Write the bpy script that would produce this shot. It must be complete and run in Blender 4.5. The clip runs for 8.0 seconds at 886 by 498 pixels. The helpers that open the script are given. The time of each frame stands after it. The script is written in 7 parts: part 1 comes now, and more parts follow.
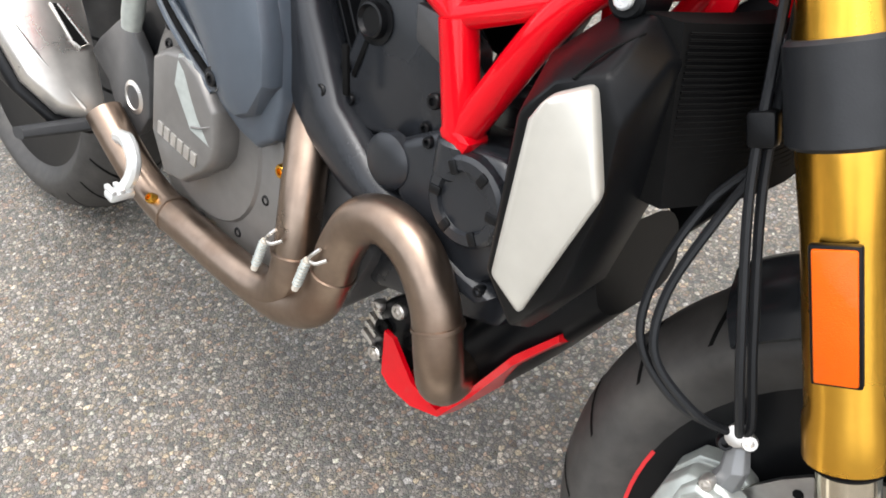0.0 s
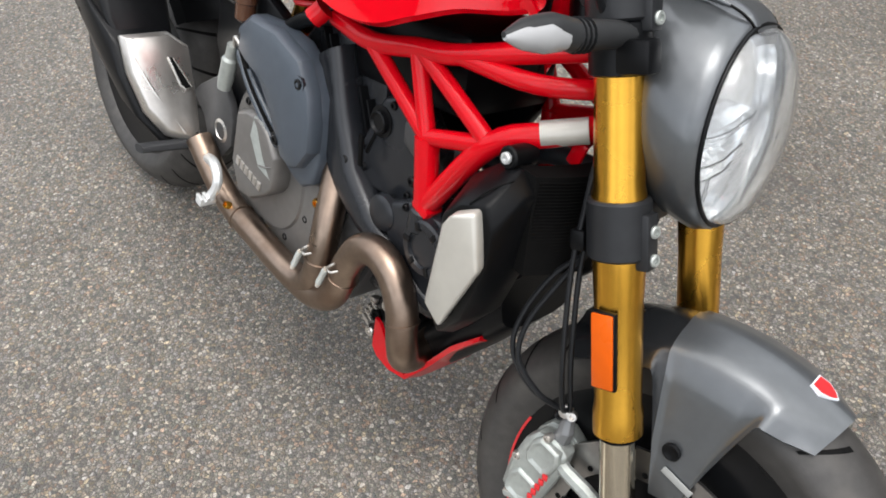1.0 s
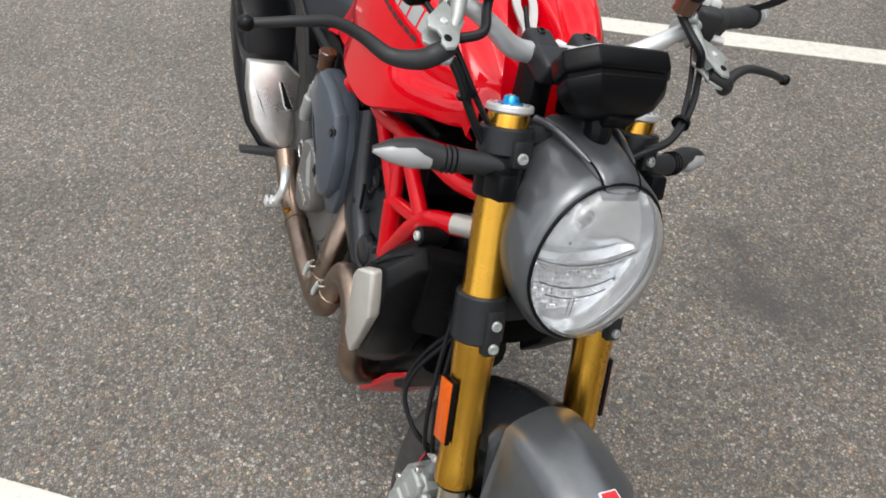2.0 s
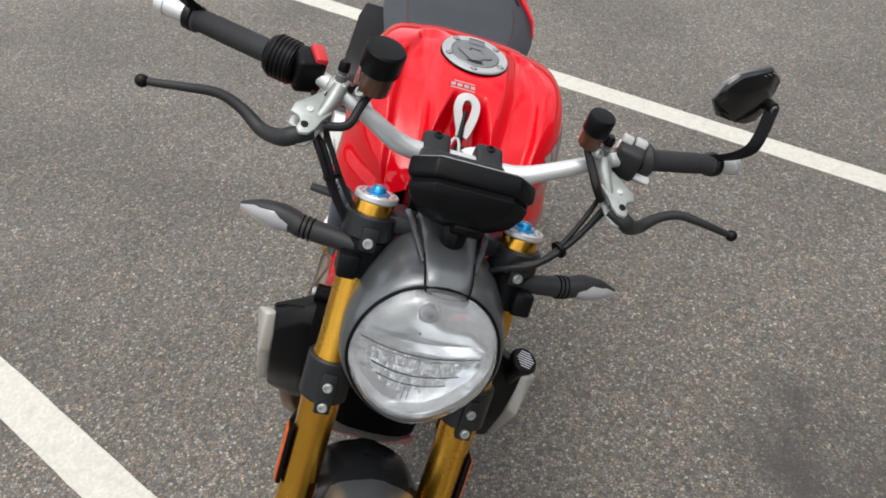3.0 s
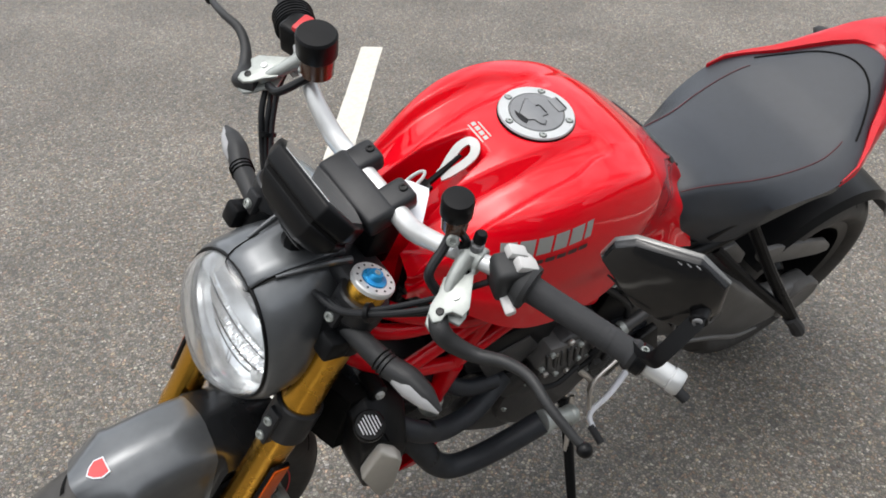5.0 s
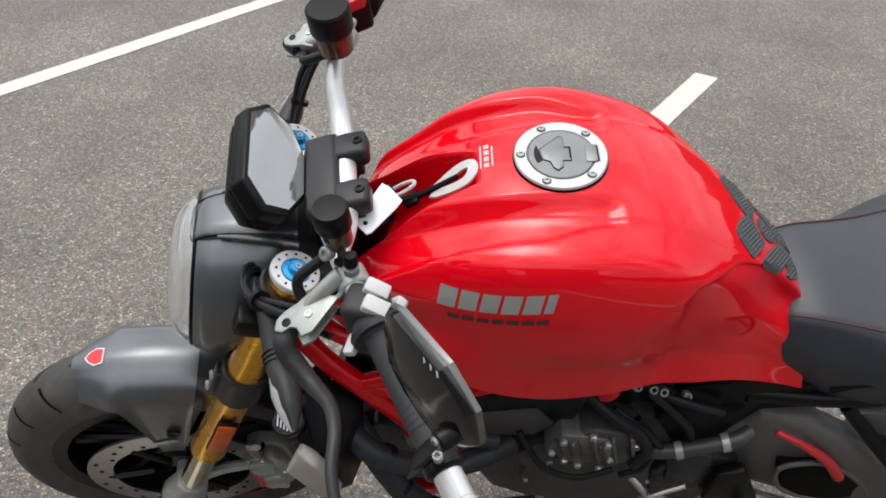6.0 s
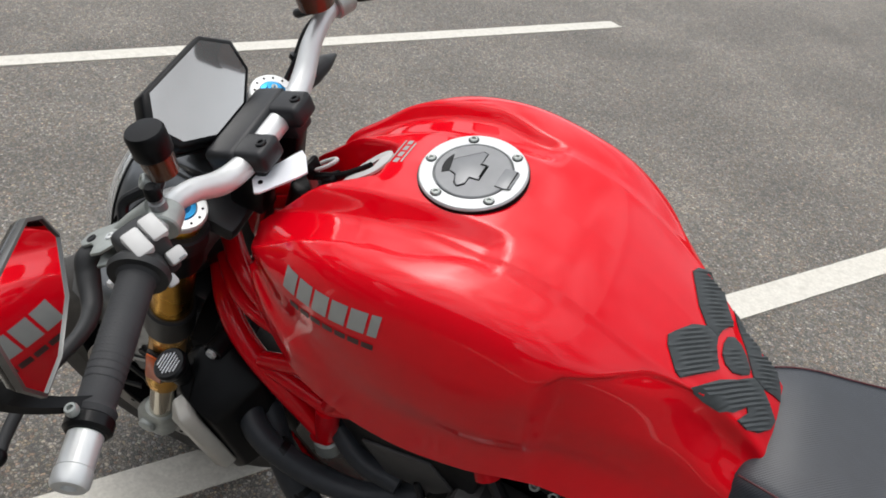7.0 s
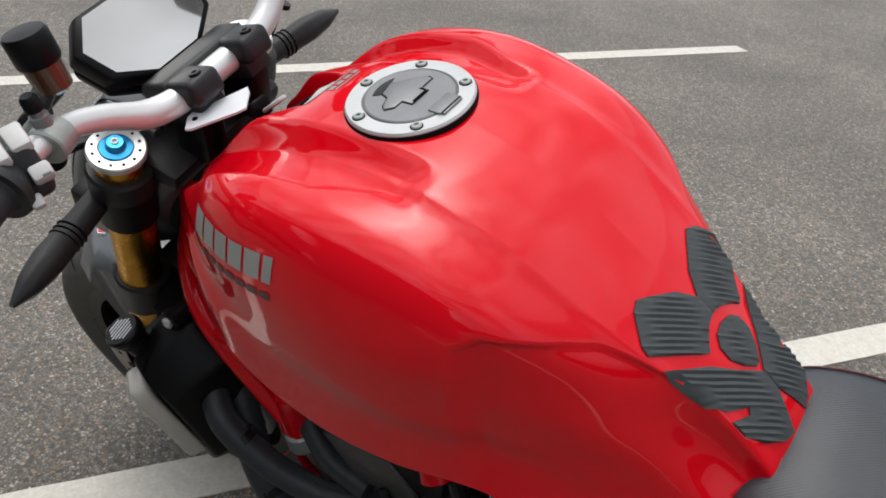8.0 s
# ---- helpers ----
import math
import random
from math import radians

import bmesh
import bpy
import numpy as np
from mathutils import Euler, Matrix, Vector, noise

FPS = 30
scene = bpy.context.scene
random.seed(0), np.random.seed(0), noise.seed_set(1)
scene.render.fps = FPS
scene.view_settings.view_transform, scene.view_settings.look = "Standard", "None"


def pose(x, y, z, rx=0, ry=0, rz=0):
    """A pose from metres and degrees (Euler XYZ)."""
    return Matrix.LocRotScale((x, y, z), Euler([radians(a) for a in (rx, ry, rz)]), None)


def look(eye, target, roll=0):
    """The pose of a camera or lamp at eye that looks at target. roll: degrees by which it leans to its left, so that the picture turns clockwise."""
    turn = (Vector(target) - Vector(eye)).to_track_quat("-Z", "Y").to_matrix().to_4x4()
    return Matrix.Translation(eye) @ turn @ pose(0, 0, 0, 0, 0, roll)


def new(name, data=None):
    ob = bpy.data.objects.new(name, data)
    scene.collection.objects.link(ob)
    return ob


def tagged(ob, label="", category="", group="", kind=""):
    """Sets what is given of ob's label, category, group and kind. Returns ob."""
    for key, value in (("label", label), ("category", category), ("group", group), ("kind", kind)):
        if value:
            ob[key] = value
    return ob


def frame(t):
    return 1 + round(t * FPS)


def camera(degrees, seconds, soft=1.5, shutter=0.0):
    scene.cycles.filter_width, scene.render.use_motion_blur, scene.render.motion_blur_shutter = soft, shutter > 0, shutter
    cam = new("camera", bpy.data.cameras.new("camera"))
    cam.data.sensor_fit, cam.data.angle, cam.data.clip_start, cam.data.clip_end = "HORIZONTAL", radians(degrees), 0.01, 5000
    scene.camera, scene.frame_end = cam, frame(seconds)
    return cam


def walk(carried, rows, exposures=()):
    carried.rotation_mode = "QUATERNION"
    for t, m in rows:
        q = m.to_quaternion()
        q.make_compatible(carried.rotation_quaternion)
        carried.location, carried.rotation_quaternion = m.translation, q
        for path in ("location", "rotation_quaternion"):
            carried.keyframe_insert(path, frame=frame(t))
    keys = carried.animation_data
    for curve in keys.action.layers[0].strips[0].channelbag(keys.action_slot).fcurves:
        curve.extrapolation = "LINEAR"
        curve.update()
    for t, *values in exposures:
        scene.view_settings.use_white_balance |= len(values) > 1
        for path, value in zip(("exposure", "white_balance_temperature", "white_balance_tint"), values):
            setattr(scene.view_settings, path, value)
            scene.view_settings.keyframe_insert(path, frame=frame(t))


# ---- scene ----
# camera and its walk
cam = camera(58.20, 8.0, 1.75)
PATH = [
    (0, (1.4047, -0.4871, 1.0251), (0.5760, 0.2594, 0.0221), -3.58),
    (0.5, (1.5065, -0.5131, 1.2080), (0.6899, 0.1924, 0.1662), -2.60),
    (1, (1.6608, -0.5542, 1.3701), (0.8088, 0.0815, 0.3118), -1.53),
    (1.2, (1.7175, -0.5398, 1.4366), (0.8389, 0.0537, 0.3756), -1.06),
    (2.3, (1.9854, -0.1175, 1.5866), (0.8844, 0.0429, 0.5806), -1.70),
    (2.5, (1.9902, -0.0253, 1.6067), (0.8637, 0.0398, 0.6184), -3.08),
    (3, (2.0412, 0.2639, 1.6362), (0.8795, 0.1227, 0.6978), -0.60),
    (3.5, (2.0168, 0.4871, 1.6326), (0.8955, 0.0614, 0.7318), -1.07),
    (4, (1.8969, 0.6763, 1.6195), (0.8752, 0.0347, 0.7281), -0.44),
    (4.5, (1.7135, 0.9295, 1.5856), (0.8785, 0.0519, 0.7010), 0.88),
    (5, (1.4547, 1.0214, 1.5578), (0.8340, -0.0387, 0.6971), 0.55),
    (5.2, (1.3552, 1.0407, 1.5664), (0.8288, -0.0730, 0.7104), 0.88),
    (6.3, (0.7810, 1.0324, 1.4981), (0.9706, -0.1777, 0.6322), 3.31),
    (6.5, (0.6982, 0.9720, 1.4913), (0.9669, -0.2235, 0.6260), 4.84),
    (7, (0.5136, 0.8430, 1.4390), (1.0377, -0.2937, 0.6124), 7.80),
    (7.5, (0.3872, 0.7219, 1.3742), (1.0989, -0.3294, 0.5753), 7.02),
    (8, (0.3870, 0.6704, 1.3006), (1.1467, -0.3614, 0.5207), 4.11),
]
walk(cam, [(t, look(eye, target, roll)) for t, eye, target, roll in PATH],
     [(0, 1.80), (0.5, 1.50), (1.2, 1.20), (2.5, 0.80), (4.0, 0.68), (5.0, 0.94), (6.5, 0.80), (8.0, 0.57)])

# ---- world and light: a bright overcast sky with a broad, weak sun ----
world = bpy.data.worlds.new("sky")
scene.world = world
world.use_nodes = True
wn, wl = world.node_tree.nodes, world.node_tree.links
wn.clear()
sky = wn.new("ShaderNodeTexSky")
sky.sky_type = "NISHITA"
sky.sun_disc = False
sky.sun_elevation, sky.sun_rotation = radians(80), radians(110)
sky.dust_density, sky.air_density = 4.0, 1.0
veil = wn.new("ShaderNodeHueSaturation")
veil.inputs["Saturation"].default_value = 0.25
bg = wn.new("ShaderNodeBackground")
bg.inputs["Strength"].default_value = 0.15
wout = wn.new("ShaderNodeOutputWorld")
wl.new(sky.outputs[0], veil.inputs["Color"])
# soft cloud cover
wco = wn.new("ShaderNodeTexCoord")
cloud = wn.new("ShaderNodeTexNoise")
cloud.inputs["Scale"].default_value, cloud.inputs["Detail"].default_value, cloud.inputs["Distortion"].default_value = 2.8, 4.0, 0.5
cover = wn.new("ShaderNodeMapRange")
cover.inputs["From Min"].default_value, cover.inputs["From Max"].default_value = 0.34, 0.66
cover.inputs["To Min"].default_value, cover.inputs["To Max"].default_value = 0.44, 1.56
heap = wn.new("ShaderNodeMix")
heap.data_type, heap.blend_type = "RGBA", "MULTIPLY"
heap.inputs["Factor"].default_value = 1.0
wl.new(wco.outputs["Generated"], cloud.inputs["Vector"])
wl.new(cloud.outputs["Fac"], cover.inputs["Value"])
wl.new(veil.outputs[0], heap.inputs["A"])
wl.new(cover.outputs["Result"], heap.inputs["B"])
wl.new(heap.outputs["Result"], bg.inputs["Color"])
wl.new(bg.outputs[0], wout.inputs["Surface"])
sun = bpy.data.lights.new("sun", "SUN")
sun.energy, sun.angle, sun.color = 0.5, radians(110), (1.0, 0.97, 0.92)
new("sun", sun).matrix_world = look((0.3, -0.15, 3.0), (0.0, 0.0, 0.0))


# ---- materials ----
def material(name, color, rough=0.5, metal=0.0, coat=0.0, vary=0.12, scale=60.0, bump=0.0, bump_scale=400.0,
             coat_ior=1.5, wear=None, wear_amount=0.0, wear_scale=9.0, rough_vary=0.12, spec=0.5, rib=None):
    m = bpy.data.materials.new(name)
    m.use_nodes = True
    n, l = m.node_tree.nodes, m.node_tree.links
    b = n["Principled BSDF"]
    b.inputs["Metallic"].default_value = metal
    b.inputs["Coat Weight"].default_value = coat
    b.inputs["Coat Roughness"].default_value = 0.03
    b.inputs["Coat IOR"].default_value = coat_ior
    b.inputs["Specular IOR Level"].default_value = spec
    co = n.new("ShaderNodeTexCoord")
    fine = n.new("ShaderNodeTexNoise")
    fine.inputs["Scale"].default_value, fine.inputs["Detail"].default_value = scale, 4.0
    l.new(co.outputs["Object"], fine.inputs["Vector"])
    ramp = n.new("ShaderNodeMapRange")
    ramp.inputs["To Min"].default_value, ramp.inputs["To Max"].default_value = 1 - vary, 1 + vary
    ramp.inputs["From Min"].default_value, ramp.inputs["From Max"].default_value = 0.3, 0.7
    l.new(fine.outputs["Fac"], ramp.inputs["Value"])
    mul = n.new("ShaderNodeMix")
    mul.data_type, mul.blend_type = "RGBA", "MULTIPLY"
    mul.inputs["Factor"].default_value = 1.0
    mul.inputs["A"].default_value = (*color, 1)
    l.new(ramp.outputs["Result"], mul.inputs["B"])
    out = mul.outputs["Result"]
    broad = n.new("ShaderNodeTexNoise")
    broad.inputs["Scale"].default_value, broad.inputs["Detail"].default_value = wear_scale, 6.0
    l.new(co.outputs["Object"], broad.inputs["Vector"])
    if wear:
        edge = n.new("ShaderNodeMapRange")
        edge.inputs["From Min"].default_value, edge.inputs["From Max"].default_value = 0.52, 0.7
        edge.inputs["To Max"].default_value = wear_amount
        l.new(broad.outputs["Fac"], edge.inputs["Value"])
        mix = n.new("ShaderNodeMix")
        mix.data_type = "RGBA"
        mix.inputs["B"].default_value = (*wear, 1)
        l.new(edge.outputs["Result"], mix.inputs["Factor"])
        l.new(out, mix.inputs["A"])
        out = mix.outputs["Result"]
    l.new(out, b.inputs["Base Color"])
    rv = n.new("ShaderNodeMapRange")
    rv.inputs["From Min"].default_value, rv.inputs["From Max"].default_value = 0.3, 0.7
    rv.inputs["To Min"].default_value, rv.inputs["To Max"].default_value = max(0.02, rough * (1 - rough_vary)), min(1.0, rough * (1 + rough_vary))
    l.new(broad.outputs["Fac"], rv.inputs["Value"])
    l.new(rv.outputs["Result"], b.inputs["Roughness"])
    if bump:
        grain = n.new("ShaderNodeTexNoise")
        grain.inputs["Scale"].default_value, grain.inputs["Detail"].default_value = bump_scale, 3.0
        l.new(co.outputs["Object"], grain.inputs["Vector"])
        bp = n.new("ShaderNodeBump")
        bp.inputs["Strength"].default_value, bp.inputs["Distance"].default_value = bump, 0.001
        l.new(grain.outputs["Fac"], bp.inputs["Height"])
        l.new(bp.outputs["Normal"], b.inputs["Normal"])
        if rib:
            # fine woven ribs: along one way, and weaker across it
            last = bp.outputs["Normal"]
            for way, deep in ((Vector((*rib[:2], 0.0)), 0.22), (Vector((-rib[1], rib[0], 0.0)), 0.08)):
                dot = n.new("ShaderNodeVectorMath")
                dot.operation = "DOT_PRODUCT"
                dot.inputs[1].default_value = way * (2 * math.pi / rib[2])
                l.new(co.outputs["Object"], dot.inputs[0])
                wave = n.new("ShaderNodeMath")
                wave.operation = "SINE"
                l.new(dot.outputs["Value"], wave.inputs[0])
                wb = n.new("ShaderNodeBump")
                wb.inputs["Strength"].default_value, wb.inputs["Distance"].default_value = deep, 0.0004
                l.new(wave.outputs[0], wb.inputs["Height"])
                l.new(last, wb.inputs["Normal"])
                last = wb.outputs["Normal"]
            l.new(last, b.inputs["Normal"])
    return m


M_RED = material("red_gloss_paint", (0.69, 0.0004, 0.0090), 0.40, coat=1.0, coat_ior=1.43, vary=0.02, rough_vary=0.05, spec=0.02)
M_FRAME = material("red_frame_paint", (0.58, 0.0012, 0.008), 0.36, coat=0.7, coat_ior=1.42, vary=0.03, spec=0.05)
M_TAIL = material("red_tail_plastic", (0.50, 0.006, 0.014), 0.3, coat=0.6, coat_ior=1.4, vary=0.03, spec=0.1)
M_GREY = material("graphite_satin_paint", (0.116, 0.124, 0.131), 0.33, metal=0.6, coat=0.45, vary=0.05, bump=0.05, bump_scale=900)
M_GOLD = material("gold_anodised_metal", (0.70, 0.37, 0.05), 0.27, metal=1.0, vary=0.04, bump=0.03, bump_scale=1200)
M_CHROME = material("polished_steel_tube", (0.62, 0.56, 0.45), 0.14, metal=1.0, vary=0.05)
M_BLACK = material("black_moulded_plastic", (0.0036, 0.0039, 0.0045), 0.36, vary=0.15, bump=0.12, bump_scale=700, spec=0.16)
M_GLOSS = material("black_gloss_plastic", (0.006, 0.0062, 0.0066), 0.13, vary=0.1, rough_vary=0.3, spec=0.6)
M_SATIN = material("black_satin_metal", (0.0050, 0.0053, 0.0060), 0.30, metal=0.05, vary=0.12, bump=0.05, spec=0.22)
M_YOKE = material("dark_grey_cast_metal", (0.018, 0.019, 0.021), 0.42, metal=0.2, vary=0.1, bump=0.12, bump_scale=600, spec=0.4)
M_HUGGER = material("dark_satin_mudguard_plastic", (0.012, 0.013, 0.0145), 0.26, vary=0.1, bump=0.05, spec=0.55)
M_LEVER = material("dark_grey_anodised_metal", (0.027, 0.028, 0.029), 0.50, metal=0.2, vary=0.08, bump=0.06, spec=0.4)
M_HOSE = material("blue_grey_coolant_hose_rubber", (0.020, 0.023, 0.028), 0.50, vary=0.15, bump=0.1, bump_scale=300, spec=0.4)
M_DEEP = material("black_rubber_hose", (0.0070, 0.0078, 0.0092), 0.46, vary=0.15, bump=0.1, bump_scale=300, spec=0.3)
M_RUBBER = material("tyre_rubber", (0.036, 0.034, 0.032), 0.55, vary=0.2, wear=(0.090, 0.083, 0.073), wear_amount=0.45, wear_scale=14, bump=0.15)
M_GRIP = material("grip_rubber", (0.022, 0.023, 0.025), 0.7, vary=0.12, bump=0.25, bump_scale=500)
M_SWING = material("grey_swingarm_paint", (0.125, 0.123, 0.120), 0.40, metal=0.25, vary=0.05, bump=0.08, bump_scale=700)
M_RIM = material("grey_metal_mirror_rim", (0.19, 0.19, 0.185), 0.32, metal=0.8, vary=0.05)
M_CASE = material("grey_cast_engine_metal", (0.060, 0.060, 0.061), 0.42, metal=0.3, vary=0.1, bump=0.2, bump_scale=600)
M_COVER = material("dark_engine_cover_paint", (0.0155, 0.0172, 0.0205), 0.27, metal=0.1, vary=0.08, bump=0.08, bump_scale=800)
M_BLUEGREY = material("slate_shield_plastic", (0.056, 0.069, 0.086), 0.36, vary=0.06, bump=0.08, bump_scale=700)
M_CLUTCH = material("bronze_grey_cover_metal", (0.17, 0.163, 0.155), 0.40, metal=0.45, vary=0.06, bump=0.08, bump_scale=700)
M_EXHAUST = material("heat_tinted_steel_pipe", (0.27, 0.205, 0.160), 0.34, metal=1.0, vary=0.1, wear=(0.19, 0.125, 0.088), wear_amount=0.7, wear_scale=12, rough_vary=0.25)
M_STEEL = material("brushed_steel_shield", (0.60, 0.575, 0.54), 0.34, metal=0.9, vary=0.06, rough_vary=0.3)
M_ALU = material("bare_aluminium", (0.37, 0.395, 0.375), 0.42, metal=0.45, vary=0.10, scale=90, wear=(0.25, 0.26, 0.25), wear_amount=0.40, wear_scale=30)
M_RING = material("silver_ring_finish", (0.50, 0.515, 0.515), 0.38, metal=0.5, vary=0.04)
M_BAR = material("silver_bar_finish", (0.66, 0.675, 0.67), 0.36, metal=0.5, vary=0.03)
M_PANEL = material("silver_painted_panel", (0.48, 0.465, 0.42), 0.38, metal=0.3, coat=0.3, vary=0.03)
M_BLUE = material("blue_anodised_metal", (0.03, 0.33, 0.68), 0.28, metal=0.6, vary=0.05)
M_WHITE = material("white_card_plastic", (0.72, 0.74, 0.78), 0.4, vary=0.04)
M_CREAM = material("cream_sleeve_plastic", (0.50, 0.46, 0.39), 0.5, vary=0.08)
M_SEAT = material("black_seat_vinyl", (0.0165, 0.021, 0.028), 0.36, vary=0.1, bump=0.3, bump_scale=1100, spec=0.65, rib=(0.6, -0.8, 0.0024))
M_PAD = material("grey_rubber_tank_pad", (0.045, 0.052, 0.054), 0.55, vary=0.08, bump=0.15, bump_scale=900)
M_AMBER = material("amber_reflector_plastic", (0.60, 0.092, 0.002), 0.3, coat=0.3, coat_ior=1.35, vary=0.04, bump=0.3, bump_scale=900, spec=0.2)
M_BROWN = material("smoked_brown_reservoir", (0.075, 0.03, 0.014), 0.2, coat=0.6, vary=0.1)
M_STITCH = material("dark_red_thread", (0.075, 0.008, 0.012), 0.6, vary=0.2)
M_REDPLASTIC = material("red_switch_plastic", (0.55, 0.02, 0.025), 0.4, vary=0.05)
M_BUTTON = material("pale_button_plastic", (0.52, 0.52, 0.51), 0.45, vary=0.05)
M_LETTER = material("silver_grey_decal", (0.36, 0.37, 0.36), 0.4, metal=0.3, vary=0.04)
M_DARKDECAL = material("dark_grey_decal", (0.06, 0.02, 0.02), 0.4, vary=0.05)
M_DISC = material("steel_brake_disc", (0.36, 0.35, 0.34), 0.32, metal=1.0, vary=0.1)
# Near-black; for holes, slots and grooves their shade is put into the colour.
M_HOLE = material("dark_recess", (0.003, 0.003, 0.003), 0.7, vary=0.2, spec=0.1)
M_CAPGREY = material("grey_filler_cap_paint", (0.20, 0.205, 0.21), 0.4, metal=0.4, vary=0.05)
M_REFLECT = material("lamp_reflector_silver", (0.80, 0.81, 0.815), 0.13, metal=0.80, vary=0.06)
M_MIRROR = material("mirror_glass_silver", (0.85, 0.86, 0.87), 0.02, metal=1.0, vary=0.0, rough_vary=0.0)
M_SCREEN = material("dash_screen_glass", (0.34, 0.345, 0.34), 0.07, metal=0.7, coat=1.0, coat_ior=2.0, vary=0.02, rough_vary=0.0)
M_LINE = material("white_road_paint", (0.56, 0.54, 0.48), 0.6, vary=0.12, scale=120, wear=(0.34, 0.32, 0.28), wear_amount=0.30, wear_scale=30, bump=0.6, bump_scale=140)


def glass(name, color=(1, 1, 1), rough=0.02, clear=1.0):
    m = bpy.data.materials.new(name)
    m.use_nodes = True
    b = m.node_tree.nodes["Principled BSDF"]
    b.inputs["Base Color"].default_value = (*color, 1)
    b.inputs["Roughness"].default_value = rough
    b.inputs["Transmission Weight"].default_value = clear
    b.inputs["IOR"].default_value = 1.45
    return m


M_GLASS = glass("clear_lens_glass", (0.95, 0.97, 0.98), 0.035, 0.96)
M_SMOKE = glass("clear_indicator_lens", (0.82, 0.83, 0.84), 0.12, 0.60)


def asphalt():
    m = bpy.data.materials.new("worn_asphalt")
    m.use_nodes = True
    n, l = m.node_tree.nodes, m.node_tree.links
    b = n["Principled BSDF"]
    co = n.new("ShaderNodeTexCoord")
    stones = n.new("ShaderNodeTexVoronoi")
    stones.inputs["Scale"].default_value = 118.0
    edges = n.new("ShaderNodeTexVoronoi")
    edges.feature = "DISTANCE_TO_EDGE"
    edges.inputs["Scale"].default_value = 118.0
    tiny = n.new("ShaderNodeTexVoronoi")
    tiny.inputs["Scale"].default_value = 310.0
    broad = n.new("ShaderNodeTexNoise")
    broad.inputs["Scale"].default_value, broad.inputs["Detail"].default_value = 1.3, 5.0
    blot = n.new("ShaderNodeTexNoise")
    blot.inputs["Scale"].default_value, blot.inputs["Detail"].default_value = 2.4, 5.0
    for t in (stones, edges, tiny, broad, blot):
        l.new(co.outputs["Object"], t.inputs["Vector"])
    sep = n.new("ShaderNodeSeparateColor")
    l.new(stones.outputs["Color"], sep.inputs[0])
    tone = n.new("ShaderNodeValToRGB")
    e = tone.color_ramp.elements
    e[0].position, e[0].color = 0.0, (0.084, 0.090, 0.080, 1)
    e[1].position, e[1].color = 1.0, (0.476, 0.440, 0.379, 1)
    for p, c in ((0.30, (0.182, 0.163, 0.139, 1)), (0.55, (0.221, 0.206, 0.181, 1)), (0.70, (0.260, 0.230, 0.189, 1)), (0.84, (0.296, 0.277, 0.246, 1)), (0.95, (0.382, 0.350, 0.296, 1))):
        x = tone.color_ramp.elements.new(p)
        x.color = c
    l.new(sep.outputs["Red"], tone.inputs["Fac"])
    # binder between the stones
    gap = n.new("ShaderNodeMapRange")
    gap.inputs["From Min"].default_value, gap.inputs["From Max"].default_value = 0.01, 0.15
    gap.inputs["To Min"].default_value, gap.inputs["To Max"].default_value = 1.0, 0.0
    l.new(edges.outputs["Distance"], gap.inputs["Value"])
    bind = n.new("ShaderNodeMix")
    bind.data_type = "RGBA"
    bind.inputs["B"].default_value = (0.087, 0.081, 0.075, 1)
    l.new(gap.outputs["Result"], bind.inputs["Factor"])
    # stone hue, and fine grit on each stone
    hue = n.new("ShaderNodeValToRGB")
    hue.color_ramp.interpolation = "CONSTANT"
    k = hue.color_ramp.elements
    k[0].position, k[0].color = 0.0, (0.95, 0.95, 0.95, 1)
    k[1].position, k[1].color = 0.90, (1.0, 0.78, 0.66, 1)
    for p, c in ((0.35, (1.0, 0.95, 0.88, 1)), (0.58, (0.90, 0.95, 0.90, 1)), (0.70, (0.90, 0.93, 1.0, 1)), (0.80, (1.0, 0.90, 0.72, 1))):
        x = hue.color_ramp.elements.new(p)
        x.color = c
    l.new(sep.outputs["Green"], hue.inputs["Fac"])
    dye = n.new("ShaderNodeMix")
    dye.data_type, dye.blend_type = "RGBA", "MULTIPLY"
    dye.inputs["Factor"].default_value = 1.0
    l.new(tone.outputs["Color"], dye.inputs["A"])
    l.new(hue.outputs["Color"], dye.inputs["B"])
    grit = n.new("ShaderNodeMapRange")
    grit.inputs["To Min"].default_value, grit.inputs["To Max"].default_value = 0.52, 1.44
    tsep = n.new("ShaderNodeSeparateColor")
    l.new(tiny.outputs["Color"], tsep.inputs[0])
    l.new(tsep.outputs["Red"], grit.inputs["Value"])
    speck = n.new("ShaderNodeMix")
    speck.data_type, speck.blend_type = "RGBA", "MULTIPLY"
    speck.inputs["Factor"].default_value = 1.0
    l.new(dye.outputs["Result"], speck.inputs["A"])
    l.new(grit.outputs["Result"], speck.inputs["B"])
    l.new(speck.outputs["Result"], bind.inputs["A"])
    shade = n.new("ShaderNodeMapRange")
    shade.inputs["From Min"].default_value, shade.inputs["From Max"].default_value = 0.3, 0.7
    shade.inputs["To Min"].default_value, shade.inputs["To Max"].default_value = 0.78, 1.22
    l.new(broad.outputs["Fac"], shade.inputs["Value"])
    mul = n.new("ShaderNodeMix")
    mul.data_type, mul.blend_type = "RGBA", "MULTIPLY"
    mul.inputs["Factor"].default_value = 1.0
    l.new(bind.outputs["Result"], mul.inputs["A"])
    l.new(shade.outputs["Result"], mul.inputs["B"])
    # old oil blots
    oil = n.new("ShaderNodeMapRange")
    oil.inputs["From Min"].default_value, oil.inputs["From Max"].default_value = 0.58, 0.72
    oil.inputs["To Max"].default_value = 0.25
    l.new(blot.outputs["Fac"], oil.inputs["Value"])
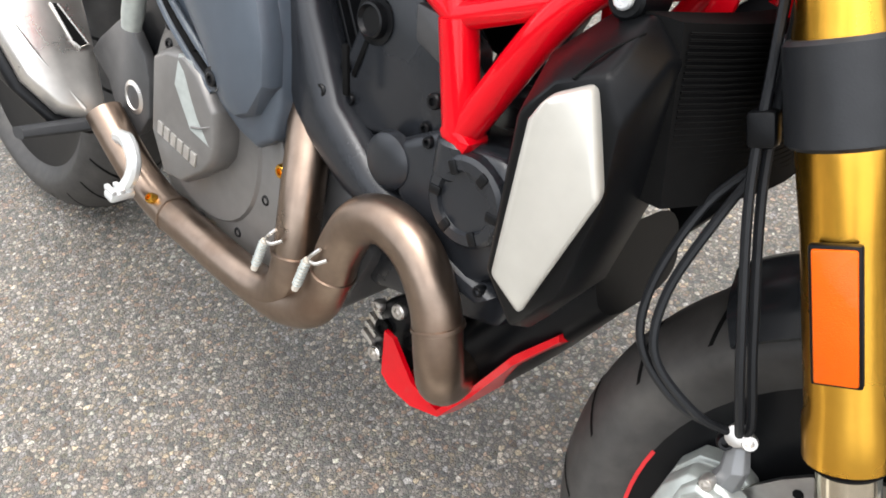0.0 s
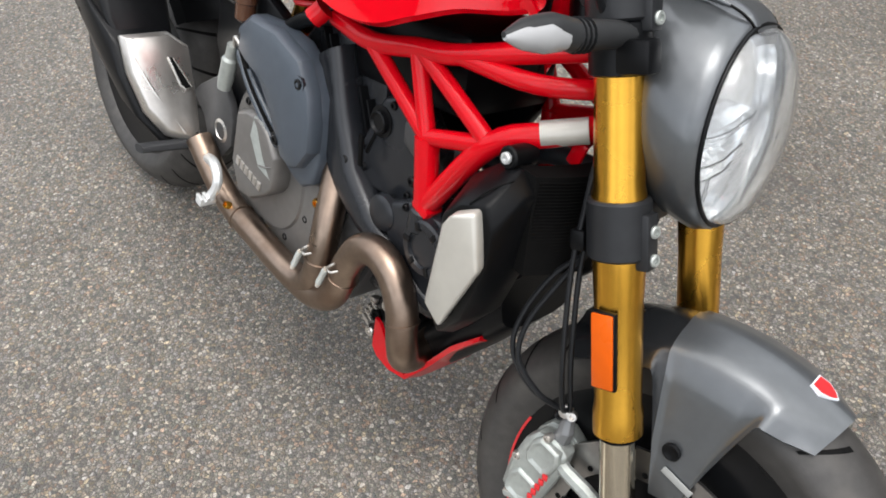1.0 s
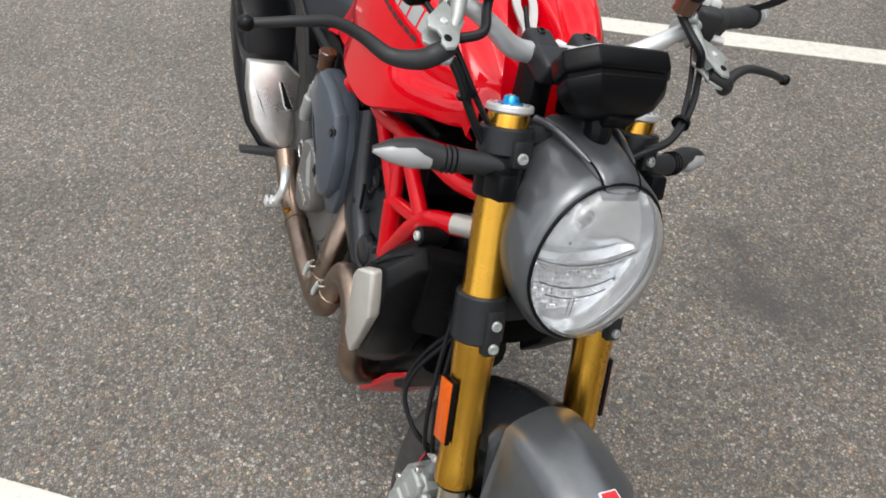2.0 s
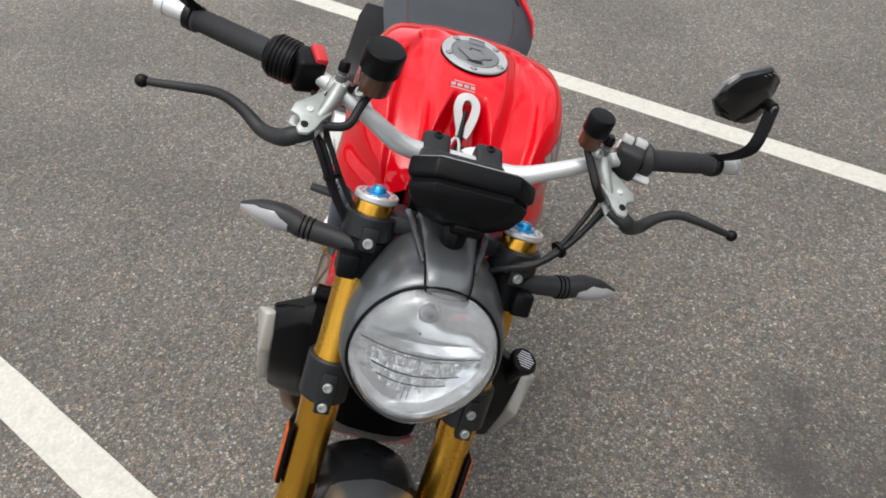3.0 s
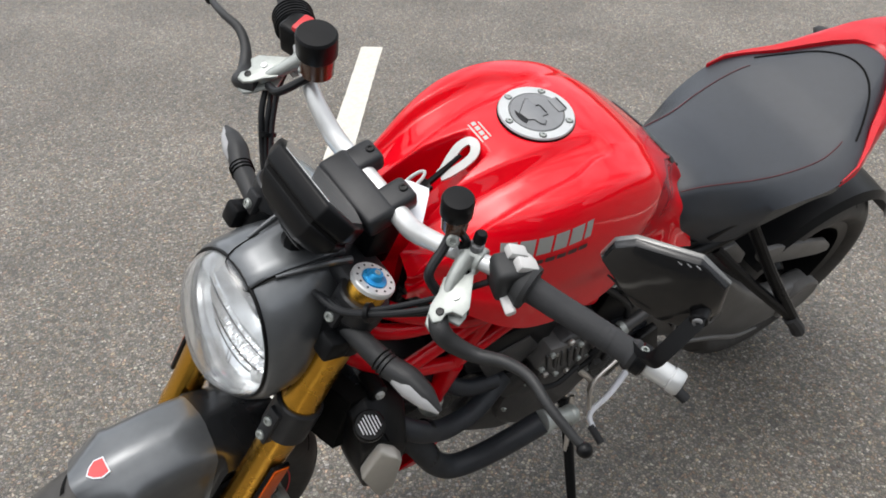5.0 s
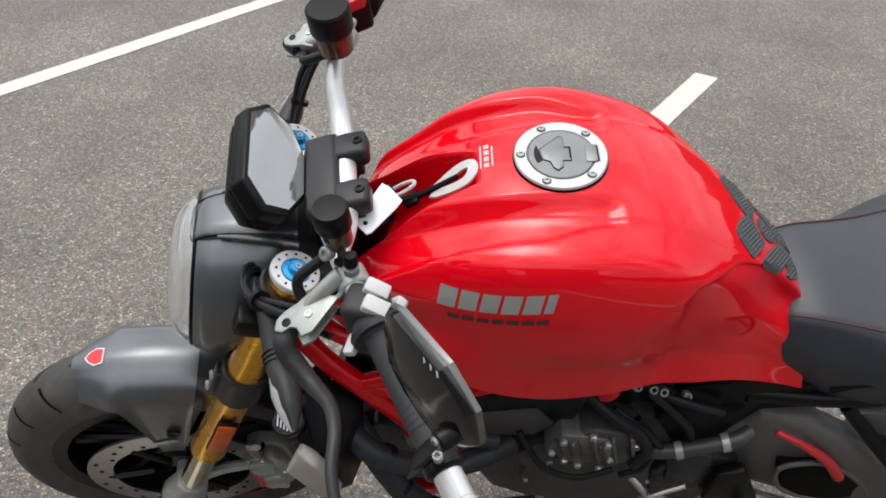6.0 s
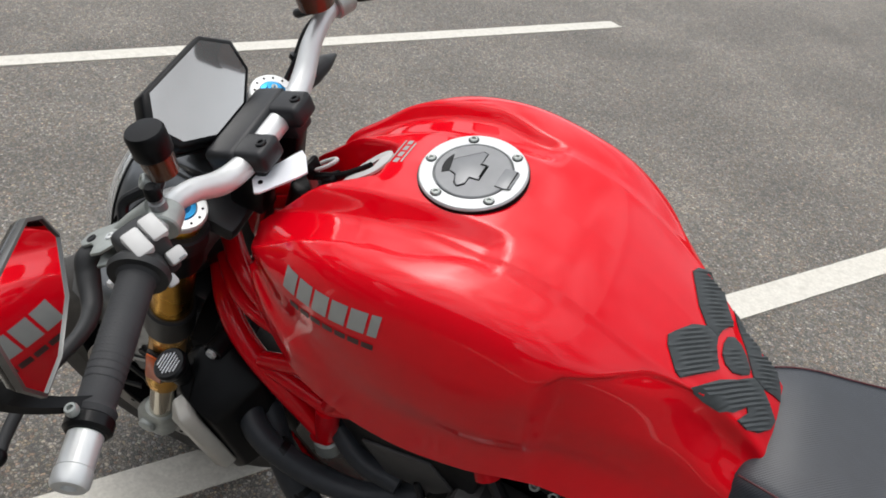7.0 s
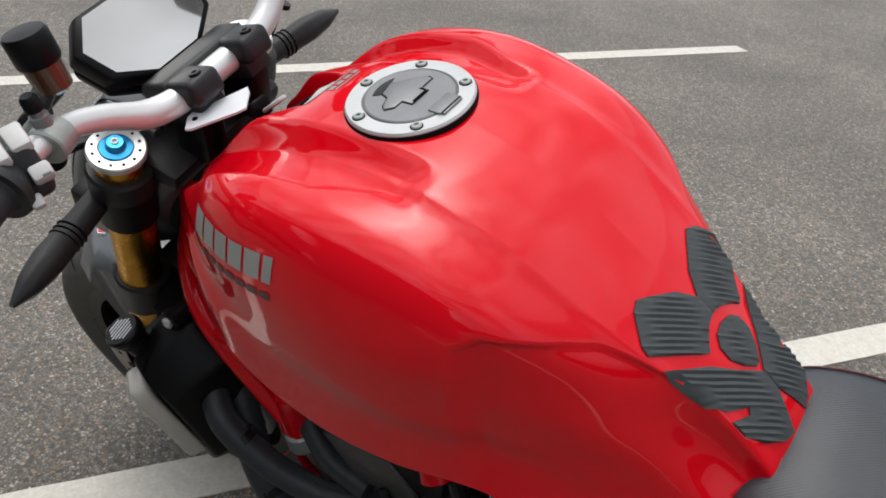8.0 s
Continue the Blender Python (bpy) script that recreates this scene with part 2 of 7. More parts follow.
    mix = n.new("ShaderNodeMix")
    mix.data_type = "RGBA"
    mix.inputs["B"].default_value = (0.050, 0.047, 0.046, 1)
    l.new(oil.outputs["Result"], mix.inputs["Factor"])
    l.new(mul.outputs["Result"], mix.inputs["A"])
    # dark drips beside the bike
    out = mix.outputs["Result"]
    wob = n.new("ShaderNodeTexNoise")
    wob.inputs["Scale"].default_value, wob.inputs["Detail"].default_value = 9.0, 4.0
    l.new(co.outputs["Object"], wob.inputs["Vector"])
    for cx, cy, rad in ((0.53, 1.00, 0.05), (0.74, 0.96, 0.11), (0.83, 1.07, 0.09), (0.63, 1.09, 0.05)):
        d = n.new("ShaderNodeVectorMath")
        d.operation = "DISTANCE"
        d.inputs[1].default_value = (cx, cy, 0.0)
        l.new(co.outputs["Object"], d.inputs[0])
        add = n.new("ShaderNodeMath")
        add.operation, add.inputs[1].default_value = "MULTIPLY_ADD", 0.34
        l.new(wob.outputs["Fac"], add.inputs[0])
        l.new(d.outputs["Value"], add.inputs[2])
        fall = n.new("ShaderNodeMapRange")
        fall.inputs["From Min"].default_value, fall.inputs["From Max"].default_value = rad + 0.10, rad + 0.24
        fall.inputs["To Min"].default_value, fall.inputs["To Max"].default_value = 0.62, 0.0
        l.new(add.outputs[0], fall.inputs["Value"])
        drip = n.new("ShaderNodeMix")
        drip.data_type = "RGBA"
        drip.inputs["B"].default_value = (0.060, 0.054, 0.052, 1)
        l.new(fall.outputs["Result"], drip.inputs["Factor"])
        l.new(out, drip.inputs["A"])
        out = drip.outputs["Result"]
    l.new(out, b.inputs["Base Color"])
    b.inputs["Roughness"].default_value = 0.58
    h = n.new("ShaderNodeMath")
    h.operation = "MULTIPLY_ADD"
    h.inputs[1].default_value = -1.6
    top = n.new("ShaderNodeMath")
    top.operation, top.inputs[1].default_value = "MINIMUM", 0.22
    l.new(edges.outputs["Distance"], top.inputs[0])
    l.new(top.outputs[0], h.inputs[0])
    l.new(tiny.outputs["Distance"], h.inputs[2])
    bp = n.new("ShaderNodeBump")
    bp.invert = True
    bp.inputs["Strength"].default_value, bp.inputs["Distance"].default_value = 0.8, 0.004
    l.new(h.outputs[0], bp.inputs["Height"])
    l.new(bp.outputs["Normal"], b.inputs["Normal"])
    return m


M_ASPHALT = asphalt()


# ---- building blocks ----
def part(name, bm, mat, parent=None, label="", sharp=35):
    """Links a bmesh as one mesh object, under a thing or part if one is given."""
    me = bpy.data.meshes.new(name)
    bmesh.ops.recalc_face_normals(bm, faces=bm.faces)
    for f in bm.faces:
        f.smooth = True
    bm.to_mesh(me)
    bm.free()
    me.set_sharp_from_angle(angle=radians(sharp))
    me.materials.append(mat)
    ob = new(name, me)
    if parent:
        ob.parent = parent
    return tagged(ob, label)


def spline(pts, n=8):
    """Points along a smooth curve through pts."""
    p = [Vector(q) for q in pts]
    if len(p) < 3:
        return [p[0].lerp(p[1], i / n) for i in range(n + 1)]
    p = [2 * p[0] - p[1], *p, 2 * p[-1] - p[-2]]
    out = []
    for a, b, c, d in zip(p, p[1:], p[2:], p[3:]):
        for i in range(n):
            t = i / n
            out.append(0.5 * (2 * b + (c - a) * t + (2 * a - 5 * b + 4 * c - d) * t * t + (3 * b - a - 3 * c + d) * t ** 3))
    return out + [p[-2]]


def skin(bm, rings, closed=True, caps=True):
    """Faces over rows of points; the rows are closed rings or open strips."""
    rows = [[bm.verts.new(v) for v in r] for r in rings]
    m = len(rows[0])
    for a, b in zip(rows, rows[1:]):
        for i in range(m if closed else m - 1):
            bm.faces.new((a[i], a[(i + 1) % m], b[(i + 1) % m], b[i]))
    if caps and closed:
        bm.faces.new(rows[0][::-1])
        bm.faces.new(rows[-1])
    return rows


def tube(pts, r, n=8, sides=14, bm=None, curve=True):
    """A pipe through pts; r is one radius or a list of them, spread along the way."""
    bm = bm or bmesh.new()
    path = spline(pts, n) if curve else [Vector(p) for p in pts]
    rs = r if isinstance(r, (list, tuple)) else [r, r]
    rings, up = [], None
    for i, p in enumerate(path):
        d = (path[min(i + 1, len(path) - 1)] - path[max(i - 1, 0)]).normalized()
        up = d.orthogonal().normalized() if up is None else (up - d * up.dot(d)).normalized()
        side = d.cross(up)
        f = i / (len(path) - 1) * (len(rs) - 1)
        k = min(int(f), len(rs) - 2)
        rad = rs[k] + (rs[k + 1] - rs[k]) * (f - k)
        rings.append([p + rad * (math.cos(a) * up + math.sin(a) * side) for a in (2 * math.pi * j / sides for j in range(sides))])
    skin(bm, rings)
    return bm


def lathe(profile, a, b, sides=24, bm=None):
    """A turned body: profile rows of (distance along a to b, radius)."""
    bm = bm or bmesh.new()
    a, b = Vector(a), Vector(b)
    d = (b - a).normalized()
    up = d.orthogonal().normalized()
    side = d.cross(up)
    rings = [[a + d * s + max(r, 1e-5) * (math.cos(t) * up + math.sin(t) * side) for t in (2 * math.pi * j / sides for j in range(sides))] for s, r in profile]
    skin(bm, rings)
    return bm


def rod(a, b, r, sides=16, chamfer=0.15, bm=None):
    """A straight round bar with chamfered ends."""
    s, c = (Vector(b) - Vector(a)).length, r * chamfer
    return lathe([(0, r - c), (c, r), (s - c, r), (s, r - c)], a, b, sides, bm)


def bevelled(bm, w, seg=2, angle=30):
    es = [e for e in bm.edges if len(e.link_faces) == 2 and e.calc_face_angle(0) > radians(angle)]
    if w and es:
        bmesh.ops.bevel(bm, geom=es, offset=w, segments=seg, profile=0.5, affect="EDGES", clamp_overlap=True)
    return bm


def block(center, size, turn=(0, 0, 0), w=0.004, seg=2, bm=None):
    """A rounded box."""
    b2 = bmesh.new()
    bmesh.ops.create_cube(b2, size=1)
    for v in b2.verts:
        v.co = Vector((v.co.x * size[0], v.co.y * size[1], v.co.z * size[2]))
    bevelled(b2, w, seg)
    b2.transform(pose(*center, *turn))
    return merge(bm, b2)


def merge(bm, b2):
    if bm is None:
        return b2
    me = bpy.data.meshes.new("tmp")
    b2.to_mesh(me)
    b2.free()
    bm.from_mesh(me)
    bpy.data.meshes.remove(me)
    return bm


def plate(outline, y0, y1, axis="y", w=0.004, seg=2, bm=None):
    """A slab with a polygon outline. axis y: outline in x, z; z: in x, y; x: in y, z."""
    b2 = bmesh.new()

    def at(p, h):
        return {"y": (p[0], h, p[1]), "z": (p[0], p[1], h), "x": (h, p[0], p[1])}[axis]

    skin(b2, [[at(p, y0) for p in outline], [at(p, y1) for p in outline]])
    bmesh.ops.recalc_face_normals(b2, faces=b2.faces)
    bevelled(b2, w, seg)
    return merge(bm, b2)


def loft(rings, w=0.0, bm=None):
    b2 = bmesh.new()
    skin(b2, rings)
    bmesh.ops.recalc_face_normals(b2, faces=b2.faces)
    bevelled(b2, w)
    return merge(bm, b2)


def oval(c, ux, uy, a, b, n=20, power=2.0):
    """A ring of points: a rounded outline round c in the plane of ux, uy."""
    c, ux, uy = Vector(c), Vector(ux), Vector(uy)
    out = []
    for i in range(n):
        t = 2 * math.pi * i / n
        x, y = math.cos(t), math.sin(t)
        out.append(c + ux * a * math.copysign(abs(x) ** (2 / power), x) + uy * b * math.copysign(abs(y) ** (2 / power), y))
    return out


# ---- ground and road markings ----
def ground():
    bm = bmesh.new()
    xs = [-900, -60, -12, -5, 0, 5, 12, 60, 900]
    rows = [[bm.verts.new((x, y, 0)) for x in xs] for y in xs]
    for a, b in zip(rows, rows[1:]):
        for i in range(len(xs) - 1):
            bm.faces.new((a[i], a[i + 1], b[i + 1], b[i]))
    return tagged(part("ground", bm, M_ASPHALT), "worn grey-brown asphalt with pale stone chips", "ground", kind="structure")


def stall_line(name, turn, offset, start, end, width=0.112):
    """A painted stripe 4 mm thick with slightly ragged edges."""
    turn = radians(turn)
    along, side = Vector((math.cos(turn), math.sin(turn), 0)), Vector((math.sin(turn), -math.cos(turn), 0))
    bm = bmesh.new()
    n = 140
    rings = []
    for i in range(n + 1):
        s = start + (end - start) * (i / n) ** 1.4
        r = noise.noise(Vector((s * 14, offset, 0))) * 0.003
        q = noise.noise(Vector((s * 14, offset, 7))) * 0.003
        a = along * s + side * (offset - width / 2 + r)
        b = along * s + side * (offset + width / 2 + q)
        up = Vector((0, 0, 0.004))
        rings.append([a, a + up, b + up, b])
    skin(bm, rings)
    return tagged(part(name, bm, M_LINE), "white painted parking stall line on asphalt", "road marking", "parking lines", kind="structure")


ground()
stall_line("road_marking_1", 57.6, 1.215, -2.43, 3.1)
stall_line("road_marking_2", 56.4, 3.701, -2.34, 3.1)
stall_line("road_marking_3", 58.8, -1.264, -2.50, 3.1)


# ---- what closes the place: a low boarded building beside the lot and an added, unseen ring of trees ----
M_SIDING = material("dark_siding_paint", (0.045, 0.043, 0.042), 0.6, vary=0.08, scale=3.0, bump=0.1)
M_BOARD = material("weathered_board_paint", (0.19, 0.185, 0.18), 0.6, vary=0.1, scale=3.0, bump=0.1)
M_ROOF = material("dark_roof_felt", (0.06, 0.058, 0.056), 0.8, vary=0.15, scale=5.0)
M_TREES = material("unseen_tree_foliage", (0.035, 0.05, 0.022), 0.9, vary=0.5, scale=0.6, bump=0.5, bump_scale=2.0)


def building():
    """A low boarded outbuilding beside the lot, seen only in reflections."""
    b = tagged(new("building"), "low grey outbuilding with horizontal boards beside the lot", "building")
    b.matrix_basis = pose(1.65, 3.55, 0, 0, 0, -15)
    part("wall", plate([(-3.2, 0), (5.5, 0), (5.5, 2.7), (-3.2, 2.7)], 0.0, 3.0, "y", 0.0), M_SIDING, b, "dark painted wall")
    for k in range(18):
        part("board", block((1.15, -0.012, 0.09 + 0.148 * k), (8.7, 0.03, 0.118), (6, 0, 0), 0.004, 1), M_BOARD, b)
    part("roof", plate([(-3.5, 2.7), (5.8, 2.7), (5.8, 2.82), (-3.5, 2.82)], -0.12, 3.3, "y", 0.0), M_ROOF, b, "flat dark roof")
    return b


building()


# Unseen ring of trees, added to close the place and darken the reflected horizon.
def treeline():
    bm = bmesh.new()
    n = 180
    rows = []
    for k in range(n + 1):
        a = 2 * math.pi * k / n
        h = 9.0 + 4.5 * noise.noise(Vector((math.cos(a) * 7, math.sin(a) * 7, 0))) + 2.0 * noise.noise(Vector((math.cos(a) * 31, math.sin(a) * 31, 3)))
        r = 75.0 + 4 * noise.noise(Vector((math.cos(a) * 9, math.sin(a) * 9, 9)))
        rows.append([Vector((r * math.cos(a), r * math.sin(a), -0.2)), Vector((r * math.cos(a), r * math.sin(a), h)), Vector(((r + 6) * math.cos(a), (r + 6) * math.sin(a), h * 0.9)), Vector(((r + 6) * math.cos(a), (r + 6) * math.sin(a), -0.2))])
    skin(bm, rows, caps=False)
    return tagged(part("backdrop", bm, M_TREES), "unseen ring of trees added to darken the reflected horizon", "treeline", kind="structure")


treeline()


# ---- motorcycle: the bike leans on its stand, and its steering is turned to the left ----
LEAN, HEADING, STEER, RAKE = 16.6, 2.73, 6.0, math.atan(0.40)
bike = tagged(new("motorcycle"), "red naked motorcycle with gold forks leaning on its side stand", "motorcycle")
bike.matrix_basis = Matrix.Translation((0.0317, -0.1729, 0.0120)) @ Matrix.Rotation(radians(HEADING), 4, "Z") @ Matrix.Rotation(radians(-0.34), 4, "Y") @ Matrix.Rotation(radians(-LEAN), 4, "X")
HEAD, HEAD_AXIS = Vector((1.09, 0, 0.99)), Vector((-math.sin(RAKE), 0, math.cos(RAKE)))
TURN = Matrix.Translation(HEAD) @ Matrix.Rotation(radians(STEER), 4, HEAD_AXIS) @ Matrix.Translation(-HEAD)


def bikepart(name, bm, mat, label="", parent=None, sharp=35):
    return part(name, bm, mat, parent or bike, label, sharp)


def front(name, bm, mat, label="", parent=None, sharp=35):
    """A part that turns with the steering."""
    bm.transform(TURN)
    return part(name, bm, mat, parent or bike, label, sharp)


def leg(z, y=0.0, ahead=0.0):
    """A place on a fork leg's line at height z."""
    return Vector((1.123 + 0.40 * (0.99 - z) + ahead, y, z))


def bolt(name, p, d, r, mat, parent, h=0.006, make=bikepart, label=""):
    """A bolt head with a socket."""
    p, d = Vector(p), Vector(d).normalized()
    bm = lathe([(-0.006, r * 0.8), (0, r), (h * 0.7, r), (h, r * 0.82), (h, r * 0.5), (h * 0.45, r * 0.45)], p, p + d, 12)
    return make(name, bm, mat, label, parent)


def wheel(make, axle, radius, width, rim_r, name, spokes, stripe=True):
    """Tyre, rim, spokes and hub of one wheel."""
    c = Vector(axle)
    half = width / 2
    prof = []
    for i in range(17):
        a = -1.25 + 2.5 * i / 16
        prof.append((c.y + half * math.sin(a) / math.sin(1.25), radius - (1 - math.cos(a)) * half * 1.0))
    prof = [(c.y - half * 0.80, rim_r + 0.004), (c.y - half * 0.97, rim_r + 0.03)] + prof + [(c.y + half * 0.97, rim_r + 0.03), (c.y + half * 0.80, rim_r + 0.004)]
    bm = bmesh.new()
    n = 72
    rows = [[bm.verts.new((c.x + r * math.cos(2 * math.pi * j / n), y, c.z + r * math.sin(2 * math.pi * j / n))) for y, r in prof] for j in range(n)]
    m = len(prof)
    for j in range(n):
        a, b = rows[j], rows[(j + 1) % n]
        for i in range(m - 1):
            bm.faces.new((a[i], a[i + 1], b[i + 1], b[i]))
        bm.faces.new((a[m - 1], a[0], b[0], b[m - 1]))
    tyre = make(name, bm, M_RUBBER, "worn black road tyre", sharp=60)
    # tread grooves as near-black strips just proud of the crown, their shade put into the colour
    for side in (-1, 1):
        for k in range(22):
            g = bmesh.new()
            t0 = 2 * math.pi * k / 22 + (0.07 if side > 0 else 0)
            ring = []
            for s in range(7):
                u = 0.12 + 0.70 * s / 6
                a = side * 1.25 * u
                t = t0 + 0.16 * u ** 1.5
                rr = radius - (1 - math.cos(a)) * half + 0.0006
                y = c.y + half * math.sin(a) / math.sin(1.25)
                w = 0.0042 * (1 - 0.5 * u) / rr
                ring.append((Vector((c.x + rr * math.cos(t - w), y, c.z + rr * math.sin(t - w))), Vector((c.x + rr * math.cos(t + w), y, c.z + rr * math.sin(t + w)))))
            for p, q in zip(ring, ring[1:]):
                g.faces.new([g.verts.new(v) for v in (p[0], p[1], q[1], q[0])])
            make("tread_groove", g, M_HOLE, parent=tyre)
    rim = lathe([(-half * 0.74, rim_r - 0.022), (-half * 0.80, rim_r + 0.007), (-half * 0.72, rim_r + 0.007), (-half * 0.55, rim_r - 0.012), (half * 0.55, rim_r - 0.012),
                 (half * 0.72, rim_r + 0.007), (half * 0.80, rim_r + 0.007), (half * 0.74, rim_r - 0.022), (half * 0.4, rim_r - 0.028), (-half * 0.4, rim_r - 0.028)], c, c + Vector((0, 1, 0)), 64)
    rim_ob = make("rim", rim, M_SATIN, "black cast alloy wheel rim")
    if stripe:
        for side in (-1, 1):
            s = bmesh.new()
            y = c.y + side * (half * 0.80 + 0.0015)
            arc = [radians(a) for a in range(164, 253, 4)]
            rows = [[s.verts.new((c.x + r * math.cos(a), y, c.z + r * math.sin(a))) for r in (rim_r + 0.0016, rim_r + 0.0054)] for a in arc]
            for a, b in zip(rows, rows[1:]):
                s.faces.new((a[0], a[1], b[1], b[0]))
            make("rim_stripe", s, M_REDPLASTIC, "thin red rim stripe", rim_ob)
    for k in range(spokes):
        a = 2 * math.pi * k / spokes + 0.3
        for d in (-0.16, 0.16):
            p = c + Vector((0.045 * math.cos(a + d * 2), 0, 0.045 * math.sin(a + d * 2)))
            q = c + Vector(((rim_r - 0.02) * math.cos(a + d), 0, (rim_r - 0.02) * math.sin(a + d)))
            make("spoke", tube([p, p.lerp(q, 0.5), q], [0.013, 0.010, 0.013], 3, 8), M_SATIN, parent=rim_ob)
    make("hub", lathe([(-0.055, 0.03), (-0.05, 0.036), (-0.02, 0.05), (0.02, 0.05), (0.05, 0.036), (0.055, 0.03)], c, c + Vector((0, 1, 0)), 24), M_SATIN, parent=rim_ob)
    return tyre


FA = leg(0.297, 0, 0.012)
wheel(front, FA, 0.315, 0.122, 0.230, "front_tyre", 5)
RA = Vector((-0.180, 0.045, 0.3230))
wheel(bikepart, RA, 0.3180, 0.185, 0.216, "rear_tyre", 5, False)


def brake_disc(side):
    c = FA + Vector((0, side * 0.072, 0))
    bm = bmesh.new()
    n = 48
    rings = [[(c.x + r * math.cos(2 * math.pi * j / n), y, c.z + r * math.sin(2 * math.pi * j / n)) for j in range(n)] for r, y in
             ((0.125, c.y - 0.0025), (0.170, c.y - 0.0025), (0.170, c.y + 0.0025), (0.125, c.y + 0.0025), (0.125, c.y - 0.0025))]
    skin(bm, rings, caps=False)
    d = front("brake_disc", bm, M_DISC, "drilled steel brake disc")
    for j in range(30):
        a = 2 * math.pi * j / 30
        rr = 0.134 + 0.011 * (j % 3)
        q = c + Vector((rr * math.cos(a), -0.0031, rr * math.sin(a)))
        front("disc_hole", lathe([(0, 0.0045), (0.0062, 0.0045)], q, q + Vector((0, 1, 0)), 8), M_HOLE, parent=d)
    for j in range(6):
        a = 2 * math.pi * j / 6
        p, q = c + Vector((0.05 * math.cos(a + 0.25), 0, 0.05 * math.sin(a + 0.25))), c + Vector((0.128 * math.cos(a), 0, 0.128 * math.sin(a)))
        front("carrier_arm", tube([p, q], 0.007, 2, 8), M_SATIN, parent=d)
    # radial caliper behind the leg
    k = c + Vector((-0.170, side * 0.004, 0.040))
    ax, ay = Vector((0.20, 0, 0.98)), Vector((-0.98, 0, 0.20))
    def cut_ring(t, grow):
        shape = [(-0.076, -0.014), (-0.066, 0.026), (-0.022, 0.036), (0.030, 0.036), (0.056, 0.026), (0.068, 0.000), (0.060, -0.024), (0.024, -0.032), (-0.052, -0.032)]
        return [k + ax * (u * grow) + ay * (v * grow) + Vector((0, t, 0)) for u, v in shape]

    cal = front("brake_caliper", bevelled(loft([cut_ring(t, g) for t, g in ((-0.034, 0.80), (-0.026, 1.0), (-0.006, 1.0), (-0.005, 0.90), (0.005, 0.90), (0.006, 1.0), (0.026, 1.0), (0.034, 0.80))]), 0.0022), M_ALU, "bare aluminium radial brake caliper")
    for t in (-0.036, 0.036):
        p = k + ax * t + Vector((0, side * 0.030, 0))
        front("piston_cover", bevelled(loft([[p + ax * (u * g) + ay * (v * g) + Vector((0, side * h, 0)) for u, v in ((-0.026, -0.016), (-0.026, 0.016), (-0.012, 0.024), (0.012, 0.024), (0.026, 0.016), (0.026, -0.016), (0.012, -0.024), (-0.012, -0.024))] for h, g in ((-0.004, 1.0), (0.006, 0.98), (0.010, 0.82), (0.006, 0.60))]), 0.0012), M_ALU, parent=cal)
    for t in (-0.066, 0.0, 0.066):
        q = k + ax * t + ay * (0.010 if t else 0.030) + Vector((0, side * 0.030, 0))
        bolt("bridge_bolt", q, (0, side, 0), 0.0065, M_STEEL, cal, 0.007, front)
    union = Vector((1.251, side * 0.098, 0.452))
    front("hose_union", bevelled(loft([oval(q, (0.9, 0, 0.3), (0, 1, 0), r, r * 0.8, 8) for q, r in ((k + ax * 0.058 + Vector((0, side * 0.012, 0)), 0.017), (k + ax * 0.084 + Vector((0, side * 0.018, 0)), 0.013), (union.lerp(k + ax * 0.084, 0.4), 0.010), (union, 0.008))]), 0.001), M_CAPGREY, "grey metal hose union", cal)
    for off in (-0.010, 0.006):
        bolt("union_bolt", union.lerp(k + ax * 0.084, 0.35) + Vector((off, side * 0.006, 0.010 * (off > 0))), (0.3, side * 0.8, 0.3), 0.0072, M_STEEL if off > 0 else M_SATIN, cal, 0.008, front)
    for t in range(5):
        front("caliper_mark", block(k + ax * (-0.030 + 0.012 * t) + ay * -0.020 + Vector((0, side * 0.0405, 0)), (0.008, 0.0025, 0.009), (0, -12, 0), 0.0006), M_REDPLASTIC, "plain red bar", cal)
    arm = [k + ax * 0.062 + ay * 0.016 + Vector((0, side * 0.024, 0)), FA + Vector((-0.135, side * 0.098, 0.072)), FA + Vector((-0.085, side * 0.098, 0.060)), FA + Vector((-0.02, side * 0.100, 0.030))]
    front("caliper_arm", tube(arm, [0.009, 0.010, 0.011, 0.014], 5, 8), M_ALU, parent=cal)
    front("caliper_bolt", tube([k - ax * 0.070 + ay * 0.012 + Vector((0, side * 0.030, 0)), k - ax * 0.040 - ay * 0.030 + Vector((0, side * 0.030, 0))], 0.008, 2, 10), M_ALU, parent=cal)
    front("banjo", lathe([(-0.005, 0.009), (0.006, 0.009), (0.007, 0.006)], union, union + Vector((0, side, 0.3)), 12), M_STEEL, parent=cal)


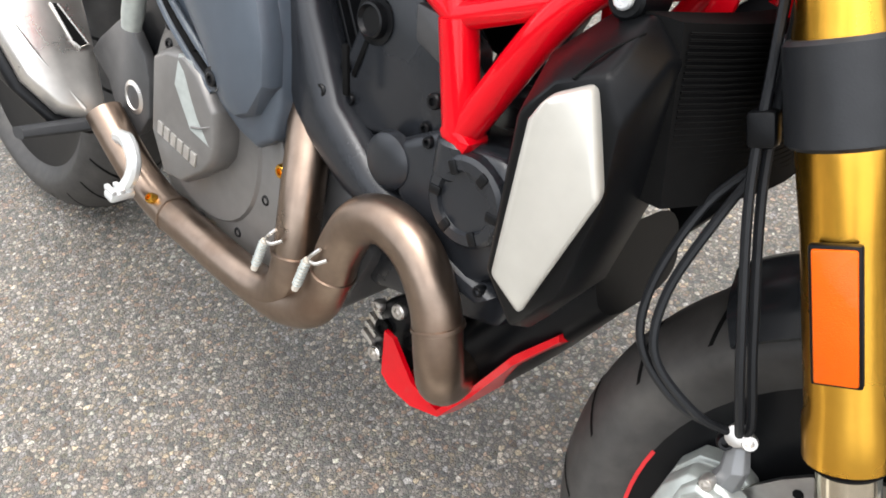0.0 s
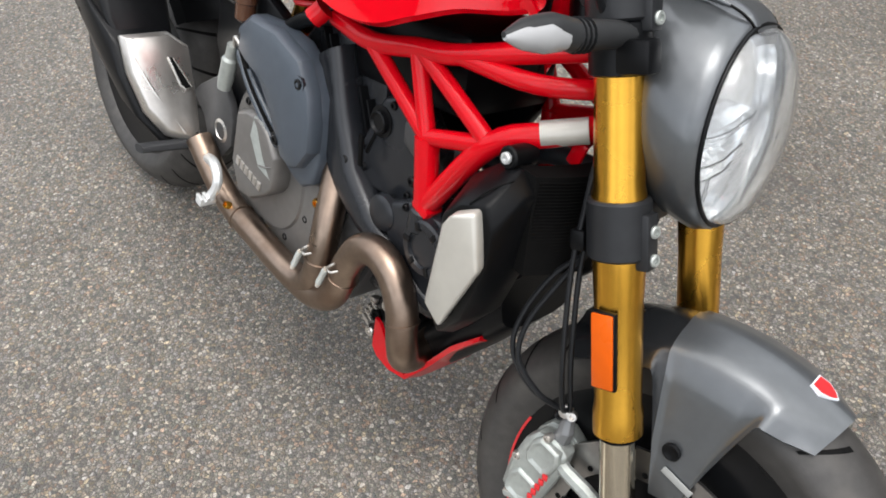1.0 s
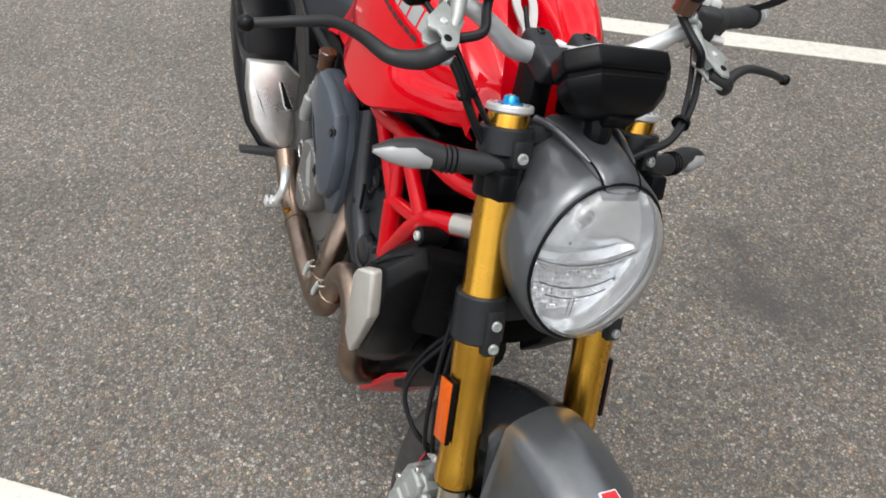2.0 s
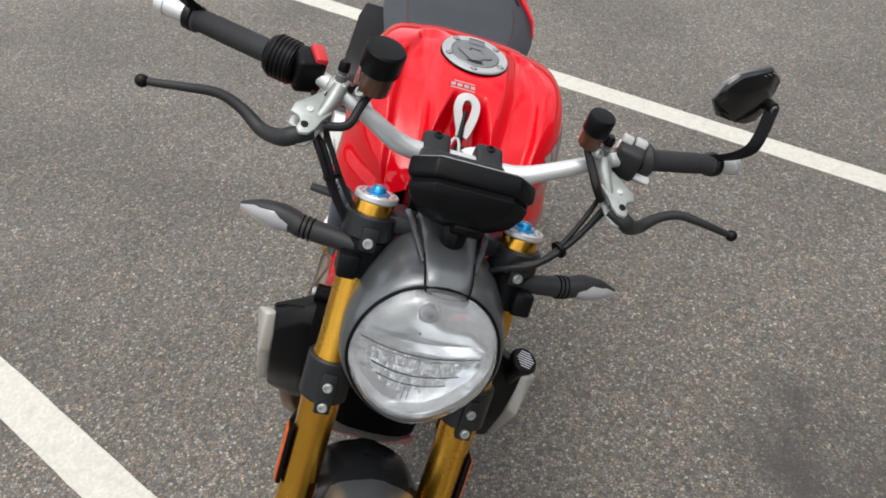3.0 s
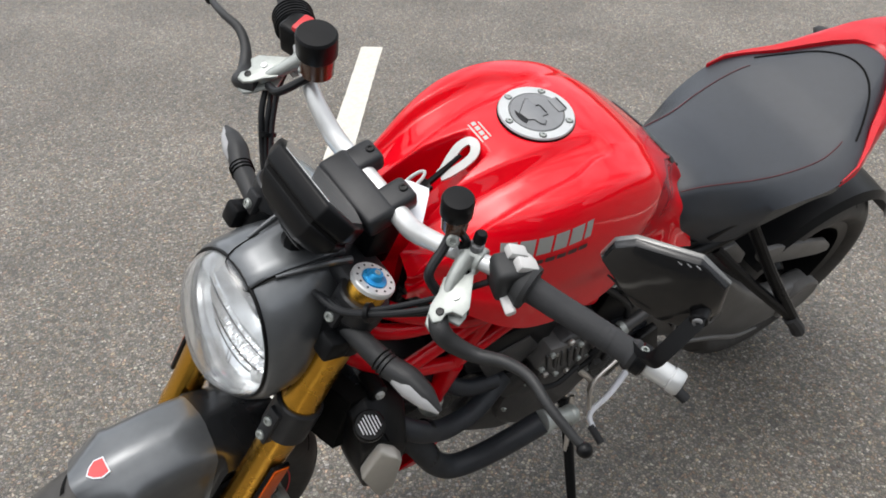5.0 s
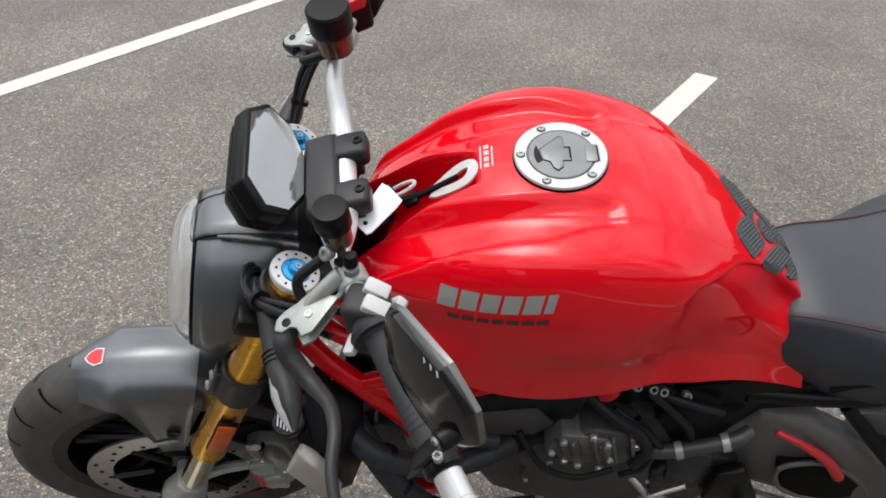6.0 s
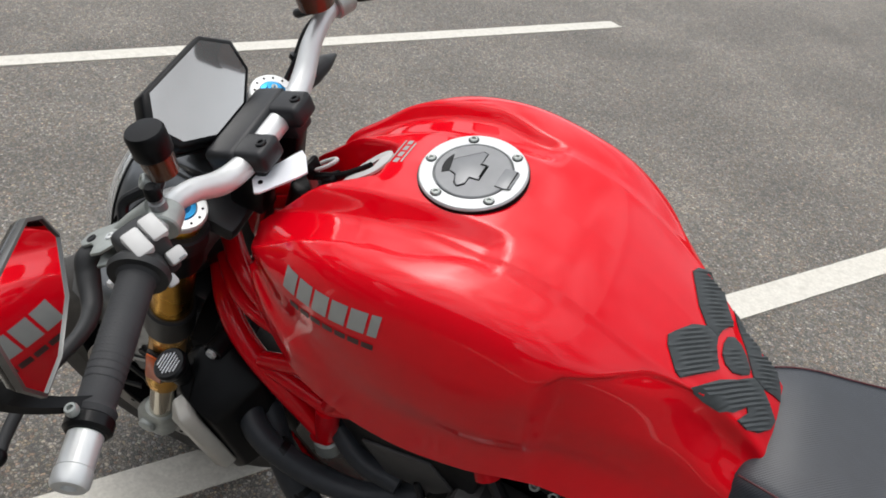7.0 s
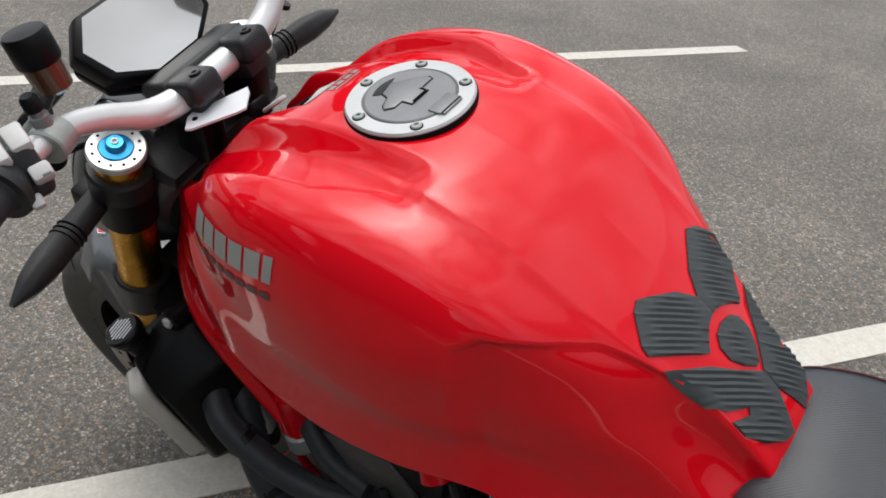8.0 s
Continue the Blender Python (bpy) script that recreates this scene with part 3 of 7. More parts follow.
def fork_leg(side):
    y = side * 0.109
    up = HEAD_AXIS
    g = bmesh.new()
    length = (leg(0.985, y) - leg(0.485, y)).length
    prof = [(0, 0.027), (0.002, 0.0305), (0.030, 0.0305), (0.042, 0.0285), (0.17, 0.0285), (0.22, 0.0305), (0.30, 0.0305), (0.31, 0.0285), (length - 0.05, 0.027), (length - 0.002, 0.027), (length, 0.0262)]
    lathe(prof, leg(0.485, y), leg(0.985, y), 28, g)
    lg = front("fork_leg", g, M_GOLD, "gold anodised upside-down fork leg")
    front("stanchion", rod(leg(0.325, y), leg(0.49, y), 0.0225, 24), M_CHROME, "polished fork stanchion", lg)
    front("dust_seal", rod(leg(0.479, y), leg(0.4865, y), 0.0275, 24), M_HOLE, parent=lg)
    foot = loft([oval(leg(z, y, 0.004 * k), (1, 0, 0.4), (0, 1, 0), 0.026 + 0.012 * k, 0.026, 18, 2.6) for z, k in ((0.345, 0), (0.325, 0.4), (0.30, 1.0), (0.272, 0.9), (0.262, 0.5))])
    front("axle_clamp", foot, M_ALU, "bare aluminium axle clamp", lg)
    front("axle_nut", rod(FA + Vector((0, side * 0.10, 0)), FA + Vector((0, side * 0.143, 0)), 0.017, 18), M_ALU, parent=lg)
    # top cap with a pale drilled ring and a blue adjuster
    top = leg(0.985, y)
    cap = front("fork_cap", lathe([(0, 0.0272), (0.003, 0.031), (0.009, 0.031), (0.011, 0.0295), (0.011, 0.0185), (0.009, 0.0175)], top, top + up, 32), M_BAR, "pale drilled fork cap")
    holes = bmesh.new()
    for j in range(12):
        a = 2 * math.pi * j / 12
        side_v, fwd = Vector((0, 1, 0)), Vector((0, 1, 0)).cross(up)
        q = top + up * 0.0112 + 0.0242 * (math.cos(a) * side_v + math.sin(a) * fwd)
        lathe([(0, 0.0017), (0.0004, 0.0017)], q, q + up, 8, holes)
    front("cap_hole", holes, M_HOLE, parent=cap)
    front("adjuster", lathe([(0.006, 0.0175), (0.0125, 0.017), (0.0135, 0.011), (0.020, 0.0095), (0.021, 0.0085)], top, top + up, 24), M_BLUE, "blue preload adjuster", cap)
    front("adjuster_screw", lathe([(0.019, 0.0042), (0.0225, 0.0042), (0.0225, 0.002), (0.021, 0.002)], top, top + up, 12), M_ALU, parent=cap)
    # amber reflector on the outer side
    p, q = leg(0.640, y + side * 0.029), leg(0.555, y + side * 0.029)
    mid = (p + q) / 2 + Vector((0, side * 0.0035, 0))
    deg = math.degrees(RAKE)
    rf = front("reflector", block(mid, (0.032, 0.008, 0.098), (0, -deg, 0), 0.002), M_BLACK, "amber side reflector in a black frame")
    front("amber_lens", block(mid + Vector((0, side * 0.003, 0)), (0.0275, 0.007, 0.093), (0, -deg, 0), 0.0015), M_AMBER, "amber ribbed lens", rf)
    return lg


def yoke(name, z, h, label):
    """A fork bridge: two collars and the web between them."""
    bm = bmesh.new()
    a = HEAD_AXIS
    for s in (-1, 1):
        c = leg(z, s * 0.109)
        lathe([(-h / 2, 0.0335), (-h / 2 + 0.003, 0.0365), (h / 2 - 0.003, 0.0365), (h / 2, 0.0335)], c, c + a, 28, bm)
    deg = -math.degrees(RAKE)
    block(leg(z, 0, -0.026), (0.078 if h < 0.06 else 0.055, 0.19 if h < 0.06 else 0.17, h * 0.8), (0, deg, 0), 0.010, bm=bm)
    for s in (-1, 1):
        block(leg(z, s * 0.109, 0.034), (0.022, 0.024, h * 0.95), (0, deg, 0), 0.003, bm=bm)
    y = front(name, bm, M_YOKE, label)
    for s in (-1, 1):
        for dz in ((-0.0165, 0.0165) if h > 0.06 else (0.0,)):
            p = leg(z, s * 0.109, 0.0455) + a * dz
            bolt("bolt", p + Vector((0, 0, 0)), (1, s * 0.25, 0.4), 0.0075, M_ALU, y, 0.005, front)
    return y


for s in (-1, 1):
    fork_leg(s)
    brake_disc(s)
yoke("lower_yoke", 0.7285, 0.069, "black lower fork bridge with bright bolts")
yoke("upper_yoke", 0.953, 0.036, "dark upper fork bridge")
for s in (-1, 1):
    col = front("indicator_clamp", lathe([(-0.030, 0.0285), (-0.028, 0.0335), (0.024, 0.0335), (0.028, 0.0300)], leg(0.912, s * 0.109), leg(0.912, s * 0.109) + HEAD_AXIS, 26), M_BLACK, "black indicator clamp on the fork leg")
    front("clamp_lug", block(leg(0.915, s * 0.128, 0.034), (0.040, 0.030, 0.036), (0, -22, 0), 0.006), M_BLACK, parent=col)
front("axle", rod(FA + Vector((0, -0.13, 0)), FA + Vector((0, 0.13, 0)), 0.012), M_ALU)
bikepart("steering_head", rod(HEAD - HEAD_AXIS * 0.28, HEAD - HEAD_AXIS * 0.06, 0.033, 24), M_FRAME, "red steering head tube")


ARC = 62.0


def front_fender():
    """Satin grey mudguard hugging the tyre, with side blades down to the fork feet."""
    bm = bmesh.new()
    rows = []
    n = 92
    for i in range(n + 1):
        f = i / n
        a = radians(70 + ARC * f)
        deg = 70 + ARC * f
        half = 0.066 * min(1.0, 0.62 + 2.2 * f)
        drop = 0.020 + 0.175 * max(0.0, min(1.0, (deg - 82.0) / 4.0)) * max(0.0, min(1.0, (108.0 - deg) / 4.0))
        if f < 0.10:
            drop = 0.012 + 0.08 * f
        row = []
        for k in range(-10, 11):
            u = k / 10
            y = half * math.copysign(min(1, abs(u) * 1.7), u)
            r = 0.334 - 0.020 * (abs(y) / half) ** 2.2
            if abs(u) > 0.59:
                w = (abs(u) - 0.59) / 0.41
                r -= w * drop
                y += math.copysign(0.016 * w, u)
            if abs(u) < 0.15:
                r += 0.003
            row.append(FA + Vector((r * math.cos(a), y, r * math.sin(a))))
        rows.append(row)
    def sheet(rows):
        b = bmesh.new()
        inner = [[p + (FA + Vector((0, p.y, 0)) - p).normalized() * 0.003 - Vector((0, math.copysign(0.002, p.y), 0)) for p in r] for r in rows]
        skin(b, [r + list(reversed(q)) for r, q in zip(rows, inner)])
        return b

    cut = int((107 - 70) / ARC * n)
    f = front("front_fender", sheet(rows[:cut]), M_GREY, "satin graphite front mudguard", sharp=50)
    low = [[p + (FA + Vector((0, p.y, 0)) - p).normalized() * 0.005 for p in r] for r in rows[cut - 2:]]
    front("fender_tail", sheet(low), M_HUGGER, "black mudguard tail", f, sharp=50)
    # small red and white shield badge at the tip
    a = radians(77.5)
    c = FA + Vector((0.338 * math.cos(a), 0, 0.338 * math.sin(a)))
    nrm, tan = Vector((math.cos(a), 0, math.sin(a))), Vector((math.sin(a), 0, -math.cos(a)))
    side = Vector((0, 1, 0))
    shape = [(-0.012, 0.012), (-0.012, -0.012), (0.0, -0.014), (0.010, -0.008), (0.016, 0), (0.010, 0.008), (0.0, 0.014)]
    for name, k, lift, mat in (("badge_rim", 1.15, 0.0008, M_WHITE), ("badge", 1.0, 0.0014, M_REDPLASTIC)):
        b = bmesh.new()
        skin(b, [[c + tan * (x * k) + side * (y * k) + nrm * (lift - 0.006) for x, y in shape], [c + tan * (x * k) + side * (y * k) + nrm * lift for x, y in shape]])
        front(name, b, mat, "plain red shield badge", f)
    for s in (-1, 1):
        p = FA + Vector((-0.026, s * 0.0785, 0.188))
        front("fender_bolt", lathe([(0, 0.012), (0.003, 0.012), (0.004, 0.010), (0.002, 0.005), (0.002, 0.001)], p, p + Vector((0, s, 0)), 16), M_BLACK, parent=f)
        q = FA + Vector((-0.004, s * 0.0815, 0.156))
        front("fender_mark", block(q, (0.044, 0.0015, 0.010), (0, 12, 0), 0.0004), M_LETTER, "pale grey bar", f)


front_fender()


# ---- headlight and dash ----
LAMP = Vector((1.268, -0.001, 0.852))
LAMP_FWD = Vector((1.0, 0, 0.205)).normalized()
LAMP_UP = Vector((-0.205, 0, 1.0)).normalized()
LAMP_SIDE = Vector((0, 1, 0))


def lamp_at(d, x, y):
    """A place d ahead of the lamp's rim, x to its left and y up."""
    return LAMP + LAMP_FWD * d + LAMP_SIDE * x + LAMP_UP * y


def lamp_ring(d, a, b, drop=0.0, n=48):
    """An outline of the lamp, d behind its face: a rounded shape that narrows to a blunt foot."""
    out = []
    for i in range(n):
        t = 2 * math.pi * i / n
        x, y = math.cos(t), math.sin(t)
        k = 1.0 if y > 0 else 1 - 0.24 * y * y
        out.append(lamp_at(-d, a * math.copysign(abs(x) ** 0.92, x) * k, b * y - drop))
    return out


def headlight():
    bm = bmesh.new()
    skin(bm, [lamp_ring(0.002, 0.103, 0.112), lamp_ring(-0.007, 0.106, 0.115), lamp_ring(-0.004, 0.111, 0.120), lamp_ring(0.012, 0.116, 0.125), lamp_ring(0.045, 0.116, 0.127, -0.010), lamp_ring(0.080, 0.106, 0.120, -0.026), lamp_ring(0.112, 0.086, 0.098, -0.052), lamp_ring(0.132, 0.062, 0.066, -0.074)], caps=False)
    shell = front("headlight_shell", bm, M_GREY, "satin graphite headlight shell", sharp=50)
    # raised tongue that dips into the lens, with a shut line round it
    edge = []
    brow = bmesh.new()
    rows = []
    for d, w0, h in ((0.118, 0.044, 0.155), (0.095, 0.042, 0.1535), (0.065, 0.038, 0.1460), (0.035, 0.0345, 0.1375), (0.012, 0.0325, 0.1290), (-0.001, 0.0315, 0.1215), (-0.009, 0.0295, 0.1130), (-0.0125, 0.0255, 0.1065)):
        rows.append([lamp_at(-d, x * w0, h + y) for x, y in ((-1.10, -0.014), (-1.0, -0.001), (-0.86, 0.0026), (-0.4, 0.0032), (0.4, 0.0032), (0.86, 0.0026), (1.0, -0.001), (1.10, -0.014))])
        edge.append((lamp_at(-d, -w0 * 1.03, h - 0.002), lamp_at(-d, w0 * 1.03, h - 0.002)))
    skin(brow, rows)
    bevelled(brow, 0.0022)
    front("headlight_brow", brow, M_GREY, "satin graphite brow", shell)
    rim = [e[0] for e in edge[3:]] + [lamp_at(0.0145, -0.012, 0.1030), lamp_at(0.0145, 0.012, 0.1030)] + [e[1] for e in reversed(edge[3:])]
    front("brow_seam", tube(rim, 0.0016, 3, 6), M_HOLE, parent=shell)
    # two throat ridges beside the tongue, under the instrument pod
    for s in (-1, 1):
        front("throat_ridge", tube([lamp_at(-0.120, s * 0.058, 0.150), lamp_at(-0.085, s * 0.053, 0.150), lamp_at(-0.045, s * 0.043, 0.139), lamp_at(-0.020, s * 0.037, 0.131)], [0.006, 0.005, 0.004, 0.002], 5, 10), M_GREY, parent=shell)
    for grow, lift, r in ((1.004, 0.0085, 0.0027), (1.045, 0.003, 0.0014)):
        ring = lamp_ring(-lift, 0.1045 * grow, 0.1135 * grow)
        front("lens_gasket", tube(ring + ring[:1], r, 1, 8, curve=False), M_BLACK, "black lens gasket", shell)
    bowl = bmesh.new()
    skin(bowl, [lamp_ring(0.0, 0.102, 0.111), lamp_ring(0.022, 0.098, 0.106), lamp_ring(0.042, 0.074, 0.080), lamp_ring(0.050, 0.002, 0.002)], caps=False)
    front("reflector_bowl", bowl, M_REFLECT, "silver lamp reflector", shell)
    # upper main reflector with its bulb and upright flutes at both sides
    front("bulb_cup", lathe([(0, 0.010), (0.012, 0.011), (0.014, 0.008), (0.014, 0.005), (0.006, 0.004)], lamp_at(-0.044, 0.0, 0.046), lamp_at(1, 0.0, 0.046), 18), M_CAPGREY, parent=shell)
    front("bulb_ring", lathe([(0, 0.018), (0.006, 0.0185), (0.007, 0.017), (0.004, 0.014)], lamp_at(-0.044, 0.0, 0.046), lamp_at(1, 0.0, 0.046), 22), M_REFLECT, parent=shell)
    # thin hood under the plain upper reflector, two fine guides
    hood = []
    for k in range(13):
        u = k / 6 - 1
        y = -0.012 + 0.016 * u * u
        hood.append([lamp_at(-0.040, 0.093 * u, y + 0.003), lamp_at(-0.020, 0.091 * u, y + 0.001), lamp_at(-0.019, 0.091 * u, y - 0.001), lamp_at(-0.040, 0.093 * u, y - 0.003)])
    front("strip_hood", loft(hood), M_REFLECT, "silver hood over the light strip", shell)
    for y, bow, wide, r, mat in ((-0.0130, 0.016, 0.088, 0.0010, M_SATIN), (-0.0185, 0.016, 0.084, 0.0007, M_CAPGREY), (-0.0480, 0.014, 0.066, 0.0012, M_SATIN), (-0.0640, 0.010, 0.052, 0.0010, M_SATIN)):
        front("light_guide", tube([lamp_at(-0.012, wide * u, y + bow * u * u) for u in (-1, -0.66, -0.33, 0, 0.33, 0.66, 1)], r, 4, 6), mat, parent=shell)
    # the lower reflector: a mosaic of small faceted cells at uneven tilts
    rng = random.Random(11)
    cells = bmesh.new()
    for j in range(9):
        y0 = -0.022 - 0.0085 * j
        wide = 0.086 * math.sqrt(max(0.05, 1 - ((y0 - 0.01) / 0.112) ** 2))
        count = int(wide / 0.0052)
        for i in range(-count, count):
            x0 = (i + 0.5) * wide / count
            y1 = y0 + 0.014 * (x0 / 0.088) ** 2
            a, b, deep = wide / count * 0.48, 0.0040, rng.uniform(0.0, 0.004)
            tip = (x0 + rng.uniform(-0.5, 0.5) * a, y1 + rng.uniform(-0.5, 0.5) * b)
            q = [cells.verts.new(lamp_at(-0.034, x0 + u * a, y1 + v * b)) for u, v in ((-1, -1), (1, -1), (1, 1), (-1, 1))]
            m = cells.verts.new(lamp_at(-0.027 - deep, *tip))
            for k in range(4):
                cells.faces.new((q[k], q[(k + 1) % 4], m))
    front("reflector_cells", cells, M_REFLECT, "mosaic of small silver reflector cells", shell, sharp=5)
    for s in (-1, 1):
        front("cell_divider", tube([lamp_at(-0.014, s * 0.004, -0.066), lamp_at(-0.014, s * 0.004, -0.094)], 0.0009, 2, 6), M_CAPGREY, parent=shell)
        front("side_lamp", lathe([(0, 0.010), (0.008, 0.010), (0.010, 0.006), (0.004, 0.004)], lamp_at(-0.030, s * 0.078, -0.014), lamp_at(1, s * 0.078, -0.014), 16), M_REFLECT, parent=shell)
    lens = bmesh.new()
    outer = [lamp_ring(-d, 0.103 * k, 0.112 * k) for d, k in ((0.002, 1.0), (0.016, 0.985), (0.028, 0.91), (0.038, 0.74), (0.044, 0.46), (0.047, 0.02))]
    inner = [lamp_ring(-d, 0.101 * k, 0.110 * k) for d, k in ((0.044, 0.02), (0.041, 0.46), (0.035, 0.73), (0.025, 0.90), (0.014, 0.97), (-0.001, 1.0))]
    skin(lens, outer + inner + [outer[0]], caps=False)
    front("headlight_lens", lens, M_GLASS, "clear domed headlight lens", shell).visible_shadow = False
    for s in (-1, 1):
        front("headlight_bracket", tube([lamp_at(-0.05, s * 0.095, 0.0), leg(0.84, s * 0.105, 0.02), leg(0.90, s * 0.105, 0.0)], 0.009, 4, 8), M_BLACK, parent=shell)
    # black back of the lamp between the fork legs
    front("lamp_back", loft([lamp_ring(0.070, 0.094, 0.104, -0.020), lamp_ring(0.110, 0.080, 0.095, -0.035), lamp_ring(0.150, 0.050, 0.070, -0.04)]), M_BLACK, "black lamp back", shell)


headlight()


def dash():
    """Black instrument pod: a shield-shaped hood with a tilted screen that faces the rider."""
    fwd, up, side = Vector((0.74, 0, -0.67)).normalized(), Vector((0.67, 0, 0.74)).normalized(), Vector((0, 1, 0))
    c = Vector((1.142, 0.0, 1.070))
    shape = [(-0.058, 0.047), (0.058, 0.047), (0.089, 0.016), (0.077, -0.022), (0.034, -0.048), (-0.034, -0.048), (-0.077, -0.022), (-0.089, 0.016)]

    def ring(k, d, dz=0.0):
        return [c + side * (x * k) + up * (y * k + dz) + fwd * d for x, y in shape]

    bm = loft([ring(0.90, -0.008), ring(0.99, -0.006), ring(1.0, 0.004), ring(1.0, 0.016), ring(0.95, 0.021)])
    bevelled(bm, 0.003)
    pod = front("instrument_pod", bm, M_BLACK, "black instrument pod with a dark screen")
    front("screen", loft([ring(0.88, -0.0075), ring(0.88, -0.0092)]), M_SCREEN, "dark glossy instrument screen", pod)
    front("pod_seam", loft([ring(0.91, 0.018, -0.002), ring(0.91, 0.030, -0.002)]), M_HOLE, parent=pod)
    front("pod_body", bevelled(loft([ring(0.90, 0.025, -0.003), ring(0.945, 0.028, -0.003), ring(0.90, 0.040, -0.006), ring(0.74, 0.056, -0.010), ring(0.46, 0.066, -0.012)]), 0.003), M_BLACK, "black pod body", pod)
    front("pod_boss", block(c + fwd * 0.058 - up * 0.014 + side * 0.012, (0.034, 0.046, 0.026), (0, 30, 0), 0.006), M_BLACK, parent=pod)
    front("pod_bracket", tube([c + fwd * 0.050 - up * 0.03, Vector((1.175, 0, 0.985)), Vector((1.150, 0, 0.95))], 0.018, 5, 10), M_BLACK, parent=pod)
    return pod


dash()


# ---- handlebar and controls ----
BAR = [(1.056, 0.0, 1.037), (1.056, 0.055, 1.037), (1.060, 0.095, 1.045), (1.064, 0.140, 1.072), (1.056, 0.185, 1.092), (1.030, 0.255, 1.104), (0.966, 0.430, 1.102)]


def handlebar():
    pts = [Vector((x, -y, z)) for x, y, z in reversed(BAR[1:])] + [Vector(p) for p in BAR]
    bar = front("handlebar", tube(pts, [0.011, 0.011, 0.011, 0.0125, 0.0145, 0.0145, 0.0145, 0.0145, 0.0145, 0.0125, 0.011, 0.011, 0.011], 8, 18), M_BAR, "silver tapered handlebar")
    # clamp: a front bridge with two pockets, and two caps over the bar
    clamp = front("bar_clamp", block((1.082, 0, 1.034), (0.046, 0.128, 0.034), (0, 16, 0), 0.008, 3), M_YOKE, "dark handlebar clamp")
    front("clamp_pocket", block((1.104, 0, 1.030), (0.010, 0.040, 0.016), (0, 16, 0), 0.003), M_HOLE, parent=clamp)
    for s in (-1, 1):
        front("clamp_cap", block((1.053, s * 0.040, 1.0420), (0.058, 0.042, 0.030), (0, 14, 0), 0.008, 3), M_YOKE, parent=clamp)
        front("clamp_base", block((1.058, s * 0.038, 1.0240), (0.052, 0.036, 0.03), (0, 14, 0), 0.005), M_YOKE, parent=clamp)
        front("clamp_riser", block((1.066, s * 0.040, 0.990), (0.046, 0.034, 0.075), (0, -14, 0), 0.006), M_BLACK, parent=clamp)
        bolt("bolt", (1.0385, s * 0.040, 1.0600), (0.24, 0, 0.97), 0.0066, M_SATIN, clamp, 0.0035, front)
        bolt("bolt", (1.104, s * 0.042, 1.031), (0.96, 0, 0.28), 0.0078, M_SATIN, clamp, 0.004, front)
    return bar


handlebar()


def bar_at(f, s):
    """A place on the outer straight of the bar: f 0 at the bend, 1 at the end."""
    a, b = Vector(BAR[-2]), Vector(BAR[-1])
    p = a.lerp(b, f)
    return Vector((p.x, s * p.y, p.z))


def grip(s):
    a, b = bar_at(0.06, s), bar_at(0.84, s)
    n = (b - a).length
    g = front("grip", lathe([(0, 0.020), (0.004, 0.021), (0.008, 0.017), (0.03, 0.0165), (n * 0.55, 0.0165), (n - 0.012, 0.0158), (n - 0.006, 0.019), (n, 0.0175)], a, b, 24), M_GRIP, "dark grey ribbed rubber grip")
    rb = bmesh.new()
    d = (b - a).normalized()
    for k in range(14):
        q = a + d * (n * (0.14 + 0.048 * k))
        lathe([(0, 0.0165), (0.0012, 0.0167), (0.0024, 0.0165)], q, q + d, 20, rb)
    front("grip_rib", rb, M_GRIP, parent=g)
    front("bar_end", lathe([(0, 0.011), (0.003, 0.0140), (0.030, 0.0140), (0.0305, 0.0132), (0.0320, 0.0132), (0.0325, 0.0150), (0.043, 0.0150), (0.046, 0.0130), (0.046, 0.006), (0.042, 0.006)], bar_at(0.90, s), bar_at(1.3, s), 24), M_BAR, "silver bar-end weight")
    front("bar_end_collar", rod(bar_at(0.83, s), bar_at(0.91, s), 0.0195, 20), M_SATIN)


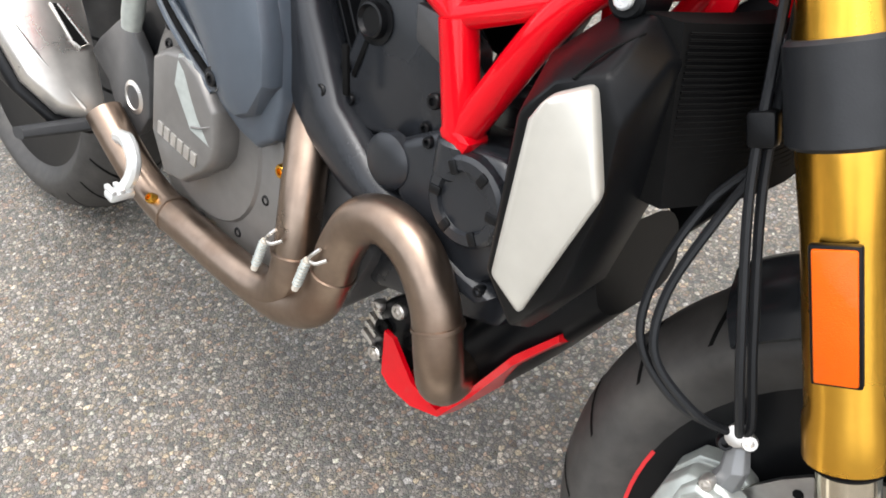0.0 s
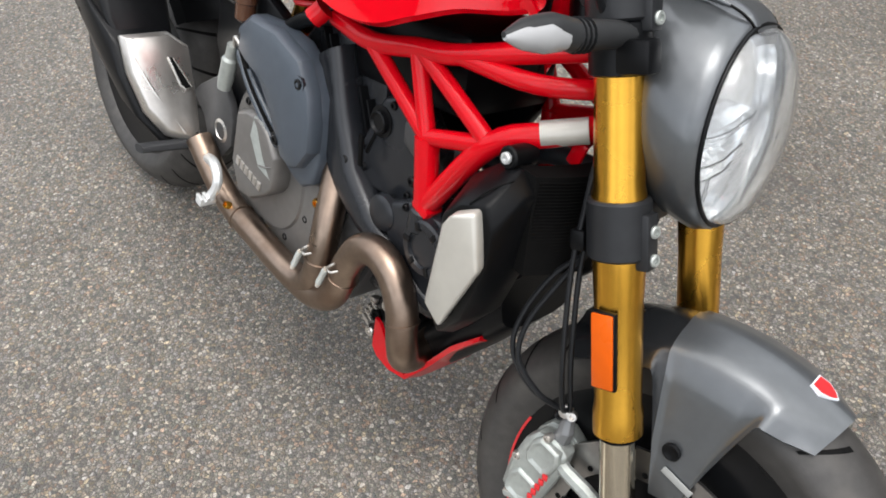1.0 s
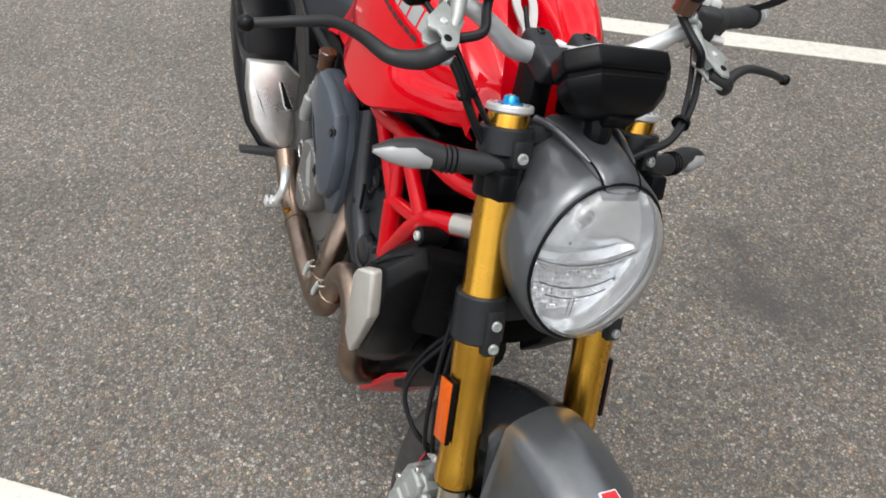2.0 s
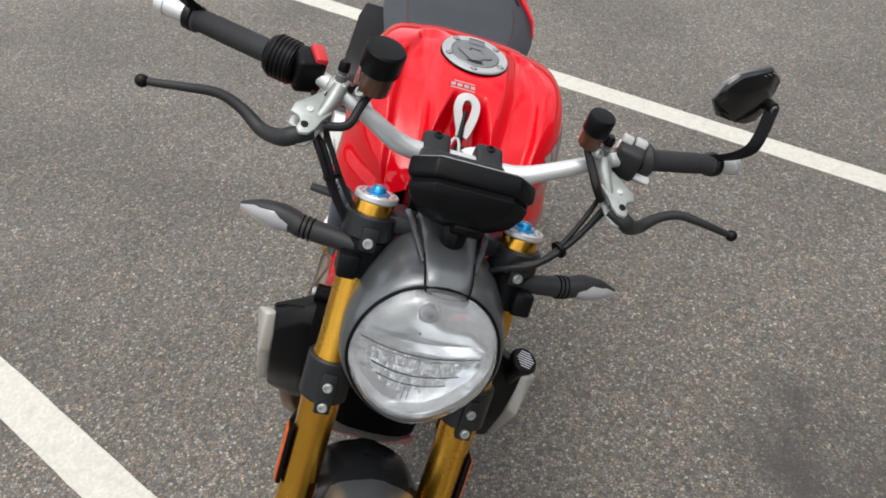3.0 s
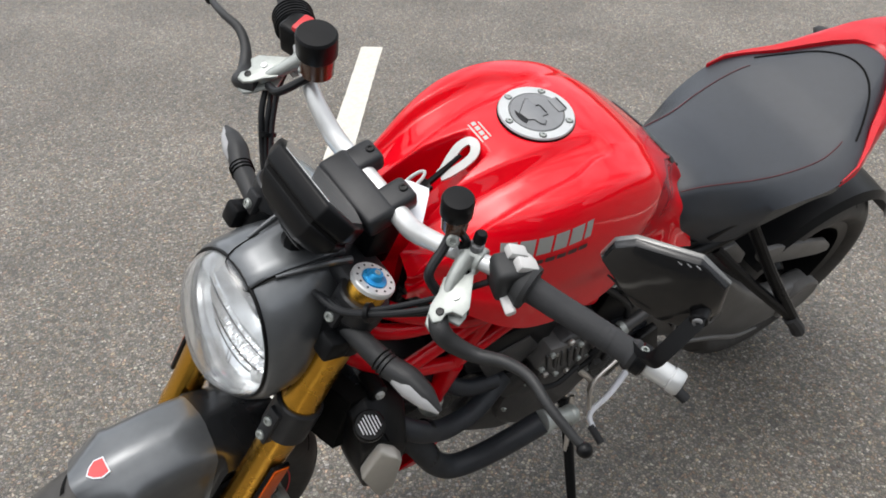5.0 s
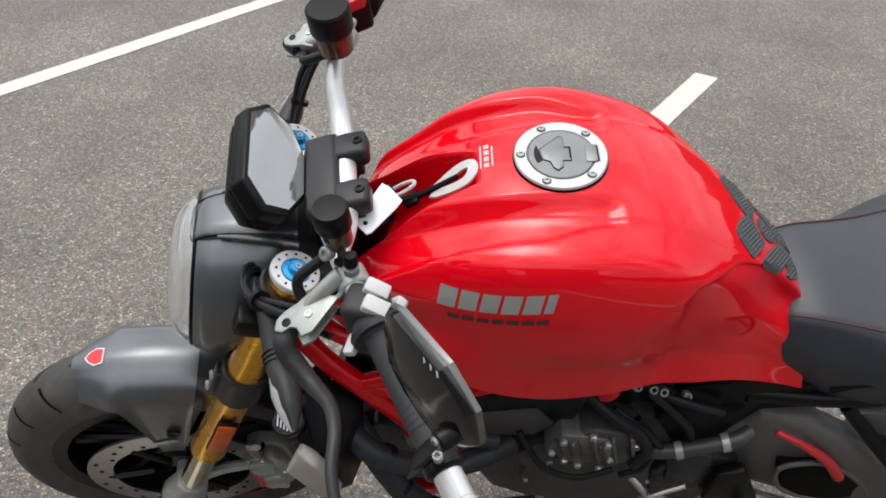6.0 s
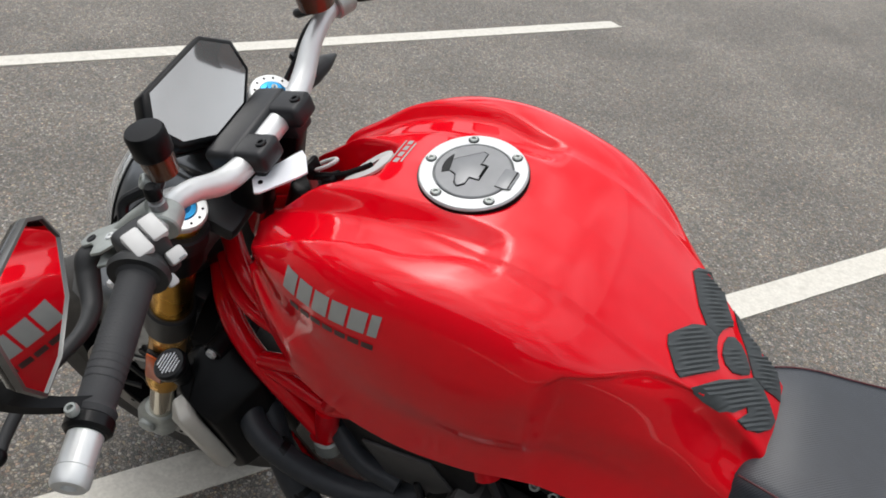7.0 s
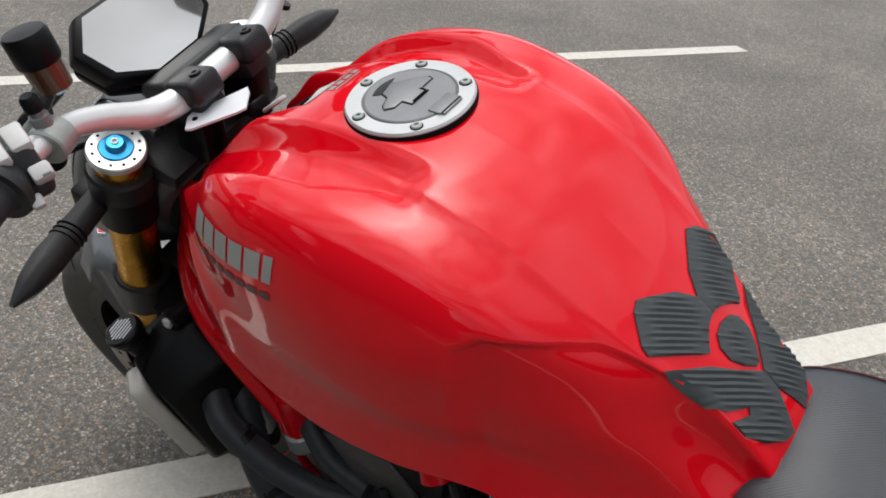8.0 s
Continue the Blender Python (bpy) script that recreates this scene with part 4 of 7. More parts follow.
def controls(s):
    """Lever, perch, reservoir and switch block of one side."""
    pivot = Vector((1.127, s * 0.232, 1.064))
    on_bar = Vector((1.050, s * 0.196, 1.094))
    bm = tube([on_bar + Vector((0.010, -s * 0.002, 0.010)), on_bar.lerp(pivot, 0.5) + Vector((0, -s * 0.008, 0.004)), pivot + Vector((-0.020, -s * 0.012, 0.001))], [0.0110, 0.0085, 0.007], 6, 12)
    plate_shape = [(-0.034, -0.036), (-0.062, -0.017), (-0.034, 0.015), (-0.022, 0.018), (-0.017, 0.006), (-0.010, 0.003), (-0.001, 0.007), (0.007, 0.002), (0.005, -0.010), (-0.004, -0.018), (-0.018, -0.024)]
    for h in (0.0020, -0.0170):
        pl = bmesh.new()
        skin(pl, [[pivot + Vector((x, s * y, h - 0.40 * x)) for x, y in plate_shape], [pivot + Vector((x, s * y, h + 0.0045 - 0.40 * x)) for x, y in plate_shape]])
        bmesh.ops.recalc_face_normals(pl, faces=pl.faces)
        merge(bm, bevelled(pl, 0.0012))
    lathe([(0, 0.0165), (0.002, 0.018), (0.024, 0.018), (0.026, 0.0165)], on_bar + Vector((0.005, -s * 0.013, 0)), on_bar + Vector((-0.005, s * 0.013, 0)), 20, bm)
    perch = front("lever_perch", bm, M_ALU, "bare aluminium lever perch")
    bolt("pivot_screw", pivot + Vector((-0.006, -s * 0.003, 0.0093)), (0.37, 0, 0.93), 0.0052, M_SATIN, perch, 0.001, front)
    bolt("plate_screw", pivot + Vector((-0.030, -s * 0.006, 0.0185)), (0.37, 0, 0.93), 0.0048, M_BAR, perch, 0.002, front)
    ringp = Vector((1.066, s * 0.200, 1.088))
    up = Vector((0.46, s * 0.40, 0.79))
    front("banjo_bolt", lathe([(0, 0.010), (0.014, 0.010), (0.0145, 0.0135), (0.019, 0.0135), (0.020, 0.0120), (0.020, 0.0086), (0.012, 0.0084), (0.012, 0.001)], ringp - up * 0.010, ringp + up, 20), M_ALU, "bright ring bolt", perch)
    bolt("ring_core", ringp + up * 0.003, up, 0.0082, M_HOLE, perch, 0.0004, front)
    bp = Vector((1.050, s * 0.195, 1.106))
    front("bleed_screw", lathe([(0, 0.0085), (0.014, 0.0085), (0.015, 0.0065), (0.020, 0.0065), (0.021, 0.0078), (0.030, 0.0072), (0.032, 0.005)], bp, bp + Vector((0, 0, 1)), 14), M_CAPGREY, "screw with a dark rubber cap", perch)
    front("bleed_cap", lathe([(0.020, 0.0082), (0.031, 0.0078), (0.034, 0.0055), (0.034, 0.001)], bp, bp + Vector((0, 0, 1)), 14), M_BLACK, parent=perch)
    # lever with a ball end
    pts = [pivot + Vector((-0.014, -s * 0.014, -0.006)), pivot + Vector((-0.002, s * 0.008, -0.010)), Vector((1.118, s * 0.256, 1.042)), Vector((1.098, s * 0.282, 1.034)), Vector((1.080, s * 0.312, 1.046)), Vector((1.074, s * 0.345, 1.056)), Vector((1.078, s * 0.385, 1.055)), Vector((1.074, s * 0.424, 1.047)), Vector((1.070, s * 0.440, 1.043))]
    lev = front("lever", tube(pts, [0.011, 0.0125, 0.0120, 0.0100, 0.0080, 0.0070, 0.0062, 0.0056, 0.0052], 8, 12), M_LEVER, "dark grey lever with a ball end")
    front("lever_ball", lathe([(0.001 + 0.0095 * (1 - math.cos(a)), 0.0095 * math.sin(a)) for a in (math.pi * k / 8 for k in range(9))], Vector((1.075, s * 0.434, 1.045)), Vector((1.066, s * 0.456, 1.040)), 14), M_SATIN, parent=lev)
    # reservoir
    if s > 0:
        base, top, r = Vector((1.062, 0.163, 1.120)), Vector((1.068, 0.161, 1.176)), 0.0185
    else:
        base, top, r = Vector((1.058, -0.152, 1.112)), Vector((1.066, -0.150, 1.182)), 0.0265
    h = (top - base).length
    res = front("fluid_reservoir", lathe([(0, r * 0.55), (0.004, r * 0.86), (h * 0.55, r * 0.94)], base, top, 24), M_BROWN, "smoked brown brake fluid reservoir" if s < 0 else "small smoked brown clutch fluid reservoir")
    front("reservoir_cap", lathe([(h * 0.50, r), (h * 0.54, r * 1.06), (h - 0.003, r * 1.06), (h, r * 0.96), (h + 0.001, r * 0.4)], base, top, 24), M_BLACK, "black screw cap", res)
    bolt("bracket_screw", base + Vector((0.012, s * 0.014, 0.0)), (0.6, s * 0.5, 0.5), 0.008, M_ALU, res, 0.006, front)
    front("reservoir_hose", tube([base, base + Vector((0.020, s * 0.010, -0.016)), base + Vector((0.046, s * 0.022, -0.034)), pivot + Vector((-0.024, -s * 0.030, 0.002))], 0.0062, 6, 10), M_DEEP, parent=res)
    front("reservoir_bracket", tube([base + Vector((0.0, 0, 0.006)), base + Vector((-0.004, s * 0.022, -0.004)), on_bar + Vector((0.014, -s * 0.016, 0.014))], 0.0052, 4, 8), M_SATIN, parent=res)
    # switch block
    c = bar_at(-0.075, s)
    sw = block(c, (0.044, 0.040, 0.052), (0, 8, -s * 21), 0.008, 3)
    lathe([(0, 0.022), (0.012, 0.029), (0.018, 0.0275)], bar_at(-0.01, s), bar_at(1, s), 22, sw)
    block_ob = front("switch_block", sw, M_LEVER if s > 0 else M_BLACK, "dark handlebar switch block")
    if s > 0:
        for dx, dy, dz, sz, tip in ((-0.010, -0.010, 0.026, (0.026, 0.017, 0.012), 20), (-0.008, 0.011, 0.026, (0.028, 0.018, 0.012), 20), (-0.030, -0.004, 0.002, (0.014, 0.017, 0.016), 40), (-0.030, 0.012, -0.016, (0.012, 0.011, 0.011), 40)):
            front("switch_button", block(c + Vector((dx, dy, dz)), sz, (0, -tip, -21), 0.003), M_BUTTON, "pale grey switch button", block_ob)
        front("switch_trigger", block(c + Vector((0.016, 0.022, -0.018)), (0.014, 0.034, 0.010), (0, 30, -21), 0.004), M_BUTTON, "pale switch trigger", block_ob)
        front("button_mark", block(c + Vector((-0.0375, -0.004, 0.003)), (0.002, 0.007, 0.007), (0, -40, -21), 0.0005), M_CAPGREY, parent=block_ob)
    else:
        th = bmesh.new()
        d = (bar_at(1, s) - bar_at(0, s)).normalized()
        lathe([(0, 0.024), (0.004, 0.029), (0.036, 0.029), (0.042, 0.026), (0.046, 0.020)], bar_at(-0.01, s), bar_at(1, s), 28, th)
        for k in range(5):
            lathe([(0, 0.0288), (0.0012, 0.0306), (0.0030, 0.0306), (0.0042, 0.0288)], bar_at(-0.01, s) + d * (0.006 + 0.0062 * k), bar_at(1, s), 28, th)
        front("throttle_housing", th, M_BLACK, "ribbed black throttle housing", block_ob)
        front("kill_switch", block(c + Vector((0.0, 0.012, 0.022)), (0.034, 0.018, 0.020), (0, 10, 21), 0.004), M_REDPLASTIC, "red kill switch", block_ob)
    # hoses and wires from the bar down to the fork
    if s > 0:
        ways = ([pivot + Vector((-0.045, -s * 0.004, -0.004)), Vector((1.150, 0.178, 1.030)), Vector((1.186, 0.128, 0.996)), Vector((1.190, 0.080, 0.975)), Vector((1.170, 0.05, 0.93))],
                [pivot + Vector((-0.050, s * 0.004, -0.014)), Vector((1.142, 0.180, 1.020)), Vector((1.180, 0.130, 0.988)), Vector((1.182, 0.085, 0.966)), Vector((1.160, 0.05, 0.92))],
                [c + Vector((0.012, -0.014, -0.022)), Vector((1.110, 0.19, 1.030)), Vector((1.170, 0.138, 0.985)), Vector((1.176, 0.090, 0.958)), Vector((1.15, 0.05, 0.90))])
    else:
        ways = ([pivot + Vector((-0.040, 0.006, -0.004)), Vector((1.118, -0.200, 1.040)), Vector((1.135, -0.165, 0.985)), Vector((1.150, -0.118, 0.930)), Vector((1.160, -0.06, 0.88))],
                [pivot + Vector((-0.044, 0.010, -0.010)), Vector((1.108, -0.192, 1.030)), Vector((1.128, -0.160, 0.975)), Vector((1.142, -0.112, 0.925)), Vector((1.150, -0.05, 0.88))],
                [c + Vector((0.012, 0.014, -0.022)), Vector((1.085, -0.20, 1.045)), Vector((1.118, -0.158, 0.985)), Vector((1.136, -0.105, 0.925)), Vector((1.14, -0.05, 0.87))])
    for k, w in enumerate(ways):
        front(("clutch_hose" if s > 0 else "brake_hose") if k == 0 else "wiring_cable", tube([q + Vector((0.004, 0.0, 0.009)) * (k - 1) if 0 < j < len(w) - 1 else q for j, q in enumerate(w)], 0.0040 if k else 0.0046, 7, 10), M_DEEP, "black rubber control hose" if k == 0 else "")
    tie = (ways[1][1] + ways[1][2]) / 2
    front("cable_tie", lathe([(-0.003, 0.013), (0.003, 0.013)], tie, tie + (ways[1][2] - ways[1][1]), 14), M_BLACK)


for s in (-1, 1):
    grip(s)
    controls(s)


def bar_mirror(s):
    """An angular bar-end mirror on a bent flat arm."""
    unturn = TURN.inverted()
    back = (unturn.to_3x3() @ Vector((-0.82, -0.56, 0.06))).normalized()
    up = unturn.to_3x3() @ Vector((0.185, -0.167, 0.969))
    up = (up - back * up.dot(back)).normalized()
    right = up.cross(back)
    right = right if right.y > 0 else -right
    c = unturn @ Vector((0.945, 0.385, 1.215))
    collar = bar_at(0.87, 1)

    def put(p):
        return Vector((p.x, s * p.y, p.z))

    def at(x, y, d):
        return c + right * x + up * y + back * d

    hold = at(0.036, -0.016, -0.018)
    arm_pts = [collar + Vector((0.004, -0.012, 0.012)), Vector((0.995, 0.414, 1.134)), Vector((1.005, 0.427, 1.156)), Vector((1.004, 0.431, 1.180)), hold - back * 0.006 + up * 0.004]
    arm = bmesh.new()
    path = spline([put(p) for p in arm_pts], 6)
    across = put(right * 0.8 + Vector((0.5, 0, 0))).normalized() * 0.0078
    thick = put(up).normalized() * 0.003 + put(back).normalized() * 0.003
    skin(arm, [[p - across - thick, p + across - thick, p + across + thick, p - across + thick] for p in path])
    bevelled(arm, 0.0015)
    ob = front("mirror_arm", arm, M_SATIN, "bent flat black mirror arm")
    e = put(collar + Vector((0.006, 0.000, 0.020)))
    bolt("mirror_bolt", e, (0.1, 0.0, 1), 0.0055, M_ALU, ob, 0.006, front)
    shape = [(-0.074, 0.014), (-0.061, 0.039), (-0.040, 0.050), (0.026, 0.045), (0.056, 0.018), (0.054, -0.024), (0.036, -0.048), (-0.002, -0.046), (-0.048, -0.025)]

    def ring(k, d, low=0.0):
        return [put(at(-0.005 + (x + 0.005) * k, y * k + low, d)) for x, y in shape]

    shell = loft([ring(0.20, -0.019, -0.016), ring(0.60, -0.0180, -0.012), ring(0.93, -0.006), ring(0.985, 0.000), ring(0.985, 0.005), ring(0.955, 0.005)])
    bevelled(shell, 0.001)
    m = front("mirror_housing", shell, M_GLOSS, "black angular mirror housing")
    front("mirror_glass", loft([ring(0.95, 0.004), ring(0.95, 0.0055)]), M_MIRROR, "mirror glass", m)
    # Metallic band added so the mirror's edge takes on a pale sky highlight.
    front("mirror_rim", loft([ring(0.986, 0.001), ring(1.0, 0.002), ring(1.0, 0.0065), ring(0.958, 0.0072), ring(0.956, 0.0050)]), M_RIM, "grey metallic rim added for the edge's sky highlight", m)
    front("mirror_ridge", tube([put(at(x, y, d)) for x, y, d in ((-0.062, -0.004, -0.007), (-0.034, -0.014, -0.015), (0.020, -0.022, -0.016), (0.046, -0.016, -0.008))], [0.001, 0.0025, 0.0025, 0.001], 6, 8), M_GLOSS, parent=m)
    front("mirror_stub", rod(put(hold - back * 0.008), put(hold + back * 0.012), 0.0095, 20), M_SATIN, parent=m)
    bolt("stub_screw", put(hold - back * 0.008), put(-back), 0.006, M_CAPGREY, m, 0.003, front)
    for k in range(3):
        front("housing_mark", block(put(at(0.006 + 0.009 * k, 0.040, -0.0076)), (0.0013, 0.006, 0.001), (0, 0, 0), 0.0003), M_CAPGREY, parent=m)


for s in (-1, 1):
    bar_mirror(s)


def indicator(s, root, tip, make, name="indicator"):
    root, tip = Vector(root), Vector(tip)
    d = tip - root
    stem = make(name, tube([root, root + d * 0.3, root + d * 0.50], [0.0140, 0.0155, 0.0165], 5, 14), M_LEVER, "dark rubber indicator stem with a clear lens")
    rb = bmesh.new()
    for f in (0.40, 0.44, 0.48):
        lathe([(-0.0015, 0.0158), (0, 0.0182), (0.0015, 0.0158)], root + d * f, tip, 16, rb)
    make("stem_rib", rb, M_BLACK, parent=stem)
    make("indicator_lens", tube([root + d * 0.58, root + d * 0.72, root + d * 0.88, tip], [0.0150, 0.0168, 0.012, 0.003], 5, 16), M_SMOKE, "clear indicator lens", stem)
    off = Vector((-0.004 if make is front else 0.004, 0, 0.004))
    make("indicator_back", tube([root + d * 0.49, root + d * 0.66 + off, root + d * 0.84 + off, tip + off * 0.5], [0.0165, 0.0172, 0.0128, 0.003], 5, 16), M_LEVER, "dark grey indicator back", stem)
    make("indicator_bulb", tube([root + d * 0.58, root + d * 0.72], [0.010, 0.004], 3, 10), M_REFLECT, parent=stem)


for s in (-1, 1):
    indicator(s, (1.165, s * 0.118, 0.930), (1.130, s * 0.286, 0.926), front, "front_indicator")


# ---- fuel tank ----
# stations: x, centre height, spine half width, valley depth, shoulder y, z, widest y, z, lower edge y, z
TANK = [
    (1.040, 0.990, 0.045, 0.000, 0.070, 0.975, 0.088, 0.940, 0.098, 0.912),
    (1.015, 1.008, 0.050, 0.000, 0.086, 0.992, 0.112, 0.945, 0.128, 0.900),
    (0.970, 1.030, 0.056, 0.000, 0.108, 1.012, 0.143, 0.940, 0.160, 0.888),
    (0.920, 1.053, 0.062, 0.000, 0.130, 1.038, 0.166, 0.942, 0.183, 0.862),
    (0.860, 1.073, 0.068, 0.000, 0.147, 1.057, 0.182, 0.942, 0.189, 0.832),
    (0.790, 1.082, 0.074, 0.000, 0.152, 1.065, 0.190, 0.940, 0.190, 0.820),
    (0.720, 1.078, 0.078, 0.000, 0.149, 1.057, 0.188, 0.930, 0.186, 0.824),
    (0.650, 1.057, 0.076, 0.000, 0.142, 1.034, 0.176, 0.914, 0.174, 0.822),
    (0.580, 1.014, 0.068, 0.000, 0.122, 0.989, 0.155, 0.892, 0.160, 0.808),
    (0.520, 0.970, 0.056, 0.000, 0.098, 0.938, 0.132, 0.860, 0.143, 0.790),
    (0.470, 0.927, 0.042, 0.000, 0.071, 0.890, 0.112, 0.825, 0.127, 0.765),
    (0.430, 0.886, 0.036, 0.000, 0.060, 0.855, 0.102, 0.800, 0.123, 0.752),
    (0.393, 0.828, 0.030, 0.000, 0.052, 0.805, 0.098, 0.772, 0.122, 0.738),
]


def step(x, a, b):
    """0 below a, 1 above b, smooth between."""
    t = max(0.0, min(1.0, (x - a) / (b - a)))
    return t * t * (3 - 2 * t)


# height of the crease over the knee hollow, along the tank
KNEE = ((0.45, 0.925), (0.50, 0.950), (0.514, 0.960), (0.535, 0.974), (0.562, 0.991), (0.582, 1.0), (0.60, 1.006), (0.628, 1.013), (0.66, 1.0), (0.70, 0.985), (0.76, 0.965), (0.85, 0.952), (1.0, 0.940))


def level(x, rows):
    """Straight from row to row of (x, value)."""
    for (x0, v0), (x1, v1) in zip(rows, rows[1:]):
        if x <= x1:
            return v0 + (v1 - v0) * max(0.0, (x - x0) / (x1 - x0))
    return rows[-1][1]


def tank_profile(st):
    x, zt, s, d, ys, zs, ym, zm, yb, zb = st
    ctrl = [(0, zt), (s * 0.55, zt - 0.001), (s, zt - 0.004), (s + 0.016, zt - 0.008 - d), (ys, zs), ((ys + ym) / 2 + 0.011, (zs * 0.55 + zm * 0.45)), (ym, zm), ((ym + yb) / 2 - 0.004 + 0.008 * step(x, 0.82, 0.92), (zm + zb) / 2 + 0.004), (yb, zb)]
    return [Vector((x, y, z)) for y, z in ctrl]


def tank_grid():
    rows = [tank_profile(st) for st in TANK]
    cols = [spline([r[i] for r in rows], 22) for i in range(len(rows[0]))]
    out = []
    for k in range(len(cols[0])):
        half = spline([c[k] for c in cols], 20)
        half[0].y = 0
        for p in half:
            x, y = p.x, p.y
            # pocket beside the filler spine, deeper towards the front
            along = step(x, 0.712, 0.742)
            inner, outer = 0.064 - 0.10 * max(0.0, x - 0.86), 0.098 + 0.02 * step(x, 0.74, 0.82) - 0.12 * max(0.0, x - 0.92)
            band = step(y, inner - 0.012, inner + 0.012) * (1 - step(y, outer - 0.010, outer + 0.007))
            p.z -= (0.008 + 0.055 * max(0.0, x - 0.72)) * along * band
            # key channel at the front of the spine
            open_w = 0.024 + 0.20 * max(0.0, x - 0.900) ** 0.9
            f, g = step(x, 0.888, 0.908), step(open_w - y, -0.006, 0.006)
            p.z -= (0.042 + 0.70 * max(0.0, x - 0.9)) * f * g
            # knee hollow on the flank, under a crease that sharpens towards the rear
            crease = level(x, KNEE)
            near = step(0.652 - x, 0.0, 0.022)
            hollow = step(0.90 - x, 0.0, 0.28) * step(x, 0.40, 0.50) * step(crease - p.z, -0.012, 0.075 - 0.02 * near) * step(p.z, 0.74, 0.88)
            p.y -= (0.002 + 0.011 * step(0.72 - x, 0.0, 0.10)) * hollow
            p.y -= 0.008 * near * step(crease - p.z, -0.002, 0.006) * step(x, 0.45, 0.52) * step(p.z, 0.80, 0.90) * step(y, 0.02, 0.05)
        out.append(half)
    return out


TANK_ROWS = tank_grid()
tank_bm = bmesh.new()
full = [[Vector((p.x, -p.y, p.z)) for p in reversed(r[1:])] + [p.copy() for p in r] for r in TANK_ROWS]
lip = [[r[0] + Vector((0, 0.012, -0.006))] + r + [r[-1] + Vector((0, -0.012, -0.006))] for r in full]
skin(tank_bm, lip, closed=False)
tank = bikepart("fuel_tank", tank_bm, M_RED, "glossy red fuel tank with a front key channel", sharp=60)
from mathutils.bvhtree import BVHTree
tree_bm = bmesh.new()
tree_bm.from_mesh(tank.data)
TANK_TREE = BVHTree.FromBMesh(tree_bm)
tree_bm.free()
front_wall = bmesh.new()
skin(front_wall, [[p + Vector((-0.012, 0, 0)) for p in full[0]], [Vector((p.x - 0.02, p.y * 0.9, 0.86)) for p in full[0]]], closed=False)
bikepart("tank_front_panel", front_wall, M_BLACK, parent=tank)


def on_tank(p, d, lift):
    """The place where a ray from p along d meets the tank, lifted off it."""
    hit, nrm, _, _ = TANK_TREE.ray_cast(Vector(p), Vector(d))
    if hit is None:
        hit, nrm, _, _ = TANK_TREE.find_nearest(Vector(p) + Vector(d) * 0.2)
    if nrm.dot(Vector(d)) > 0:
        nrm = -nrm
    return hit + nrm * lift


def decal(name, outline, axis, mat, parent, lift=0.0008, label="", step=0.012, rib=0.0, skirt=0.0, far=None, pitch=0.005):
    """A thin sheet laid on the tank. axis y (or -y): outline in x, z, from the side; z: outline in x, y, from above."""
    bm = bmesh.new()
    face = bm.faces.new([bm.verts.new((u, v, 0)) for u, v in outline])
    xs, ys = [p[0] for p in outline], [p[1] for p in outline]
    cuts = []
    slant = Vector((0.77, -0.64)).normalized()
    along = [slant.x * u + slant.y * v for u, v in outline]
    if rib:
        k = min(along) + pitch / 2
        while k < max(along):
            cuts.append(((slant.x * k, slant.y * k, 0), (slant.x, slant.y, 0)))
            k += pitch / 2
        k = min(ys) + step
        while k < max(ys):
            cuts.append(((0, k, 0), (0, 1, 0)))
            k += step
    else:
        k = min(ys) + step
        while k < max(ys):
            cuts.append(((0, k, 0), (0, 1, 0)))
            k += step
    k = min(xs) + step
    while k < max(xs) and not rib:
        cuts.append(((k, 0, 0), (1, 0, 0)))
        k += step
    for co, no in cuts:
        bmesh.ops.bisect_plane(bm, geom=bm.verts[:] + bm.edges[:] + bm.faces[:], plane_co=co, plane_no=no)
    edge = {v for e in bm.edges if e.is_boundary for v in e.verts}
    y0 = min(along) + pitch / 2
    for v in bm.verts:
        u, w = v.co.x, v.co.y
        h = lift
        if rib and v not in edge:
            h += rib * (0.5 + 0.5 * math.cos(2 * math.pi * (slant.x * u + slant.y * w - y0) / pitch))
        if axis == "z":
            v.co = on_tank((u, w, 1.4), (0, 0, -1), h)
        elif axis == "r":
            v.co = on_tank((u - 0.20, w, 1.30), (0.45, 0, -0.89), h)
        else:
            s = 1 if axis == "y" else -1
            v.co = on_tank((u, s * 0.5, w), (0, -s, 0), h)
    if skirt:
        es = [e for e in bm.edges if e.is_boundary]
        r = bmesh.ops.extrude_edge_only(bm, edges=es)
        for v in [g for g in r["geom"] if isinstance(g, bmesh.types.BMVert)]:
            hit, nrm, _, _ = TANK_TREE.find_nearest(v.co)
            v.co = hit
    return bikepart(name, bm, mat, label, parent, sharp=50)


